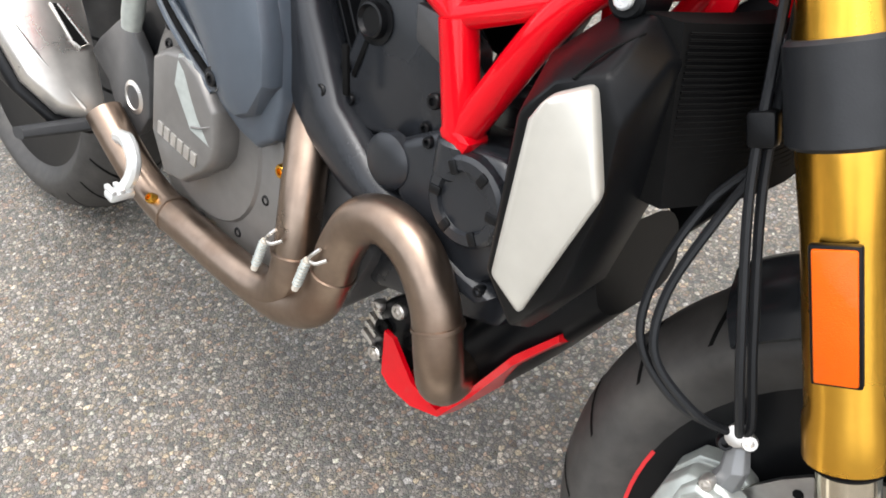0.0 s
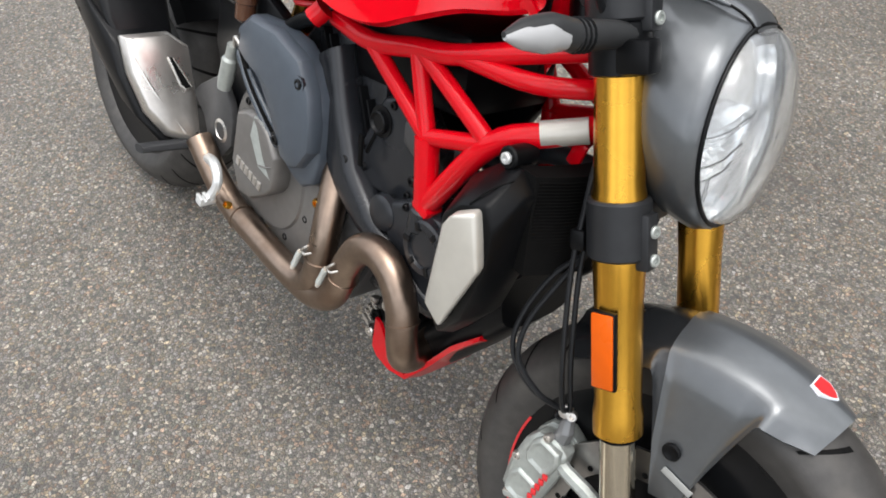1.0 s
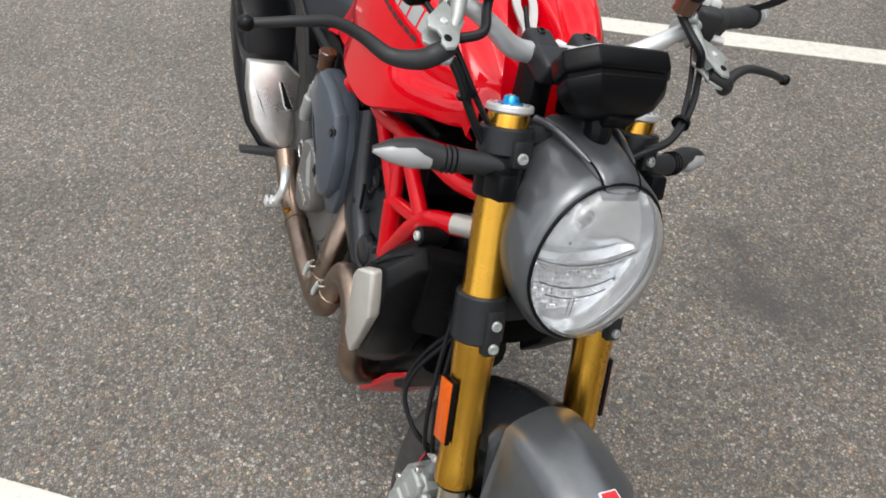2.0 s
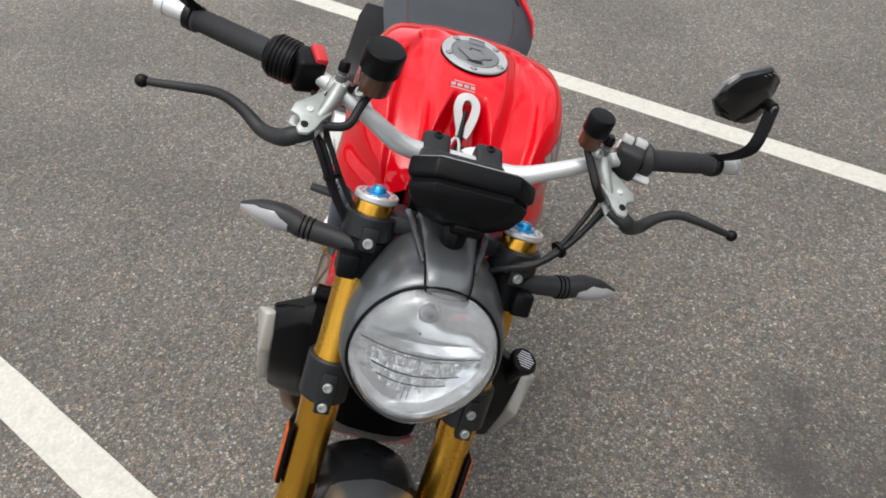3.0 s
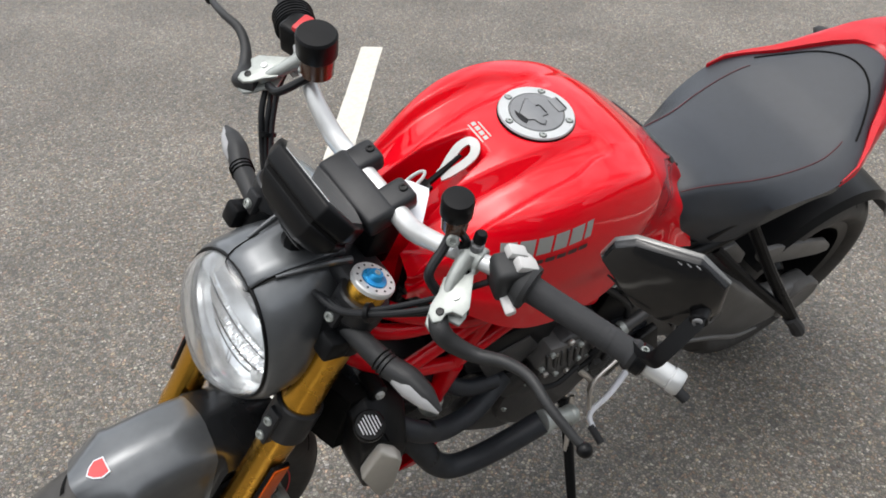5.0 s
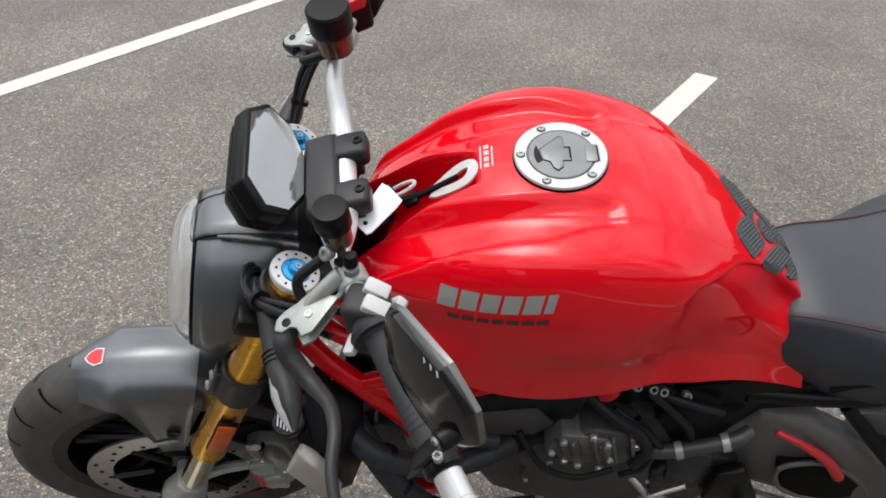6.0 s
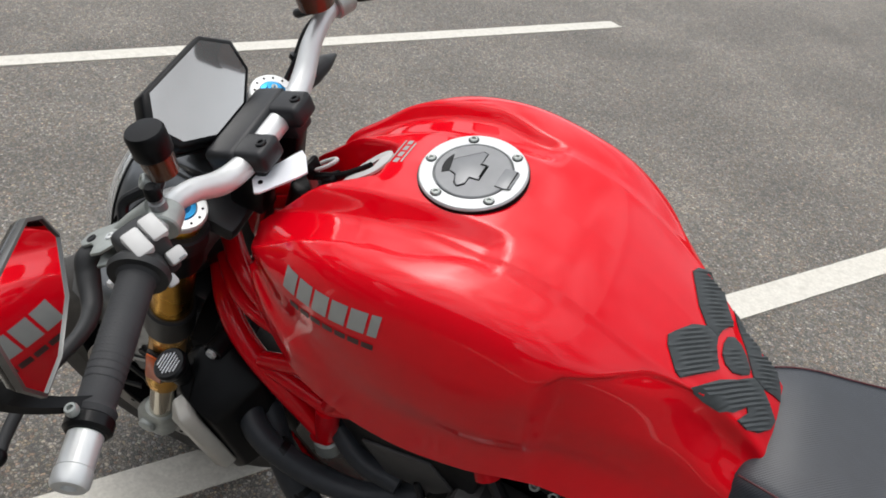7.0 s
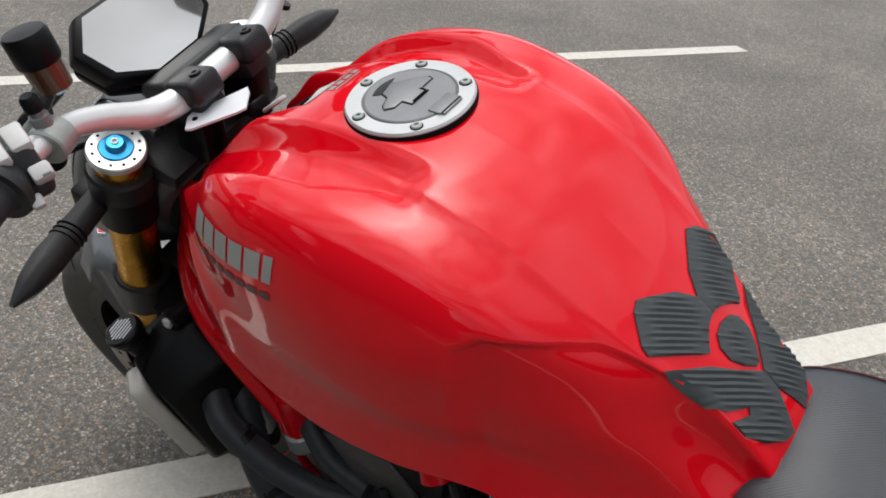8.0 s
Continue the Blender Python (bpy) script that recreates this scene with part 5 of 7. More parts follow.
def filler_cap():
    c = Vector((0.791, -0.003, 1.0815))
    n = Vector((0.055, 0, 1)).normalized()
    tip = Matrix.Translation(c) @ Vector((0, 0, 1)).rotation_difference(n).to_matrix().to_4x4()
    ring = bikepart("filler_cap_ring", lathe([(-0.006, 0.0575), (0.002, 0.0575), (0.004, 0.056), (0.004, 0.0425), (0.002, 0.0412), (0.001, 0.0408)], c, c + n, 56), M_RING, "silver filler cap ring with bolts")
    bikepart("cap_seal", lathe([(-0.004, 0.0586), (0.0, 0.0586), (0.001, 0.058)], c, c + n, 56), M_HOLE, parent=ring)
    bikepart("filler_lid", lathe([(0.0, 0.0404), (0.0035, 0.0404), (0.0045, 0.0392), (0.0045, 0.002)], c, c + n, 56), M_CAPGREY, "grey locking filler lid", ring)
    for deg in (0, 65, 134, -134, -65):
        a = radians(deg)
        p = tip @ Vector((0.0490 * math.cos(a), 0.0490 * math.sin(a), 0.0032))
        bikepart("bolt_recess", lathe([(0, 0.0056), (0.0011, 0.0058)], p, p + n, 18), M_HOLE, parent=ring)
        bolt("cap_bolt", p, n, 0.0047, M_ALU, ring, 0.003)

    def slab(name, outline, z0, z1, mat, w=0.0006, label=""):
        bm = bmesh.new()
        skin(bm, [[tip @ Vector((x, y, z0)) for x, y in outline], [tip @ Vector((x, y, z1)) for x, y in outline]])
        bmesh.ops.recalc_face_normals(bm, faces=bm.faces)
        return bikepart(name, bevelled(bm, w), mat, label, ring)

    slab("hinge_tab", [(-0.030, 0.014), (-0.041, 0.0145), (-0.0465, 0.0125), (-0.0465, -0.0125), (-0.041, -0.0145), (-0.030, -0.014)], 0.0036, 0.0060, M_CAPGREY)
    slab("hinge_gap", [(-0.0435, 0.0135), (-0.0450, 0.0130), (-0.0450, -0.0130), (-0.0435, -0.0135)], 0.0050, 0.0064, M_HOLE, 0.0)
    # angular key flap with a thin shut line and a slot along its straight side
    flap = [(0.026, -0.006), (0.020, -0.012), (0.001, -0.029), (-0.004, -0.027), (-0.004, -0.012), (-0.0115, -0.011), (-0.0115, 0.012), (-0.001, 0.012), (-0.001, 0.022), (0.005, 0.028), (0.010, 0.024), (0.014, 0.013), (0.022, 0.010)]
    slab("lock_flap", flap, 0.0042, 0.0060, M_CAPGREY)
    bikepart("flap_groove", tube([tip @ Vector((x * 1.04, y * 1.04, 0.0048)) for x, y in flap + flap[:1]], 0.00045, 1, 5, curve=False), M_HOLE, parent=ring)
    slab("key_slot", [(-0.0100, 0.009), (-0.0118, 0.009), (-0.0118, -0.009), (-0.0100, -0.009)], 0.0050, 0.0064, M_HOLE, 0.0)
    slab("key_notch", [(-0.004, -0.0085), (-0.0110, -0.0085), (-0.0110, -0.0105), (-0.004, -0.0105)], 0.0050, 0.0064, M_HOLE, 0.0)
    # Finger recess: no hollow is cut, its shading is a black slab.
    recess = [(0.033 * math.cos(radians(a)), 0.033 * math.sin(radians(a))) for a in range(-28, 30, 8)] + [(0.023, 0.011), (0.0265, -0.006)]
    slab("finger_notch_shade", recess, 0.0040, 0.0050, M_SATIN, 0.0)


filler_cap()

# the silver-grey name on each flank, as plain bars, with a row of thin dark bars below it
for s, ax in ((1, "y"), (-1, "-y")):
    for k in range(6):
        x1 = 0.935 - k * 0.0244
        w = 0.0205 if k < 5 else 0.011
        zt, zt2 = 1.013 + 0.181 * (0.935 - x1), 1.013 + 0.181 * (0.935 - x1 + w)
        decal("name_bar", [(x1, zt), (x1 - w, zt2), (x1 - w + 0.004, zt2 - 0.0255), (x1 + 0.004, zt - 0.0255)], ax, M_LETTER, tank, 0.0009, "silver-grey plain bar", 0.006)
    for k in range(7):
        x1 = 0.926 - k * 0.0172
        zt, zt2 = 0.980 + 0.181 * (0.926 - x1), 0.980 + 0.181 * (0.926 - x1 + 0.014)
        decal("model_bar", [(x1, zt), (x1 - 0.014, zt2), (x1 - 0.0135, zt2 - 0.0075), (x1 + 0.0005, zt - 0.0075)], ax, M_DARKDECAL, tank, 0.0009, "thin dark bar", 0.006)
for x0, x1, y0, y1 in ((0.8885, 0.8865, 0.006, -0.034), (0.8835, 0.8775, 0.005, -0.002), (0.8835, 0.8775, -0.005, -0.013), (0.8835, 0.8775, -0.016, -0.024), (0.8835, 0.8775, -0.027, -0.034), (0.8745, 0.8725, 0.004, -0.030)):
    decal("number_bar", [(x0, y0), (x1, y0), (x1, y1), (x0, y1)], "z", M_LETTER, tank, 0.0007, "small pale bar", 0.006)



def tank_pad():
    """Ribbed rubber protector in several pieces on the tank's tail."""
    mid = -0.008
    wing = [(0.524, 0.0), (0.538, 0.013), (0.551, 0.036), (0.556, 0.046), (0.553, 0.056), (0.537, 0.073), (0.531, 0.074), (0.502, 0.037), (0.498, 0.030), (0.502, 0.025), (0.508, 0.012), (0.510, 0.0)]
    fin = [(0.461, 0.0), (0.478, 0.022), (0.494, 0.039), (0.518, 0.073), (0.503, 0.070), (0.484, 0.064), (0.471, 0.055), (0.459, 0.036), (0.456, 0.040), (0.464, 0.057), (0.452, 0.056), (0.439, 0.046), (0.427, 0.028), (0.424, 0.014), (0.448, 0.0)]
    eye = [(0.502, 0.0), (0.500, 0.012), (0.494, 0.019), (0.484, 0.0195), (0.474, 0.012), (0.467, 0.003), (0.467, -0.003), (0.474, -0.012), (0.484, -0.0195), (0.494, -0.019), (0.500, -0.012)]
    shapes = []
    for shape in (wing, fin):
        for t in (1, -1):
            shapes.append([(x, mid + t * y) for x, y in shape])
    shapes.append([(x, mid + y) for x, y in eye])
    first = None
    for p in shapes:
        ob = decal("tank_pad_piece" if first else "tank_pad", p, "z", M_PAD, first or tank, 0.0016, "ribbed grey rubber tank pad", 0.008, 0.0014, 0.001, pitch=0.0042)
        first = first or ob


tank_pad()


# key with a pale strap and a white tag
def key_and_tag():
    bikepart("ignition_lock", lathe([(-0.075, 0.022), (0, 0.020), (0.012, 0.020), (0.014, 0.017), (0.014, 0.004)], (1.016, 0, 0.962), (1.008, 0, 0.985), 20), M_BLACK, "black ignition lock")
    key = tagged(new("key"), "ignition key with a pale strap loop and a white tag", "key")
    key.matrix_basis = bike.matrix_basis
    part("key_blade", block((1.004, 0.0, 0.990), (0.004, 0.012, 0.034), (0, 10, 0), 0.001), M_ALU, key)
    part("key_head", block((1.000, 0.0, 1.006), (0.008, 0.026, 0.022), (0, 14, 0), 0.004), M_BLACK, key, "black key head")

    def lie(x, y, h=0.0):
        return Vector((x, y, 1.056 - 0.88 * (x - 0.90) + 0.50 * max(0.0, x - 0.955) + h))

    loop = [(0.968, 0.004), (0.955, 0.010), (0.930, 0.016), (0.910, 0.016), (0.899, 0.008), (0.896, -0.004), (0.902, -0.015), (0.918, -0.018), (0.938, -0.012), (0.956, -0.004), (0.968, -0.002)]
    loop = [(0.898 + (x - 0.898) * 0.70, y * 0.82) for x, y in loop]
    strap = bmesh.new()
    path = spline([lie(x, y) for x, y in loop], 5)
    rows = []
    for i, p in enumerate(path):
        d = (path[min(i + 1, len(path) - 1)] - path[max(i - 1, 0)]).normalized()
        n = Vector((0.42, 0, 1)).normalized()
        w = d.cross(n).normalized() * 0.0068
        rows.append([p - w - n * 0.0016, p + w - n * 0.0016, p + w + n * 0.0016, p - w + n * 0.0016])
    skin(strap, rows)
    part("strap", strap, M_BUTTON, key, "pale grey strap loop")
    part("strap_core", tube([lie(1.000, 0.004, 0.004), lie(0.985, 0.002, 0.004), lie(0.965, 0.0, 0.003), lie(0.940, -0.001, 0.003), lie(0.916, -0.001, 0.002)], [0.004, 0.0050, 0.0050, 0.0042, 0.0034], 5, 8), M_BLACK, key, "black strap core")
    part("buckle", block(lie(0.972, 0.002, 0.001), (0.020, 0.020, 0.008), (0, 36, 0), 0.002), M_BLACK, key, "black buckle")
    ring_c = lie(0.988, 0.004, 0.004)
    part("short_loop", tube([ring_c + Vector((0.019 * math.cos(a), 0.008 * math.sin(a) - 0.012, 0.010 - 0.014 * math.cos(a))) for a in (2 * math.pi * k / 14 for k in range(15))], 0.0026, 2, 8), M_BUTTON, key, "short pale strap loop")
    shape = [(1.010, 0.000), (1.001, 0.006), (0.984, 0.028), (0.990, 0.038), (1.020, 0.074), (1.026, 0.076), (1.040, 0.060), (1.040, 0.052)]
    tag = bmesh.new()
    skin(tag, [[Vector((x, y, 1.028 - 0.10 * (x - 1.0) - 0.10 * y)) for x, y in shape], [Vector((x, y, 1.0305 - 0.10 * (x - 1.0) - 0.10 * y)) for x, y in shape]])
    part("tag", bevelled(tag, 0.0008), M_WHITE, key, "blank white plastic tag")
    part("tag_hole", lathe([(0, 0.0032), (0.0033, 0.0032)], (1.028, 0.060, 1.0190), (1.028, 0.060, 1.1), 12), M_HOLE, key)


key_and_tag()


# ---- trellis frame ----
def trellis(s):
    def p(x, y, z):
        return Vector((x, s * y, z))

    head_hi, head_lo = p(1.138, 0.028, 0.895), p(1.168, 0.028, 0.815)
    up_rear, up_a, up_b = p(0.700, 0.120, 0.775), p(0.790, 0.125, 0.775), p(0.885, 0.125, 0.803)
    up_c = p(0.955, 0.122, 0.822)
    n1, n2, n3 = p(0.938, 0.130, 0.700), p(0.958, 0.126, 0.602), p(1.046, 0.128, 0.742)
    r = 0.0125
    main = bikepart("frame_tube", tube([up_rear, up_a, up_b, up_c, p(1.06, 0.09, 0.865), head_hi], 0.0142, 6), M_FRAME, "red tubular trellis frame")
    for pts, rad in (([up_a, n1], r), ([up_b, n1], r), ([n1, n2], 0.0175), ([up_b + Vector((0.012, 0, 0.0)), n3], r), ([up_c, p(1.07, 0.10, 0.83), head_lo + Vector((-0.01, 0, 0.035))], r),
                     ([n1, n3], 0.0125), ([n2, n3, p(1.11, 0.095, 0.783), head_lo], 0.0160)):
        bikepart("frame_tube", tube(pts, rad, 5), M_FRAME, parent=main)
    bikepart("frame_foot", block(n2 + Vector((0.003, 0, 0.000)), (0.036, 0.034, 0.024), (0, 32, 0), 0.008), M_FRAME, parent=main)
    bikepart("frame_plug", rod(n2 + Vector((0, 0, -0.040)), n2 + Vector((0, 0, -0.004)), 0.021), M_ALU if s > 0 else M_COVER, parent=main)
    bikepart("rear_lug", tube([p(0.70, 0.145, 0.79), p(0.69, 0.156, 0.772)], 0.016, 3), M_FRAME, parent=main)
    if s < 0:
        a, b = p(1.098, 0.105, 0.779), p(1.140, 0.072, 0.799)
        bikepart("frame_label", tube([a, b], 0.0164, 3, 14), M_PANEL, "plain silver label wrapped round the tube", main)
    bikepart("cable_tab", block(p(1.128, 0.062, 0.760), (0.020, 0.006, 0.034), (0, 12, 0), 0.002), M_FRAME, parent=main)
    bikepart("rear_strut", tube([up_rear, p(0.62, 0.118, 0.742), p(0.55, 0.12, 0.69)], 0.0125, 5), M_BLACK, parent=main)
    bikepart("rubber_bush", rod(p(1.098, 0.112, 0.755), p(1.098, 0.156, 0.757), 0.0145), M_BLACK, parent=main)
    bolt("bolt", p(1.098, 0.156, 0.757), (0, s, 0), 0.0075, M_BAR, main, 0.005)


for s in (-1, 1):
    trellis(s)


# ---- engine ----
def engine():
    case = [(0.43, 0.52), (0.47, 0.60), (0.60, 0.62), (0.70, 0.56), (0.80, 0.50), (0.86, 0.42), (0.82, 0.33), (0.72, 0.26), (0.56, 0.25), (0.46, 0.32), (0.42, 0.42)]
    body = bikepart("crankcase", plate(case, -0.115, 0.115, "y", 0.012), M_CASE, "grey cast twin-cylinder engine case")
    # standing rear cylinder
    bikepart("rear_cylinder", plate([(0.56, 0.58), (0.74, 0.52), (0.80, 0.66), (0.78, 0.75), (0.63, 0.77), (0.56, 0.68)], -0.085, 0.085, "y", 0.012), M_COVER, "dark rear cylinder and head", body)
    # lying front cylinder with its head cover
    bikepart("front_cylinder", plate([(0.76, 0.48), (0.85, 0.56), (1.03, 0.55), (1.06, 0.48), (1.02, 0.41), (0.84, 0.37)], -0.10, 0.10, "y", 0.014), M_COVER, "dark front cylinder and head", body)
    head = bikepart("cylinder_cover", plate([(0.775, 0.595), (0.815, 0.70), (0.86, 0.72), (0.925, 0.66), (0.94, 0.60), (0.905, 0.565), (0.80, 0.545)], -0.112, -0.05, "y", 0.010, 3), M_COVER, "dark grey valve cover with screws")
    head2 = bikepart("cylinder_cover", plate([(0.86, 0.555), (0.935, 0.598), (1.015, 0.600), (1.046, 0.555), (1.040, 0.505), (1.0, 0.462), (0.93, 0.482)], -0.135, -0.06, "y", 0.012, 3), M_COVER, "dark grey front head cover")
    bikepart("cover_facet", plate([(0.882, 0.698), (0.914, 0.694), (0.948, 0.662), (0.968, 0.646), (0.948, 0.640), (0.886, 0.664)], -0.1235, -0.104, "y", 0.004), M_CASE, "lighter grey cover face", head)
    bikepart("cover_slot", block((0.810, -0.1315, 0.614), (0.008, 0.005, 0.050), (0, -9, 0), 0.002), M_HOLE, parent=head)
    bolt("cover_bolt", (0.919, -0.120, 0.618), (0, -1, 0), 0.008, M_SATIN, head, 0.006)
    bolt("cover_bolt", (0.778, -0.130, 0.583), (0, -1, 0), 0.008, M_SATIN, head, 0.006)
    lathe_at = Vector((0.987, -0.131, 0.551))
    bikepart("round_cover", lathe([(0, 0.044), (0.012, 0.043), (0.015, 0.039), (0.015, 0.030), (0.011, 0.028), (0.011, 0.004)], lathe_at, lathe_at + Vector((0, -1, 0)), 32), M_COVER, "round ribbed cap", head2)
    for k in range(6):
        a = math.pi * k / 3
        bikepart("cover_rib", block(lathe_at + Vector((0.033 * math.cos(a), -0.0145, 0.033 * math.sin(a))), (0.013, 0.004, 0.009), (0, -math.degrees(a), 0), 0.0015), M_SATIN, parent=head2)
    c = Vector((0.882, -0.126, 0.547))
    bikepart("round_boss", lathe([(0, 0.030), (0.010, 0.028), (0.014, 0.022), (0.014, 0.004)], c, c + Vector((0, -1, 0)), 24), M_COVER, parent=head2)
    cap = Vector((0.824, -0.108, 0.665))
    bikepart("inspection_plug", lathe([(0, 0.024), (0.006, 0.024), (0.006, 0.018), (0.013, 0.017), (0.014, 0.015), (0.010, 0.012), (0.010, 0.002)], cap, cap + Vector((0, -1, 0)), 24), M_SATIN, "round screw plug", head)
    for x, z in ((0.80, 0.578), (0.905, 0.585), (0.93, 0.625), (0.845, 0.70), (0.79, 0.61)):
        bolt("bolt", (x, -0.110, z), (0, -1, 0), 0.007, M_SATIN, head, 0.006)
    for x, z in ((0.875, 0.545), (0.93, 0.585), (1.015, 0.47), (0.955, 0.475), (1.03, 0.54)):
        bolt("bolt", (x, -0.133, z), (0, -1, 0), 0.006, M_SATIN, head2, 0.006)
    bikepart("slot_recess", block((0.808, -0.112, 0.622), (0.006, 0.003, 0.042), (0, 20, 0), 0.001), M_HOLE, parent=head)
    # long curved belt cover
    bikepart("belt_cover", loft([oval((x, -0.112 - d, z), (0.8, 0, 0.6), (0, 1, 0), w, 0.030, 16, 3) for x, z, w, d in ((0.690, 0.72, 0.030, -0.012), (0.725, 0.63, 0.038, -0.006), (0.770, 0.553, 0.038, -0.002), (0.845, 0.508, 0.030, 0.0), (0.935, 0.480, 0.024, 0.0), (1.02, 0.462, 0.016, -0.004))]), M_COVER, "dark curved belt cover", body)
    # clutch cover
    cc = Vector((0.578, -0.110, 0.462))
    d = Vector((0, -1, 0))
    cov = bikepart("clutch_case", loft([oval(cc + d * h, (1, 0, 0), (0, 0, 1), a, b, 36, 2.2) for h, a, b in ((-0.01, 0.140, 0.150), (0.010, 0.138, 0.148), (0.016, 0.130, 0.140), (0.016, 0.105, 0.115), (0.022, 0.100, 0.110))]), M_CLUTCH, "grey cast clutch case")
    face = [(0.514, 0.547), (0.505, 0.447), (0.531, 0.394), (0.572, 0.399), (0.620, 0.432), (0.638, 0.453), (0.642, 0.474), (0.641, 0.516), (0.610, 0.552), (0.582, 0.566), (0.542, 0.561)]
    hub = Vector((0.575, 0.480))
    bikepart("clutch_cover", bevelled(loft([[Vector((hub.x + (x - hub.x) * k, y, hub.y + (z - hub.y) * k)) for x, z in face] for k, y in ((1.0, -0.128), (1.0, -0.156), (0.93, -0.166), (0.5, -0.167))]), 0.0025), M_CLUTCH, "smooth bronze-grey clutch cover", cov)
    # The facet's sky reflection is put into its colour: paler metal than the cover.
    fc = bmesh.new()
    rim = [((0.571, 0.562), -0.1650), ((0.593, 0.560), -0.1630), ((0.634, 0.514), -0.1630), ((0.636, 0.470), -0.1655), ((0.601, 0.482), -0.1705), ((0.570, 0.527), -0.1705)]
    skin(fc, [[Vector((x, -0.140, z)) for (x, z), y in rim], [Vector((x, y, z)) for (x, z), y in rim]])
    bikepart("clutch_facet", bevelled(fc, 0.0012), M_ALU, "bevelled facet, reflected sky put into its paler metal", cov)
    bikepart("facet_notch", tube([(0.603, -0.1705, 0.486), (0.620, -0.1680, 0.490), (0.636, -0.1640, 0.497)], 0.0016, 4, 6), M_CLUTCH, parent=cov)
    for k in range(6):
        bikepart("name_bar", block((0.532 + 0.0140 * k, -0.1675, 0.458 - 0.0026 * k), (0.0110, 0.0025, 0.017), (0, 8, 0), 0.0006), M_STEEL, "plain raised bar", cov)
    for k in range(9):
        a = radians(20 + k * 40)
        bolt("bolt", cc + Vector((0.119 * math.cos(a), -0.013, 0.129 * math.sin(a))), d, 0.0075, M_SATIN, cov, 0.006)
    bikepart("drain_ring", lathe([(0, 0.019), (0.008, 0.018), (0.010, 0.015), (0.006, 0.012), (0.006, 0.002)], (0.632, -0.112, 0.326), (0.632, -0.2, 0.326), 20), M_STEEL, "bright filler ring", body)
    bikepart("pivot_bolt", lathe([(0, 0.024), (0.02, 0.023), (0.022, 0.017), (0.016, 0.014), (0.016, 0.002)], (0.413, -0.116, 0.452), (0.413, -0.2, 0.452), 22), M_STEEL, "bright swingarm pivot", body)
    # left side: sprocket cover, generator cover, pump
    bikepart("generator_cover", loft([oval((0.660, h, 0.430), (1, 0, 0), (0, 0, 1), a, a, 32, 2.1) for h, a in ((0.105, 0.118), (0.135, 0.115), (0.148, 0.100), (0.152, 0.070), (0.150, 0.01))]), M_CASE, "grey cast generator cover", body)
    bikepart("sprocket_cover", plate([(0.42, 0.53), (0.52, 0.56), (0.56, 0.48), (0.54, 0.38), (0.46, 0.34), (0.41, 0.42)], 0.10, 0.148, "y", 0.010, 2), M_COVER, "dark sprocket cover", body)
    bikepart("side_box", plate([(0.66, 0.64), (0.74, 0.655), (0.76, 0.60), (0.70, 0.545), (0.64, 0.57)], 0.10, 0.165, "y", 0.008, 2), M_SWING, "grey cast side cover", body)
    bikepart("side_cover", plate([(0.70, 0.735), (0.93, 0.715), (0.90, 0.64), (0.82, 0.60), (0.72, 0.63)], 0.10, 0.135, "y", 0.008, 2), M_BLACK, "black plastic side cover", body)
    bikepart("inlet_box", block((0.83, 0, 0.765), (0.25, 0.19, 0.12), (0, -8, 0), 0.02), M_BLACK, "black airbox", body)
    bikepart("pump_cover", lathe([(0, 0.052), (0.012, 0.052), (0.018, 0.044), (0.024, 0.028), (0.024, 0.004)], (0.735, 0.118, 0.500), (0.735, 0.3, 0.505), 28), M_CASE, "grey water pump cover", body)
    for k in range(8):
        a = 2 * math.pi * k / 8
        bolt("cover_bolt", (0.660 + 0.106 * math.cos(a), 0.137, 0.430 + 0.106 * math.sin(a)), (0, 1, 0), 0.0065, M_ALU, body, 0.008)
    for x, z in ((0.665, 0.632), (0.735, 0.640), (0.748, 0.602), (0.652, 0.578), (0.700, 0.556)):
        bolt("box_bolt", (x, 0.166, z), (0, 1, 0), 0.006, M_ALU, body, 0.006)
    for k in range(5):
        bikepart("box_rib", block((0.668 + 0.018 * k, 0.167, 0.602 + 0.004 * k), (0.004, 0.008, 0.060), (0, 18, 0), 0.001), M_CASE, parent=body)
    for x, z in ((0.640, 0.742), (0.615, 0.735), (0.598, 0.728), (0.560, 0.716)):
        bolt("fitting", (x, 0.124, z), (0, 0.7, 0.7), 0.0075, M_ALU, body, 0.012)
    for pts in ([(0.62, 0.135, 0.66), (0.58, 0.150, 0.60), (0.585, 0.158, 0.53), (0.62, 0.160, 0.50)], [(0.66, 0.13, 0.68), (0.60, 0.155, 0.64), (0.55, 0.160, 0.56), (0.53, 0.150, 0.47)], [(0.80, 0.140, 0.62), (0.76, 0.170, 0.56), (0.70, 0.178, 0.53), (0.64, 0.170, 0.545)]):
        bikepart("wiring_loom", tube(pts, 0.0055, 6, 8), M_DEEP, "black wiring", body)
    bikepart("breather_pipe", tube([(0.60, 0.14, 0.47), (0.56, 0.165, 0.43), (0.545, 0.170, 0.38)], 0.007, 5, 10), M_STEEL, "bright metal pipe", body)
    pipe = bikepart("water_pipe", tube([(0.610, 0.150, 0.585), (0.560, 0.162, 0.602), (0.472, 0.158, 0.632), (0.440, 0.145, 0.640)], 0.0125, 6, 14), M_CASE, "grey metal water pipe", body)
    for x, y, z in ((0.548, 0.162, 0.606), (0.480, 0.159, 0.629)):
        bikepart("pipe_clip", lathe([(-0.006, 0.0142), (-0.005, 0.0150), (0.005, 0.0150), (0.006, 0.0142)], (x, y, z), (x - 0.088, y - 0.003, z + 0.03), 18), M_ALU, "bright pipe clip", body)
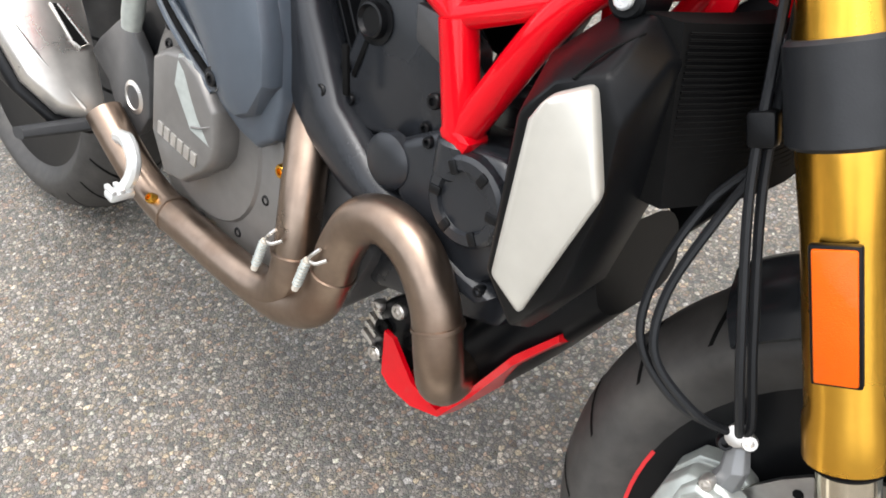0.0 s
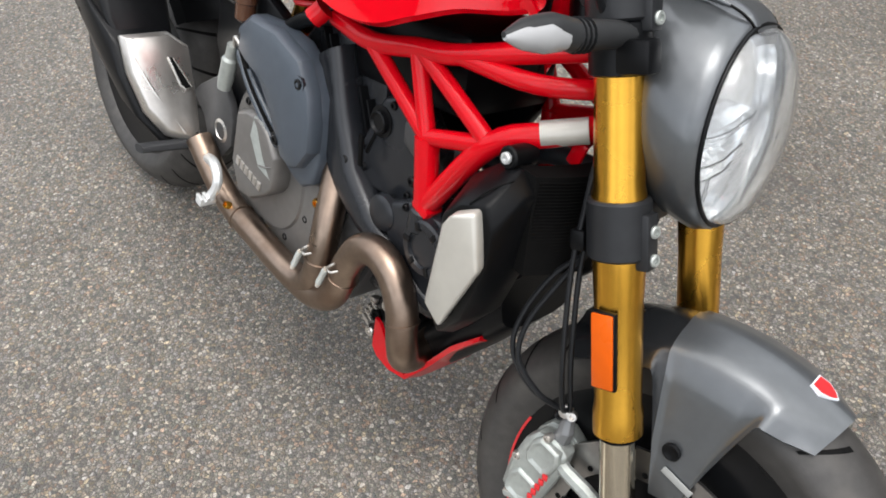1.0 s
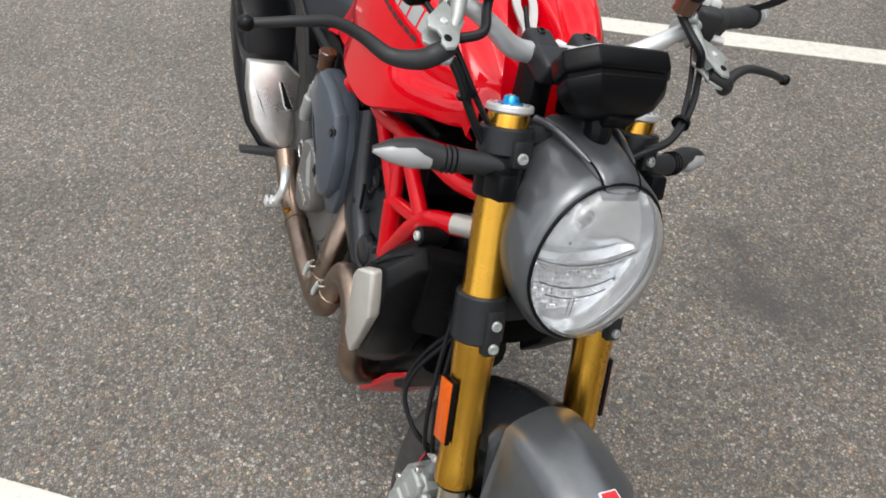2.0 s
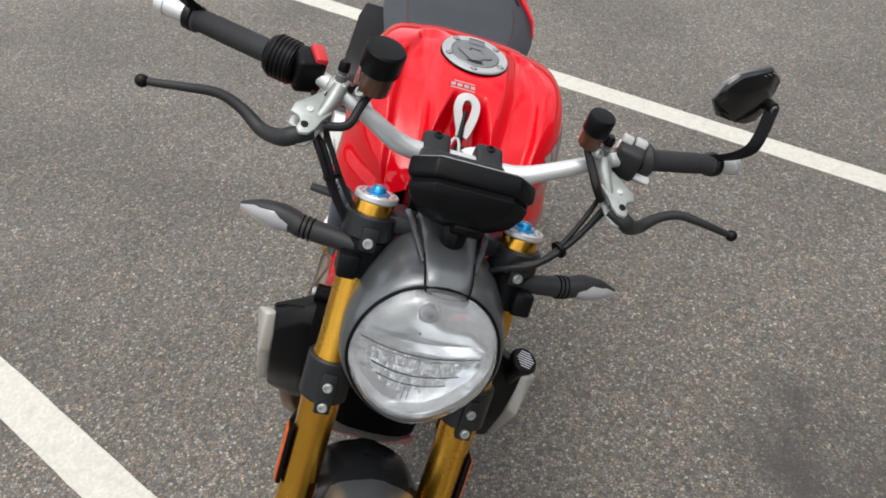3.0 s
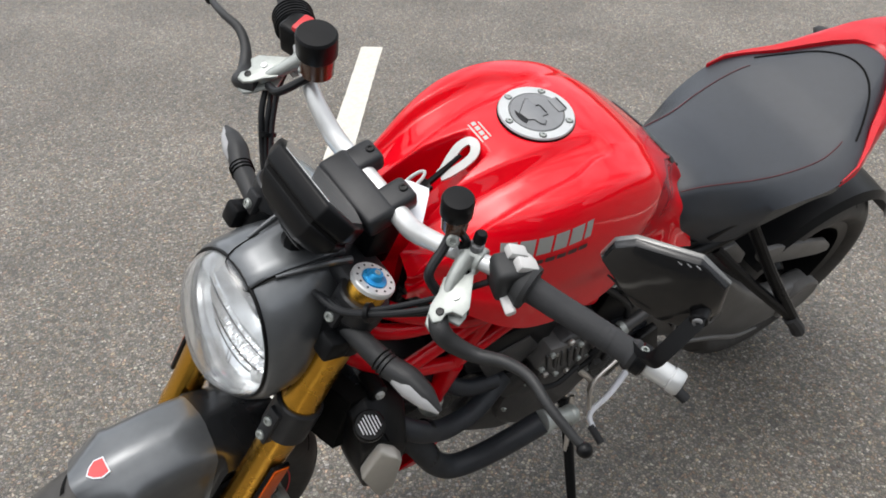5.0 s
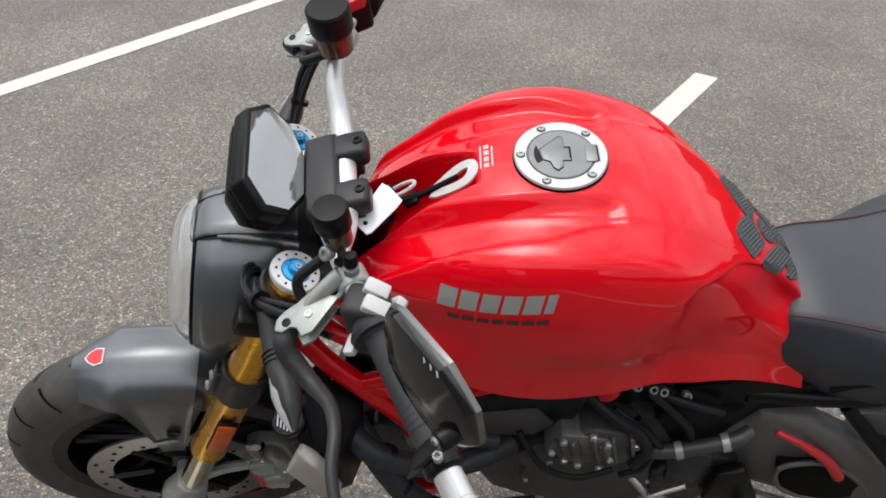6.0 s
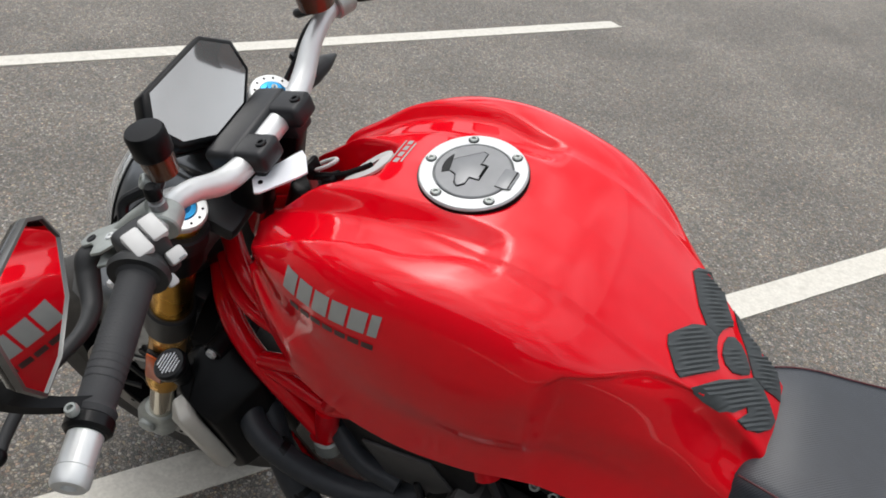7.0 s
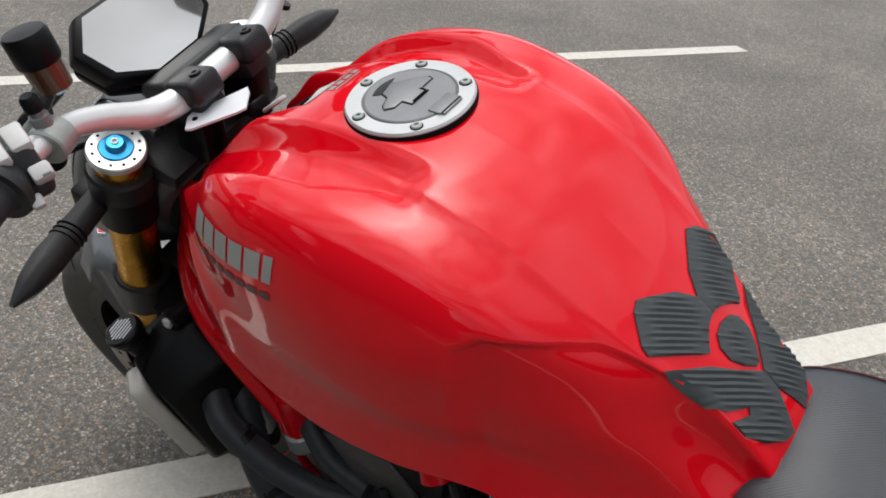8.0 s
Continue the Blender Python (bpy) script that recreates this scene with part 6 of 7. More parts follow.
    bikepart("cover_inset", plate([(0.885, 0.668), (0.780, 0.690), (0.745, 0.640), (0.775, 0.605), (0.850, 0.600)], 0.132, 0.1395, "y", 0.003), M_CASE, "grey inset panel", body)
    bikepart("head_casting", plate([(0.735, 0.535), (0.725, 0.640), (0.690, 0.660), (0.640, 0.650), (0.610, 0.630), (0.600, 0.560), (0.650, 0.520)], 0.10, 0.160, "y", 0.008, 3), M_CASE, "grey cast head with ribs", body)
    for k in range(4):
        bikepart("casting_rib", block((0.705 - 0.028 * k, 0.162, 0.596 + 0.004 * k), (0.006, 0.012, 0.085), (0, 14, 0), 0.002), M_SWING, parent=body)
    for x, z in ((0.715, 0.628), (0.690, 0.648), (0.618, 0.618), (0.612, 0.570), (0.660, 0.532), (0.722, 0.560)):
        bolt("casting_bolt", (x, 0.160, z), (0, 1, 0), 0.0065, M_STEEL, body, 0.007)
    for pts, r in (([(0.70, 0.12, 0.70), (0.66, 0.150, 0.685), (0.62, 0.158, 0.655), (0.60, 0.165, 0.61), (0.615, 0.172, 0.57)], 0.010), ([(0.62, 0.13, 0.735), (0.58, 0.142, 0.70), (0.545, 0.150, 0.66), (0.53, 0.150, 0.62)], 0.0065), ([(0.60, 0.125, 0.720), (0.55, 0.140, 0.715), (0.50, 0.138, 0.69)], 0.008)):
        bikepart("breather_hose", tube(pts, r, 6, 10), M_DEEP, "black rubber breather hose", body)
    for k in range(7):
        bikepart("cooling_fin", block((0.66 + 0.022 * k, 0, 0.70 - 0.012 * k), (0.004, 0.20, 0.10), (0, -28, 0), 0.001), M_SATIN, parent=body)
    return body


engine()


# ---- exhaust ----
def exhaust():
    y = -0.158
    rear = bikepart("exhaust_pipe", tube([(0.70, -0.08, 0.64), (0.728, -0.100, 0.58), (0.752, -0.122, 0.525), (0.775, -0.146, 0.465), (0.782, y, 0.395), (0.768, y, 0.350), (0.735, y, 0.330), (0.68, y, 0.328), (0.60, y + 0.004, 0.330), (0.52, y + 0.006, 0.335), (0.47, y + 0.004, 0.352), (0.43, y, 0.382), (0.38, y - 0.004, 0.425)], 0.0245, 8, 22), M_EXHAUST, "heat-tinted brown steel exhaust pipe")
    bikepart("exhaust_pipe", tube([(0.975, -0.060, 0.342), (0.985, -0.100, 0.340), (0.994, -0.138, 0.352), (1.000, y, 0.395), (0.985, y, 0.448), (0.955, y, 0.488), (0.915, y, 0.502), (0.878, y, 0.486), (0.854, y, 0.445), (0.842, y, 0.400), (0.820, y, 0.355), (0.770, y, 0.330), (0.70, y, 0.328)], 0.0245, 8, 22), M_EXHAUST, "heat-tinted brown steel front exhaust pipe")
    for c, d in (((0.993, y, 0.428), (-0.35, 0, 0.9)), ((0.845, y, 0.412), (0.3, 0, 0.95)), ((0.782, y, 0.405), (0.02, 0, 1)), ((0.530, y + 0.006, 0.334), (1, 0, -0.06))):
        c, d = Vector(c), Vector(d).normalized()
        bikepart("pipe_band", lathe([(-0.003, 0.0245), (-0.002, 0.0265), (0.002, 0.0265), (0.003, 0.0245)], c, c + d, 24), M_EXHAUST, parent=rear)
    for x, z, dz in ((0.846, 0.436, 0), (0.776, 0.425, 0)):
        a = Vector((x - 0.006, y - 0.028, z))
        sp = bikepart("spring", tube([a + Vector((-0.004, 0, -0.005)), a + Vector((-0.018, -0.002, -0.048))], 0.0040, 6, 10), M_CREAM, "cream spring clip", rear)
        bikepart("spring_hook", tube([a + Vector((-0.004, 0, -0.005)), a + Vector((0.006, -0.004, 0.006)), a + Vector((0.014, 0, 0.016))], 0.002, 4, 6), M_STEEL, parent=rear)
        bikepart("spring_hook", tube([a + Vector((-0.002, 0, -0.004)), a + Vector((0.012, -0.004, -0.001)), a + Vector((0.020, 0.004, 0.004))], 0.002, 4, 6), M_STEEL, parent=rear)
        coil = bmesh.new()
        for k in range(8):
            p = a + Vector((-0.004, 0, -0.005)).lerp(Vector((-0.018, -0.002, -0.048)), 0.1 + 0.1 * k)
            lathe([(-0.0012, 0.0048), (0, 0.0058), (0.0012, 0.0048)], p, p + Vector((-0.3, 0, -0.9)), 8, coil)
        bikepart("spring_coil", coil, M_ALU, parent=rear)
    bolt("sensor_bolt", (0.512, y - 0.010, 0.352), (0, -0.8, 0.5), 0.0075, M_GOLD, rear, 0.010)
    n, o = Vector((0.846, 0, 0.534)), Vector((0.240, -0.16, 0.530))
    slope = Vector((0.534, 0, -0.846))
    edge = [(-0.044, -0.084), (-0.045, 0.007), (-0.015, 0.042), (0.070, 0.036), (0.161, 0.024), (0.168, 0.005), (0.147, -0.041), (0.098, -0.072), (0.022, -0.086)]

    def at(k, lift, dome):
        c = Vector((0.060, -0.020))
        out = []
        for u, v in edge:
            u, v = c.x + (u - c.x) * k, c.y + (v - c.y) * k
            out.append(o + slope * u + Vector((0, v, 0)) + n * lift)
        return out

    back, drop = Vector((-0.93, 0.0, 0.36)), slope
    for up, name, wide in ((0.0, "black lower silencer", 1.0), (-0.115, "black upper silencer", 0.92)):
        rings = []
        for d, k, fall in ((0.0, 0.96, 0.010), (0.012, 1.10, 0.014), (0.07, 1.20, 0.016), (0.20, 1.16, 0.010), (0.27, 1.0, 0.006), (0.285, 0.75, 0.004)):
            c = Vector((0.060, -0.020))
            rings.append([o + slope * (c.x + (u - c.x) * k * wide + fall + up) + Vector((0, c.y + (v - c.y) * k * wide - 0.004, 0)) + back * d + n * (-0.002 + 0.10 * up) for u, v in edge])
        bikepart("silencer", bevelled(loft(rings), 0.006), M_SATIN, name)
    shield = bikepart("heat_shield", bevelled(loft([at(1.0, 0.0, 0), at(1.0, 0.012, 0), at(0.90, 0.026, 0), at(0.55, 0.032, 0), at(0.1, 0.034, 0)]), 0.003), M_STEEL, "bare brushed steel heat shield")
    slot = [(0.006, -0.012), (0.008, -0.002), (0.066, 0.022), (0.070, 0.008), (0.060, 0.000)]
    sl = bmesh.new()
    skin(sl, [[o + slope * u + Vector((0, v, 0)) + n * h for u, v in slot] for h in (0.02, 0.0335)])
    bikepart("shield_slot", bevelled(sl, 0.001), M_HOLE, parent=shield)
    lip = [o + slope * u + Vector((0, v, 0)) + n * 0.0335 for u, v in slot]
    bikepart("slot_lip", tube(lip[1:] + lip[:1], 0.0022, 2, 6, curve=False), M_STEEL, parent=shield)
    for u, v in ((-0.026, -0.066), (-0.006, 0.026), (0.146, 0.012)):
        bolt("bolt", o + slope * u + Vector((0, v, 0)) + n * 0.020, n, 0.0085, M_SATIN, shield, 0.006)
    bikepart("shield_rib", tube([o + slope * 0.0 + Vector((0, -0.072, 0)) + n * 0.024, o + slope * 0.07 + Vector((0, -0.050, 0)) + n * 0.029, o + slope * 0.15 + Vector((0, -0.008, 0)) + n * 0.024], 0.004, 6, 8), M_STEEL, parent=shield)


exhaust()


# ---- slate shield over the rear cylinder, footrests, pedal ----
def right_side():
    base = [(0.473, 0.625), (0.478, 0.680), (0.512, 0.712), (0.578, 0.722), (0.648, 0.718), (0.694, 0.694), (0.724, 0.658), (0.734, 0.610), (0.738, 0.550), (0.728, 0.511), (0.700, 0.492), (0.668, 0.500), (0.630, 0.520), (0.578, 0.548), (0.518, 0.585)]
    face = [(0.512, 0.660), (0.518, 0.700), (0.544, 0.722), (0.618, 0.726), (0.688, 0.708), (0.720, 0.668), (0.734, 0.620), (0.736, 0.575), (0.712, 0.537), (0.688, 0.526), (0.664, 0.532), (0.628, 0.585), (0.584, 0.634), (0.548, 0.655)]
    mid = Vector((0.655, 0.630))

    def ring(shape, k, y):
        return [Vector((mid.x + (x - mid.x) * k, y, mid.y + (z - mid.y) * k)) for x, z in shape]

    shield = bikepart("engine_shield", bevelled(loft([ring(base, 1.0, -0.118), ring(base, 1.0, -0.146), ring(base, 0.97, -0.152), ring(base, 0.80, -0.156)]), 0.003), M_BLUEGREY, "slate grey plastic engine shield")
    bikepart("shield_face", bevelled(loft([ring(face, 1.0, -0.148), ring(face, 1.0, -0.163), ring(face, 0.955, -0.172), ring(face, 0.72, -0.177), ring(face, 0.30, -0.180)]), 0.003), M_BLUEGREY, parent=shield)
    # ribbed channel along the lower rear edge
    for k, (lift, r) in enumerate(((0.0, 0.0055), (0.013, 0.0050), (0.026, 0.0045))):
        way = [(0.488 + 0.55 * lift, -0.152 - 0.2 * lift, 0.640 + lift), (0.531 + 0.55 * lift, -0.156 - 0.2 * lift, 0.598 + lift), (0.584 + 0.55 * lift, -0.158 - 0.2 * lift, 0.562 + lift), (0.626 + 0.55 * lift, -0.156 - 0.2 * lift, 0.534 + lift)]
        bikepart("shield_ridge", tube(way, r, 6, 8), M_BLUEGREY if k != 1 else M_HOLE, parent=shield)
    for k in range(3):
        f = k / 2
        bikepart("shield_slot", block((0.528 + 0.062 * f, -0.162, 0.640 - 0.056 * f), (0.030, 0.006, 0.007), (0, 42, 0), 0.001), M_HOLE, parent=shield)
    for x, z, y in ((0.652, 0.560, -0.174), (0.696, 0.674, -0.172), (0.505, 0.665, -0.156)):
        bikepart("bolt_cup", lathe([(0, 0.014), (0.005, 0.0135), (0.003, 0.010)], (x, y + 0.003, z), (x, -1, z), 18), M_COVER, parent=shield)
        bolt("bolt", (x, y - 0.001, z), (0, -1, 0), 0.0085, M_SATIN, shield, 0.004)
    bikepart("case_panel", plate([(0.610, 0.52), (0.668, 0.54), (0.715, 0.50), (0.745, 0.42), (0.738, 0.365), (0.690, 0.322), (0.610, 0.290), (0.565, 0.315), (0.560, 0.370)], -0.128, -0.100, "y", 0.006, 2), M_CLUTCH, "bronze-grey engine case panel")
    for x, z in ((0.722, 0.470), (0.575, 0.330)):
        bolt("case_bolt", (x, -0.128, z), (0, -1, 0), 0.009, M_GOLD, shield, 0.008)
    # footrest seen end-on with its hanger plate
    peg = bikepart("footrest", loft([oval((0.336 - 0.006 * k, -0.160 - 0.042 * k, 0.392 - 0.001 * k), (1, 0, 0.3), (-0.3, 0, 1), 0.017, 0.010 - 0.001 * k, 16, 3) for k in (0, 0.3, 1.0, 1.9, 2.2)]), M_GRIP, "black rubber footrest")
    bikepart("footrest_bracket", plate([(0.302, 0.483), (0.330, 0.510), (0.400, 0.560), (0.440, 0.520), (0.452, 0.490), (0.450, 0.436), (0.425, 0.405), (0.375, 0.375), (0.330, 0.372), (0.325, 0.392), (0.360, 0.425), (0.345, 0.455)], -0.136, -0.120, "y", 0.004), M_CASE, parent=peg)
    ped = bikepart("brake_pedal", tube([(0.420, -0.165, 0.405), (0.470, -0.178, 0.420), (0.498, -0.186, 0.408), (0.500, -0.190, 0.388), (0.492, -0.196, 0.368)], [0.010, 0.010, 0.009, 0.009, 0.009], 6, 10), M_BAR, "bare aluminium brake pedal")
    toe = block((0.492, -0.204, 0.361), (0.020, 0.034, 0.012), (0, 10, 0), 0.004)
    for k in range(3):
        block((0.492, -0.216 + 0.0115 * k, 0.369), (0.021, 0.007, 0.008), (0, 10, 0), 0.002, bm=toe)
    bikepart("pedal_toe", toe, M_BAR, parent=ped)
    cyl = bikepart("rear_master_cylinder", lathe([(0, 0.012), (0.02, 0.014), (0.06, 0.014), (0.065, 0.010), (0.09, 0.010)], (0.445, -0.152, 0.555), (0.470, -0.150, 0.66), 16), M_ALU, "aluminium rear brake cylinder")
    bikepart("brake_hose", tube([(0.470, -0.150, 0.640), (0.490, -0.160, 0.665), (0.515, -0.155, 0.640), (0.520, -0.140, 0.590)], 0.004, 6, 8), M_STEEL, parent=cyl)
    bikepart("fluid_pot", lathe([(0, 0.014), (0.004, 0.017), (0.030, 0.017), (0.032, 0.019), (0.042, 0.019), (0.044, 0.017)], (0.480, -0.140, 0.690), (0.484, -0.140, 0.78), 18), M_BROWN, parent=cyl)
    for x, z, w in ((0.505, 0.600, 0.012), (0.520, 0.578, 0.011), (0.545, 0.596, 0.010)):
        bikepart("hose_stub", lathe([(0, w), (0.02, w), (0.022, w * 0.7)], (x, -0.125, z), (x, -0.3, z + 0.05), 12), M_BLACK, parent=cyl)
    sus = bikepart("rear_shock", tube([(0.50, -0.06, 0.60), (0.56, -0.06, 0.78)], 0.024, 4, 16), M_GOLD, "gold rear shock absorber")
    bikepart("shock_spring", tube([(0.50 + 0.0022 * k + 0.028 * math.cos(k * 0.9), -0.06 + 0.030 * math.sin(k * 0.9), 0.60 + 0.0055 * k) for k in range(30)], 0.005, 2, 8), M_REDPLASTIC, parent=sus)


right_side()


# ---- radiator, shrouds, belly pan ----
def shroud(s):
    def p(x, y, z):
        return Vector((x, s * y, z))

    outer = [p(1.040, 0.142, 0.700), p(1.084, 0.144, 0.744), p(1.120, 0.154, 0.752), p(1.146, 0.165, 0.728), p(1.145, 0.160, 0.620), p(1.126, 0.156, 0.540), p(1.085, 0.158, 0.478), p(1.045, 0.148, 0.530)]
    mid = [p(1.070, 0.214, 0.676), p(1.096, 0.218, 0.706), p(1.128, 0.206, 0.720), p(1.143, 0.204, 0.690), p(1.144, 0.202, 0.630), p(1.126, 0.200, 0.548), p(1.090, 0.196, 0.500), p(1.060, 0.200, 0.540)]
    inn = [p(v.x, 0.120, v.z) for v in outer]
    bm = loft([inn, outer, mid])
    bevelled(bm, 0.005)
    sh = bikepart("radiator_shroud", bm, M_BLACK, "black plastic radiator shroud with a silver panel")
    bikepart("shroud_seam", tube([p(1.124, 0.166, 0.742), p(1.112, 0.190, 0.728), p(1.106, 0.212, 0.712)], 0.0012, 4, 6), M_HOLE, parent=sh)
    a = [p(1.092, 0.230, 0.684), p(1.102, 0.231, 0.702), p(1.124, 0.212, 0.714), p(1.149, 0.214, 0.645), p(1.106, 0.208, 0.529), p(1.076, 0.212, 0.552)]
    b = [v + Vector((0.003, s * 0.010, 0)) for v in a]
    pan = bmesh.new()
    skin(pan, [[v - Vector((0.004, s * 0.012, 0)) for v in a], b])
    bmesh.ops.recalc_face_normals(pan, faces=pan.faces)
    bevelled(pan, 0.006, 3)
    bikepart("silver_panel", pan, M_PANEL, "silver painted panel", sh)
    return sh


for s in (-1, 1):
    shroud(s)


def radiator():
    core = bmesh.new()
    rows = []
    for k in range(13):
        u = k / 12 * 2 - 1
        y, x = 0.148 * u, 1.150 + 0.035 * (1 - u * u) - 0.01
        rows.append([Vector((x + 0.022, y, 0.625)), Vector((x, y, 0.752)), Vector((x - 0.03, y, 0.752)), Vector((x - 0.008, y, 0.625))])
    skin(core, rows)
    rad = bikepart("radiator", core, M_HOLE, "black curved radiator")
    for k in range(28):
        z = 0.630 + 0.0043 * k
        pts = []
        for j in range(9):
            u = j / 8 * 2 - 1
            pts.append((1.150 + 0.035 * (1 - u * u) - 0.01 + 0.035 * (0.79 - z) / 0.27 - 0.0005, 0.145 * u, z))
        bikepart("cooling_rib", tube(pts, 0.0010, 1, 5), M_HOLE, parent=rad)
    neck = Vector((1.128, 0.182, 0.705))
    cap = bikepart("radiator_neck", lathe([(0, 0.016), (0.035, 0.016), (0.038, 0.019), (0.048, 0.019)], neck, neck + Vector((0.15, 0.25, 1)), 20), M_BLACK, "black radiator neck")
    top = neck + Vector((0.15, 0.25, 1)).normalized() * 0.047
    bikepart("radiator_cap", lathe([(0, 0.022), (0.003, 0.0235), (0.010, 0.0235), (0.013, 0.021), (0.013, 0.004)], top, top + Vector((0.15, 0.25, 1)), 26), M_SATIN, "black pressure cap with printed label", cap)
    n = Vector((0.15, 0.25, 1)).normalized()
    for k in range(-3, 4):
        bikepart("label_bar", block(top + n * 0.0135 + Vector((k * 0.0046, 0, -0.0007 * k)), (0.0017, 0.032 - 0.005 * abs(k), 0.0012), (-14, 8, 0), 0.0003), M_WHITE, parent=cap)
    # coolant hoses on the left flank
    for pts, r in (([(1.06, 0.13, 0.620), (1.005, 0.174, 0.540), (0.968, 0.188, 0.470), (0.930, 0.198, 0.436), (0.880, 0.209, 0.446), (0.825, 0.223, 0.492), (0.768, 0.230, 0.527)], 0.0225),
                   ([(1.09, 0.13, 0.66), (1.035, 0.178, 0.630), (0.975, 0.178, 0.578), (0.920, 0.168, 0.548), (0.87, 0.158, 0.545), (0.80, 0.13, 0.560)], 0.019),
                   ([(1.08, 0.13, 0.66), (0.99, 0.10, 0.655), (0.90, 0.135, 0.60), (0.83, 0.14, 0.585)], 0.016)):
        h = bikepart("coolant_hose", tube(pts, r, 7, 16), M_HOSE, "black rubber coolant hose")
        a, b = Vector(pts[1]), Vector(pts[2])
        m = a.lerp(b, 0.5)
        bikepart("hose_clip", lathe([(-0.006, r * 1.06), (0.006, r * 1.06)], m, m + (b - a), 18), M_SATIN, parent=h)
    bikepart("water_pump", lathe([(0, 0.0235), (0.012, 0.0240), (0.014, 0.0180), (0.080, 0.0170), (0.084, 0.0200), (0.094, 0.0195)], (0.772, 0.230, 0.524), (0.670, 0.232, 0.486), 20), M_ALU, "bare aluminium pump outlet")


radiator()


def belly_pan():
    bm = bmesh.new()
    rows = []
    for x, z, w, h in ((1.080, 0.415, 0.085, 0.022), (1.045, 0.372, 0.100, 0.026), (1.010, 0.312, 0.108, 0.026), (0.972, 0.258, 0.108, 0.024), (0.930, 0.244, 0.106, 0.048), (0.895, 0.248, 0.105, 0.082), (0.878, 0.256, 0.102, 0.074)):
        rows.append([Vector((x, -w, z + h)), Vector((x, -w * 0.96, z + 0.012)), Vector((x, -w * 0.6, z)), Vector((x, 0, z - 0.006)), Vector((x, w * 0.6, z)), Vector((x, w * 0.96, z + 0.012)), Vector((x, w, z + h)),
                     Vector((x, w - 0.006, z + h)), Vector((x, w * 0.90, z + 0.018)), Vector((x, 0, z + 0.006)), Vector((x, -w * 0.90, z + 0.018)), Vector((x, -w + 0.006, z + h))])
    skin(bm, rows)
    pan = bikepart("belly_pan", bm, M_FRAME, "red belly pan")
    bikepart("pan_liner", loft([oval((x, 0, z), (0, 1, 0), (-0.3, 0, 1), a, b, 20, 3) for x, z, a, b in ((0.93, 0.300, 0.085, 0.030), (0.98, 0.330, 0.095, 0.045), (1.04, 0.420, 0.092, 0.050), (1.10, 0.500, 0.080, 0.040))]), M_BLACK, "black liner", pan)
    bikepart("oil_filter", rod((0.86, -0.02, 0.28), (0.94, -0.02, 0.32), 0.036, 24), M_SATIN, "black oil filter")
    br = bikepart("sump_bracket", plate([(0.835, 0.285), (0.850, 0.345), (0.895, 0.385), (0.930, 0.370), (0.925, 0.310), (0.895, 0.262), (0.855, 0.255)], -0.080, -0.058, "y", 0.006), M_SATIN, "black bracket with bright bolts")
    for x, z, r in ((0.852, 0.275, 0.010), (0.860, 0.315, 0.012), (0.880, 0.350, 0.010), (0.905, 0.325, 0.013), (0.848, 0.340, 0.008)):
        bolt("sump_bolt", (x, -0.081, z), (0, -1, 0), r, M_STEEL if r < 0.012 else M_HOLE, br, 0.007)
    for k in range(4):
        bikepart("filter_rib", block((0.836 + 0.004 * k, -0.075, 0.288 + 0.014 * k), (0.022, 0.02, 0.006), (0, 30, 0), 0.001), M_STEEL, parent=br)


belly_pan()


# front brake lines behind the right leg
for dy, dx in ((0.0, 0.0), (0.010, 0.006)):
    pts = [(1.160, -0.060 + dy, 0.880), (1.168 + dx, -0.098 + dy, 0.800), (1.183 + dx, -0.112 + dy, 0.720), (1.198 + dx, -0.119 + dy, 0.645), (1.232 + dx, -0.128 + dy, 0.540), (1.252 + dx, -0.122 + dy, 0.475), (1.252, -0.100, 0.456)]
    front("brake_line", tube(pts, 0.0037, 7, 8), M_DEEP, "black brake line")
for dy, dx in ((0.0, 0.0), (-0.006, 0.014)):
    pts = [(1.195, -0.085, 0.665), (1.168 + dx, -0.100 + dy, 0.620), (1.155 + dx, -0.120 + dy, 0.555), (1.164 + dx, -0.128 + dy, 0.505), (1.204 + dx, -0.122, 0.468), (1.246, -0.100, 0.452)]
    front("brake_line", tube(pts, 0.0038, 7, 8), M_DEEP, "black looped brake line")
clip = Vector((1.190, -0.112, 0.690))
front("line_clip", block(clip, (0.020, 0.018, 0.026), (0, -20, 0), 0.004), M_BLACK)


# ---- seat, tail, rear ----
def seat_grid(st, n=12):
    x, zc, w, ze, zb, crown = st
    row = []
    for i in range(-n, n + 1):
        u = i / n
        y = w * math.copysign(abs(u) ** 0.85, u)
        a = abs(u)
        fall = 0.14 * (a / 0.67) ** 2 if a < 0.67 else 0.14 + 0.86 * ((a - 0.67) / 0.33) ** 1.25
        row.append(Vector((x, y, zc - (zc - ze) * fall + crown * (1 - u * u))))
    low = w * (0.97 if x < 0.1 or x > 0.42 else 0.88)
    return [Vector((x, -low, zb))] + row + [Vector((x, low, zb))]


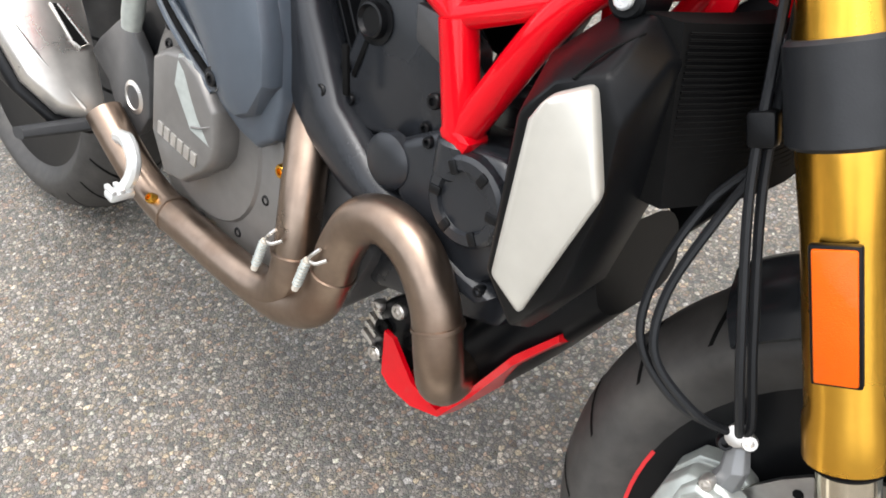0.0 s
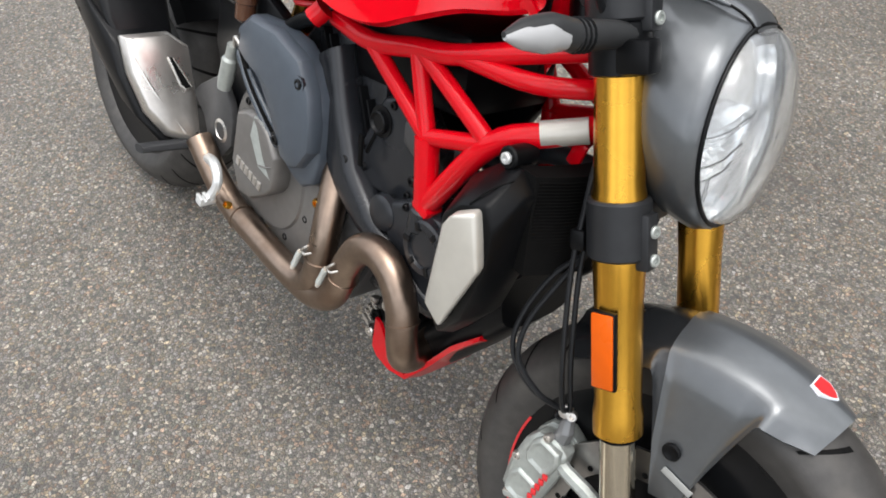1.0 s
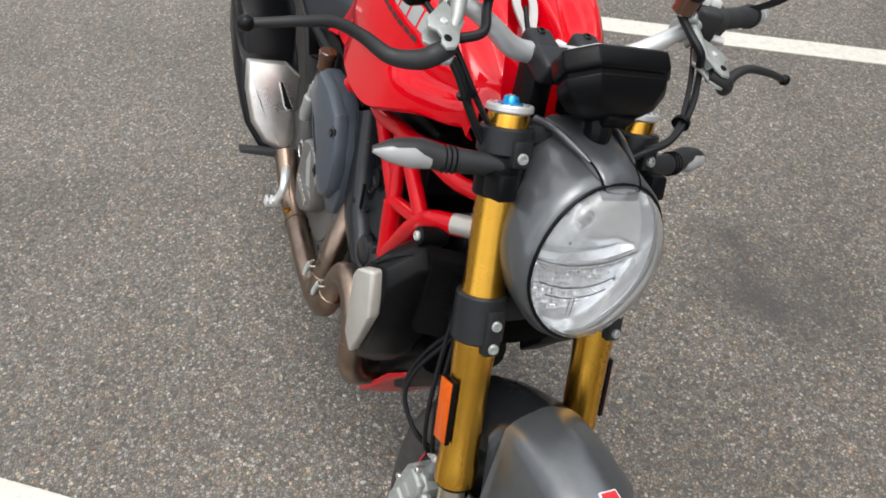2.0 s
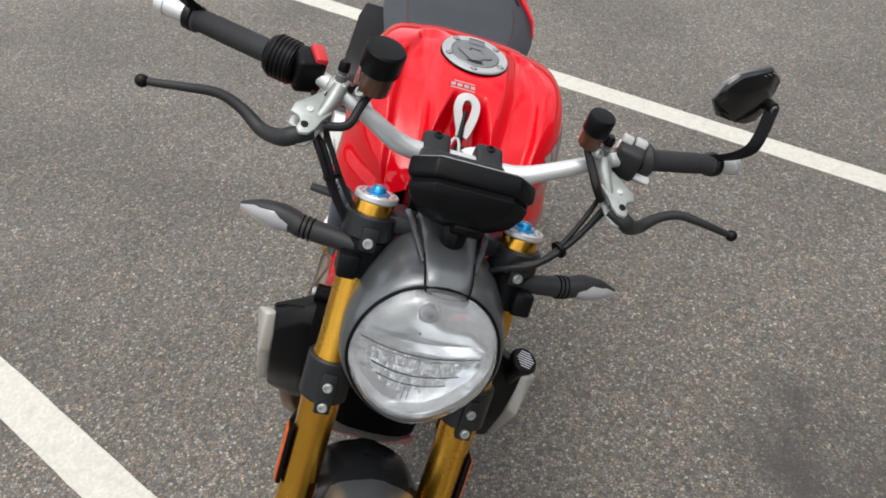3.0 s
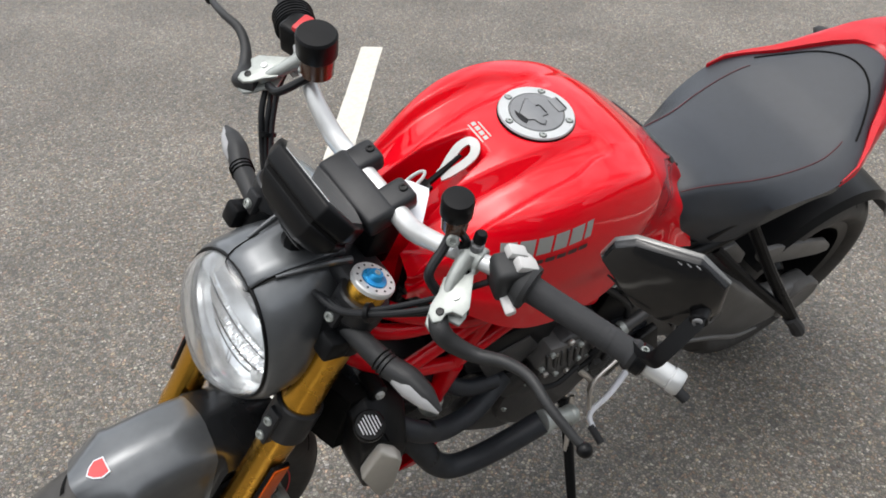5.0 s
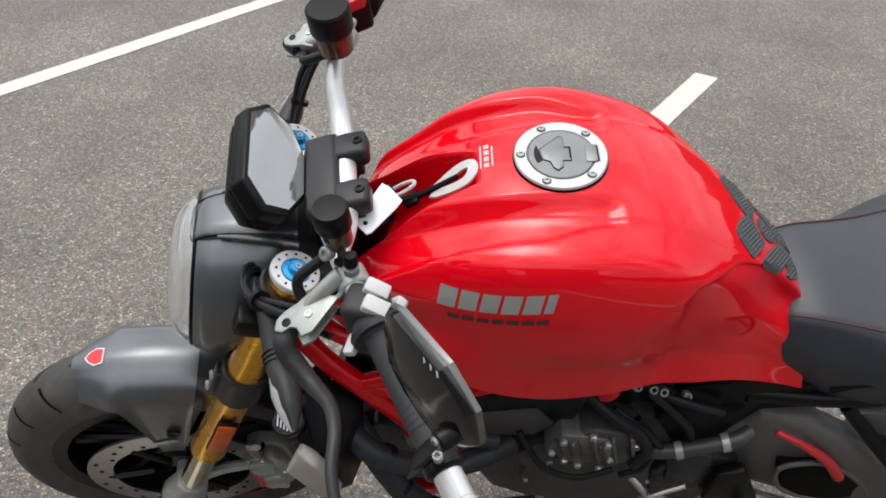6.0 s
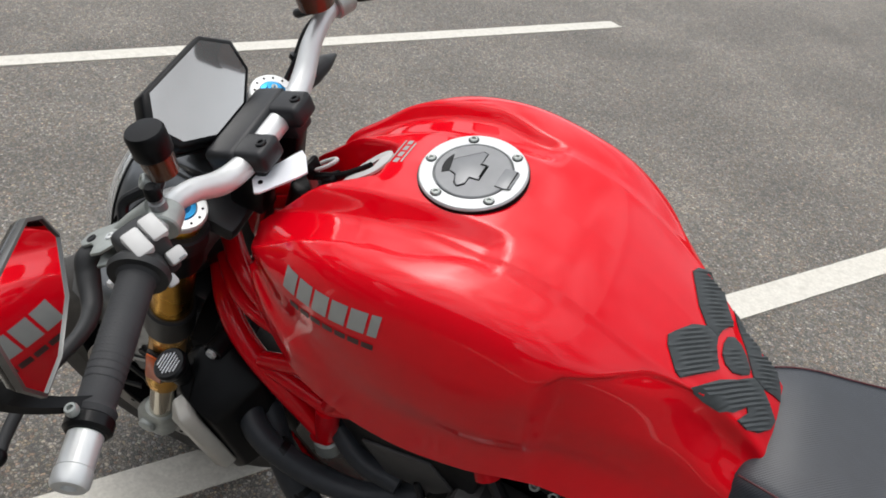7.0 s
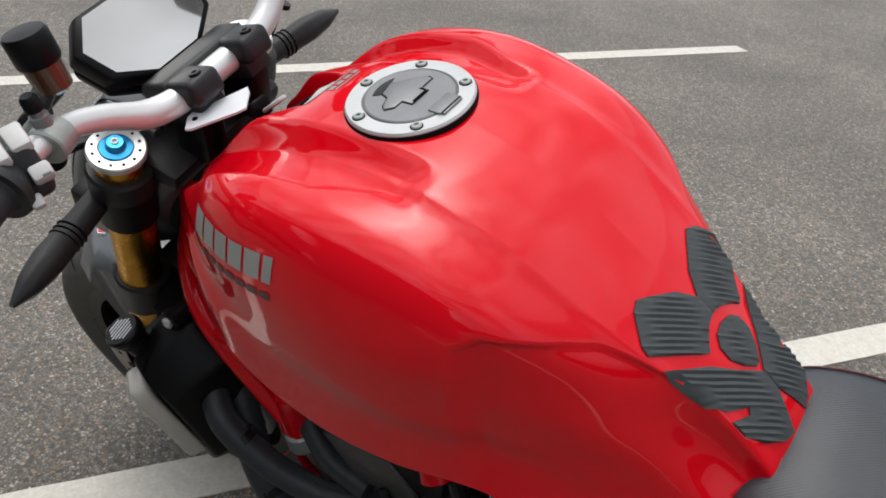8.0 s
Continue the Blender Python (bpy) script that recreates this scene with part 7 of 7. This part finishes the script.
def seat():
    st = [(0.454, 0.852, 0.094, 0.826, 0.806, 0.003), (0.436, 0.866, 0.108, 0.818, 0.784, 0.004), (0.400, 0.875, 0.122, 0.806, 0.752, 0.004), (0.355, 0.874, 0.134, 0.800, 0.716, 0.003), (0.312, 0.871, 0.146, 0.805, 0.694, 0.002), (0.278, 0.870, 0.157, 0.815, 0.722, 0.002), (0.220, 0.874, 0.176, 0.838, 0.768, 0.002),
          (0.140, 0.886, 0.191, 0.864, 0.805, 0.002), (0.085, 0.904, 0.184, 0.886, 0.825, 0.003), (0.045, 0.920, 0.160, 0.905, 0.840, 0.004), (0.0, 0.938, 0.128, 0.922, 0.870, 0.004), (-0.045, 0.956, 0.102, 0.940, 0.895, 0.004), (-0.090, 0.972, 0.074, 0.958, 0.92, 0.004), (-0.125, 0.982, 0.046, 0.970, 0.935, 0.003), (-0.140, 0.980, 0.020, 0.970, 0.945, 0.003)]
    rows = [seat_grid(s) for s in st]
    cols = [spline([r[i] for r in rows], 4) for i in range(len(rows[0]))]
    rows = [[c[k] for c in cols] for k in range(len(cols[0]))]
    bm = bmesh.new()
    skin(bm, rows, caps=True)
    ob = bikepart("seat", bm, M_SEAT, "black vinyl rider seat with red edge stitching", sharp=50)
    for s in (1, -1):
        i = 21 if s > 0 else 5
        pts = [r[i] + Vector((0, 0, 0.0004)) for r in rows[3:34]]
        bikepart("seat_stitching", tube(pts, 0.0012, 1, 6, curve=False), M_STITCH, "dark red stitching", ob)
    bikepart("seat_lip", tube([q + Vector((0.003, 0, -0.002)) for q in rows[0]], 0.0045, 1, 8, curve=False), M_LEVER, "dark rubber lip against the tank", ob)
    tree = bmesh.new()
    tree.from_mesh(ob.data)
    top = BVHTree.FromBMesh(tree)
    tree.free()
    seam = []
    for k in range(-12, 13):
        y = 0.140 * k / 12
        hit = top.ray_cast(Vector((-0.075 + 0.125 * (y / 0.14) ** 2, y, 1.3)), Vector((0, 0, -1)))[0]
        seam.append((hit or Vector((0.0, y, 0.93))) + Vector((0, 0, 0.0005)))
    bikepart("seat_seam", tube(seam, 0.0022, 1, 6, curve=False), M_HOLE, parent=ob)
    return ob


seat()


def tail():
    bm = bmesh.new()
    rows = []
    # a rim that hugs the seat's tail, then closes into a tapering cowl
    for x, w, inner, z0, z1 in ((0.125, 0.1930, 0.190, 0.874, 0.855), (0.085, 0.1900, 0.183, 0.893, 0.858), (0.045, 0.1780, 0.160, 0.908, 0.866), (0.0, 0.1580, 0.129, 0.926, 0.880), (-0.045, 0.1390, 0.103, 0.946, 0.898), (-0.090, 0.1220, 0.075, 0.966, 0.915), (-0.125, 0.1100, 0.047, 0.980, 0.928),
                                (-0.142, 0.1050, 0.012, 0.986, 0.934), (-0.17, 0.0970, 0.004, 0.994, 0.942), (-0.22, 0.0840, 0.004, 1.002, 0.955), (-0.28, 0.0680, 0.004, 1.006, 0.966), (-0.33, 0.0480, 0.004, 1.002, 0.975)):
        m = (inner + w) / 2
        top = [Vector((x, -inner, z0 + 0.004 - 0.02 * (x > -0.13))), Vector((x, -inner, z0 + 0.004)), Vector((x, -m, z0 + 0.005)), Vector((x, -w * 0.97, z0 - 0.006)), Vector((x, -w, (z0 + z1) / 2)), Vector((x, -w * 0.93, z1)), Vector((x, -inner * 0.96, z1 - 0.004))]
        rows.append(top + [Vector((v.x, -v.y, v.z)) for v in reversed(top)])
    skin(bm, rows)
    t = bikepart("tail_cowl", bm, M_TAIL, "red tail cowl", sharp=45)
    bikepart("under_tail", plate([(0.35, 0.76), (0.05, 0.83), (-0.20, 0.91), (-0.30, 0.93), (-0.28, 0.88), (0.0, 0.77), (0.3, 0.70)], -0.095, 0.095, "y", 0.01), M_BLACK, "black under-tail", t)
    for s in (-1, 1):
        indicator(s, (-0.19, s * 0.085, 0.915), (-0.215, s * 0.185, 0.900), bikepart, "rear_indicator")
        bikepart("subframe_tube", tube([(0.46, s * 0.11, 0.70), (0.30, s * 0.125, 0.715), (0.10, s * 0.125, 0.775), (-0.10, s * 0.10, 0.855)], 0.014, 6, 12), M_SATIN, "black subframe tube")
        bikepart("frame_side_plate", plate([(0.36, 0.735), (0.47, 0.750), (0.56, 0.720), (0.58, 0.62), (0.50, 0.48), (0.42, 0.46), (0.35, 0.60)], s * 0.095, s * 0.118, "y", 0.005), M_BLACK, "black frame side plate")
    br = bikepart("passenger_footrest_bracket", tube([(0.228, 0.130, 0.741), (0.165, 0.200, 0.630), (0.090, 0.272, 0.515)], [0.013, 0.013, 0.015], 5, 10), M_SATIN, "black passenger footrest bracket")
    bikepart("bracket_arm", tube([(0.310, 0.130, 0.700), (0.210, 0.195, 0.610), (0.090, 0.272, 0.515)], 0.012, 5, 10), M_SATIN, parent=br)
    bikepart("bracket_web", plate([(0.300, 0.700), (0.255, 0.700), (0.190, 0.640), (0.180, 0.605), (0.205, 0.612), (0.270, 0.660)], 0.128, 0.142, "y", 0.003), M_SWING, parent=br)
    bikepart("bracket_strut", tube([(0.350, 0.125, 0.742), (0.318, 0.135, 0.780), (0.285, 0.138, 0.778)], 0.007, 4, 8), M_SATIN, parent=br)
    bikepart("passenger_footrest", tube([(0.100, 0.270, 0.520), (0.072, 0.285, 0.490), (0.058, 0.292, 0.470)], 0.016, 4, 10), M_GRIP, parent=br)


tail()


def swingarm():
    rings = []
    for x, z, h, y in ((0.46, 0.50, 0.070, 0.110), (0.41, 0.545, 0.120, 0.130), (0.34, 0.545, 0.130, 0.148), (0.26, 0.505, 0.128, 0.160), (0.18, 0.450, 0.118, 0.166), (0.10, 0.395, 0.105, 0.168), (0.0, 0.340, 0.085, 0.170), (-0.10, 0.322, 0.068, 0.170), (-0.20, 0.316, 0.062, 0.166), (-0.245, 0.316, 0.035, 0.160)):
        rings.append(oval((x, y - 0.022, z), (0.15, 0, 1), (0, 1, 0), h, 0.030, 24, 4))
    arm = bikepart("swingarm", loft(rings), M_SWING, "grey cast single-sided swingarm")
    # No opening is cut: a near-black plate carries the window's shade.
    win = [(0.372, 0.560), (0.318, 0.582), (0.262, 0.552), (0.205, 0.492), (0.186, 0.452), (0.232, 0.428), (0.300, 0.448), (0.350, 0.490)]
    bikepart("swingarm_window_shade", plate(win, 0.120, 0.1715, "y", 0.004), M_HOLE, parent=arm)
    bikepart("window_lip", tube([(x, 0.170, z) for x, z in win[2:] + win[:3]], 0.0045, 4, 8), M_SWING, parent=arm)
    bikepart("swingarm_tie", tube([(0.405, 0.150, 0.650), (0.365, 0.166, 0.640), (0.310, 0.172, 0.595), (0.272, 0.176, 0.545)], [0.005, 0.006, 0.009, 0.010], 5, 10), M_REDPLASTIC, "red rubber strap", arm)
    bikepart("arm_edge", tube([(0.40, 0.150, 0.440), (0.30, 0.168, 0.410), (0.18, 0.184, 0.375), (0.06, 0.188, 0.315), (-0.03, 0.188, 0.295)], [0.003, 0.006, 0.006, 0.006, 0.003], 6, 8), M_SWING, parent=arm)
    bikepart("axle_ring", lathe([(0, 0.070), (0.02, 0.070), (0.024, 0.062), (0.02, 0.040), (0.02, 0.004)], (RA.x, 0.160, RA.z), (RA.x, 0.3, RA.z), 32), M_SWING, "grey axle hub", arm)
    bikepart("chain_guard", loft([oval((x, 0.135, z), (0.25, 0, 1), (0, 1, 0), h, 0.010, 14, 3) for x, z, h in ((0.10, 0.585, 0.020), (0.04, 0.560, 0.034), (-0.10, 0.515, 0.036), (-0.20, 0.480, 0.032), (-0.235, 0.465, 0.016))]), M_SWING, "grey chain guard", arm)
    hug = bmesh.new()
    rows = []
    for k in range(16):
        a = radians(38 + 112 * k / 15)
        rows.append([RA + Vector((r * math.cos(a), y, r * math.sin(a))) for y, r in ((-0.10, 0.318), (-0.085, 0.336), (0, 0.346), (0.085, 0.336), (0.10, 0.318), (0.085, 0.332), (0, 0.342), (-0.085, 0.332))])
    skin(hug, rows)
    bikepart("rear_mudguard", hug, M_BLACK, "black rear mudguard")


swingarm()


# ---- side stand, gear lever, left footrest ----
def left_side():
    st = bikepart("side_stand", tube([(0.560, 0.130, 0.300), (0.575, 0.190, 0.250), (0.600, 0.285, 0.150), (0.612, 0.338, 0.094)], [0.014, 0.0125, 0.011, 0.010], 6, 12), M_SATIN, "black side stand")
    foot = bmesh.new()

    def floor(x, y):
        return (0.2857 * y - 0.006 * x - 0.0120) / 0.9583

    shape = [(0.585, 0.325), (0.640, 0.322), (0.652, 0.352), (0.625, 0.372), (0.590, 0.362)]
    skin(foot, [[(x, y, floor(x, y) + 0.0005) for x, y in shape], [(x, y, floor(x, y) + 0.012) for x, y in shape]])
    bikepart("stand_foot", bevelled(foot, 0.003), M_SATIN, parent=st)
    bikepart("stand_spring", tube([(0.565, 0.150, 0.345), (0.580, 0.190, 0.270), (0.590, 0.215, 0.225)], 0.006, 4, 8), M_STEEL, parent=st)
    gl = bikepart("gear_lever", tube([(0.455, 0.175, 0.400), (0.520, 0.200, 0.395), (0.575, 0.212, 0.375), (0.590, 0.245, 0.370)], [0.008, 0.0065, 0.006, 0.006], 6, 10), M_WHITE, "pale gear lever")
    bikepart("gear_peg", tube([(0.590, 0.235, 0.370), (0.592, 0.275, 0.366)], 0.008, 3, 10), M_GRIP, parent=gl)
    bikepart("gear_rod", tube([(0.50, 0.165, 0.47), (0.56, 0.175, 0.43), (0.575, 0.205, 0.38)], 0.005, 4, 8), M_STEEL, parent=gl)
    peg = bikepart("footrest", tube([(0.385, 0.165, 0.395), (0.370, 0.205, 0.380), (0.335, 0.275, 0.350)], [0.012, 0.013, 0.013], 5, 12), M_GRIP, "black rubber footrest")
    bikepart("footrest_bracket", plate([(0.46, 0.52), (0.42, 0.54), (0.36, 0.42), (0.38, 0.37), (0.45, 0.39)], 0.150, 0.168, "y", 0.004), M_SATIN, parent=peg)


left_side()
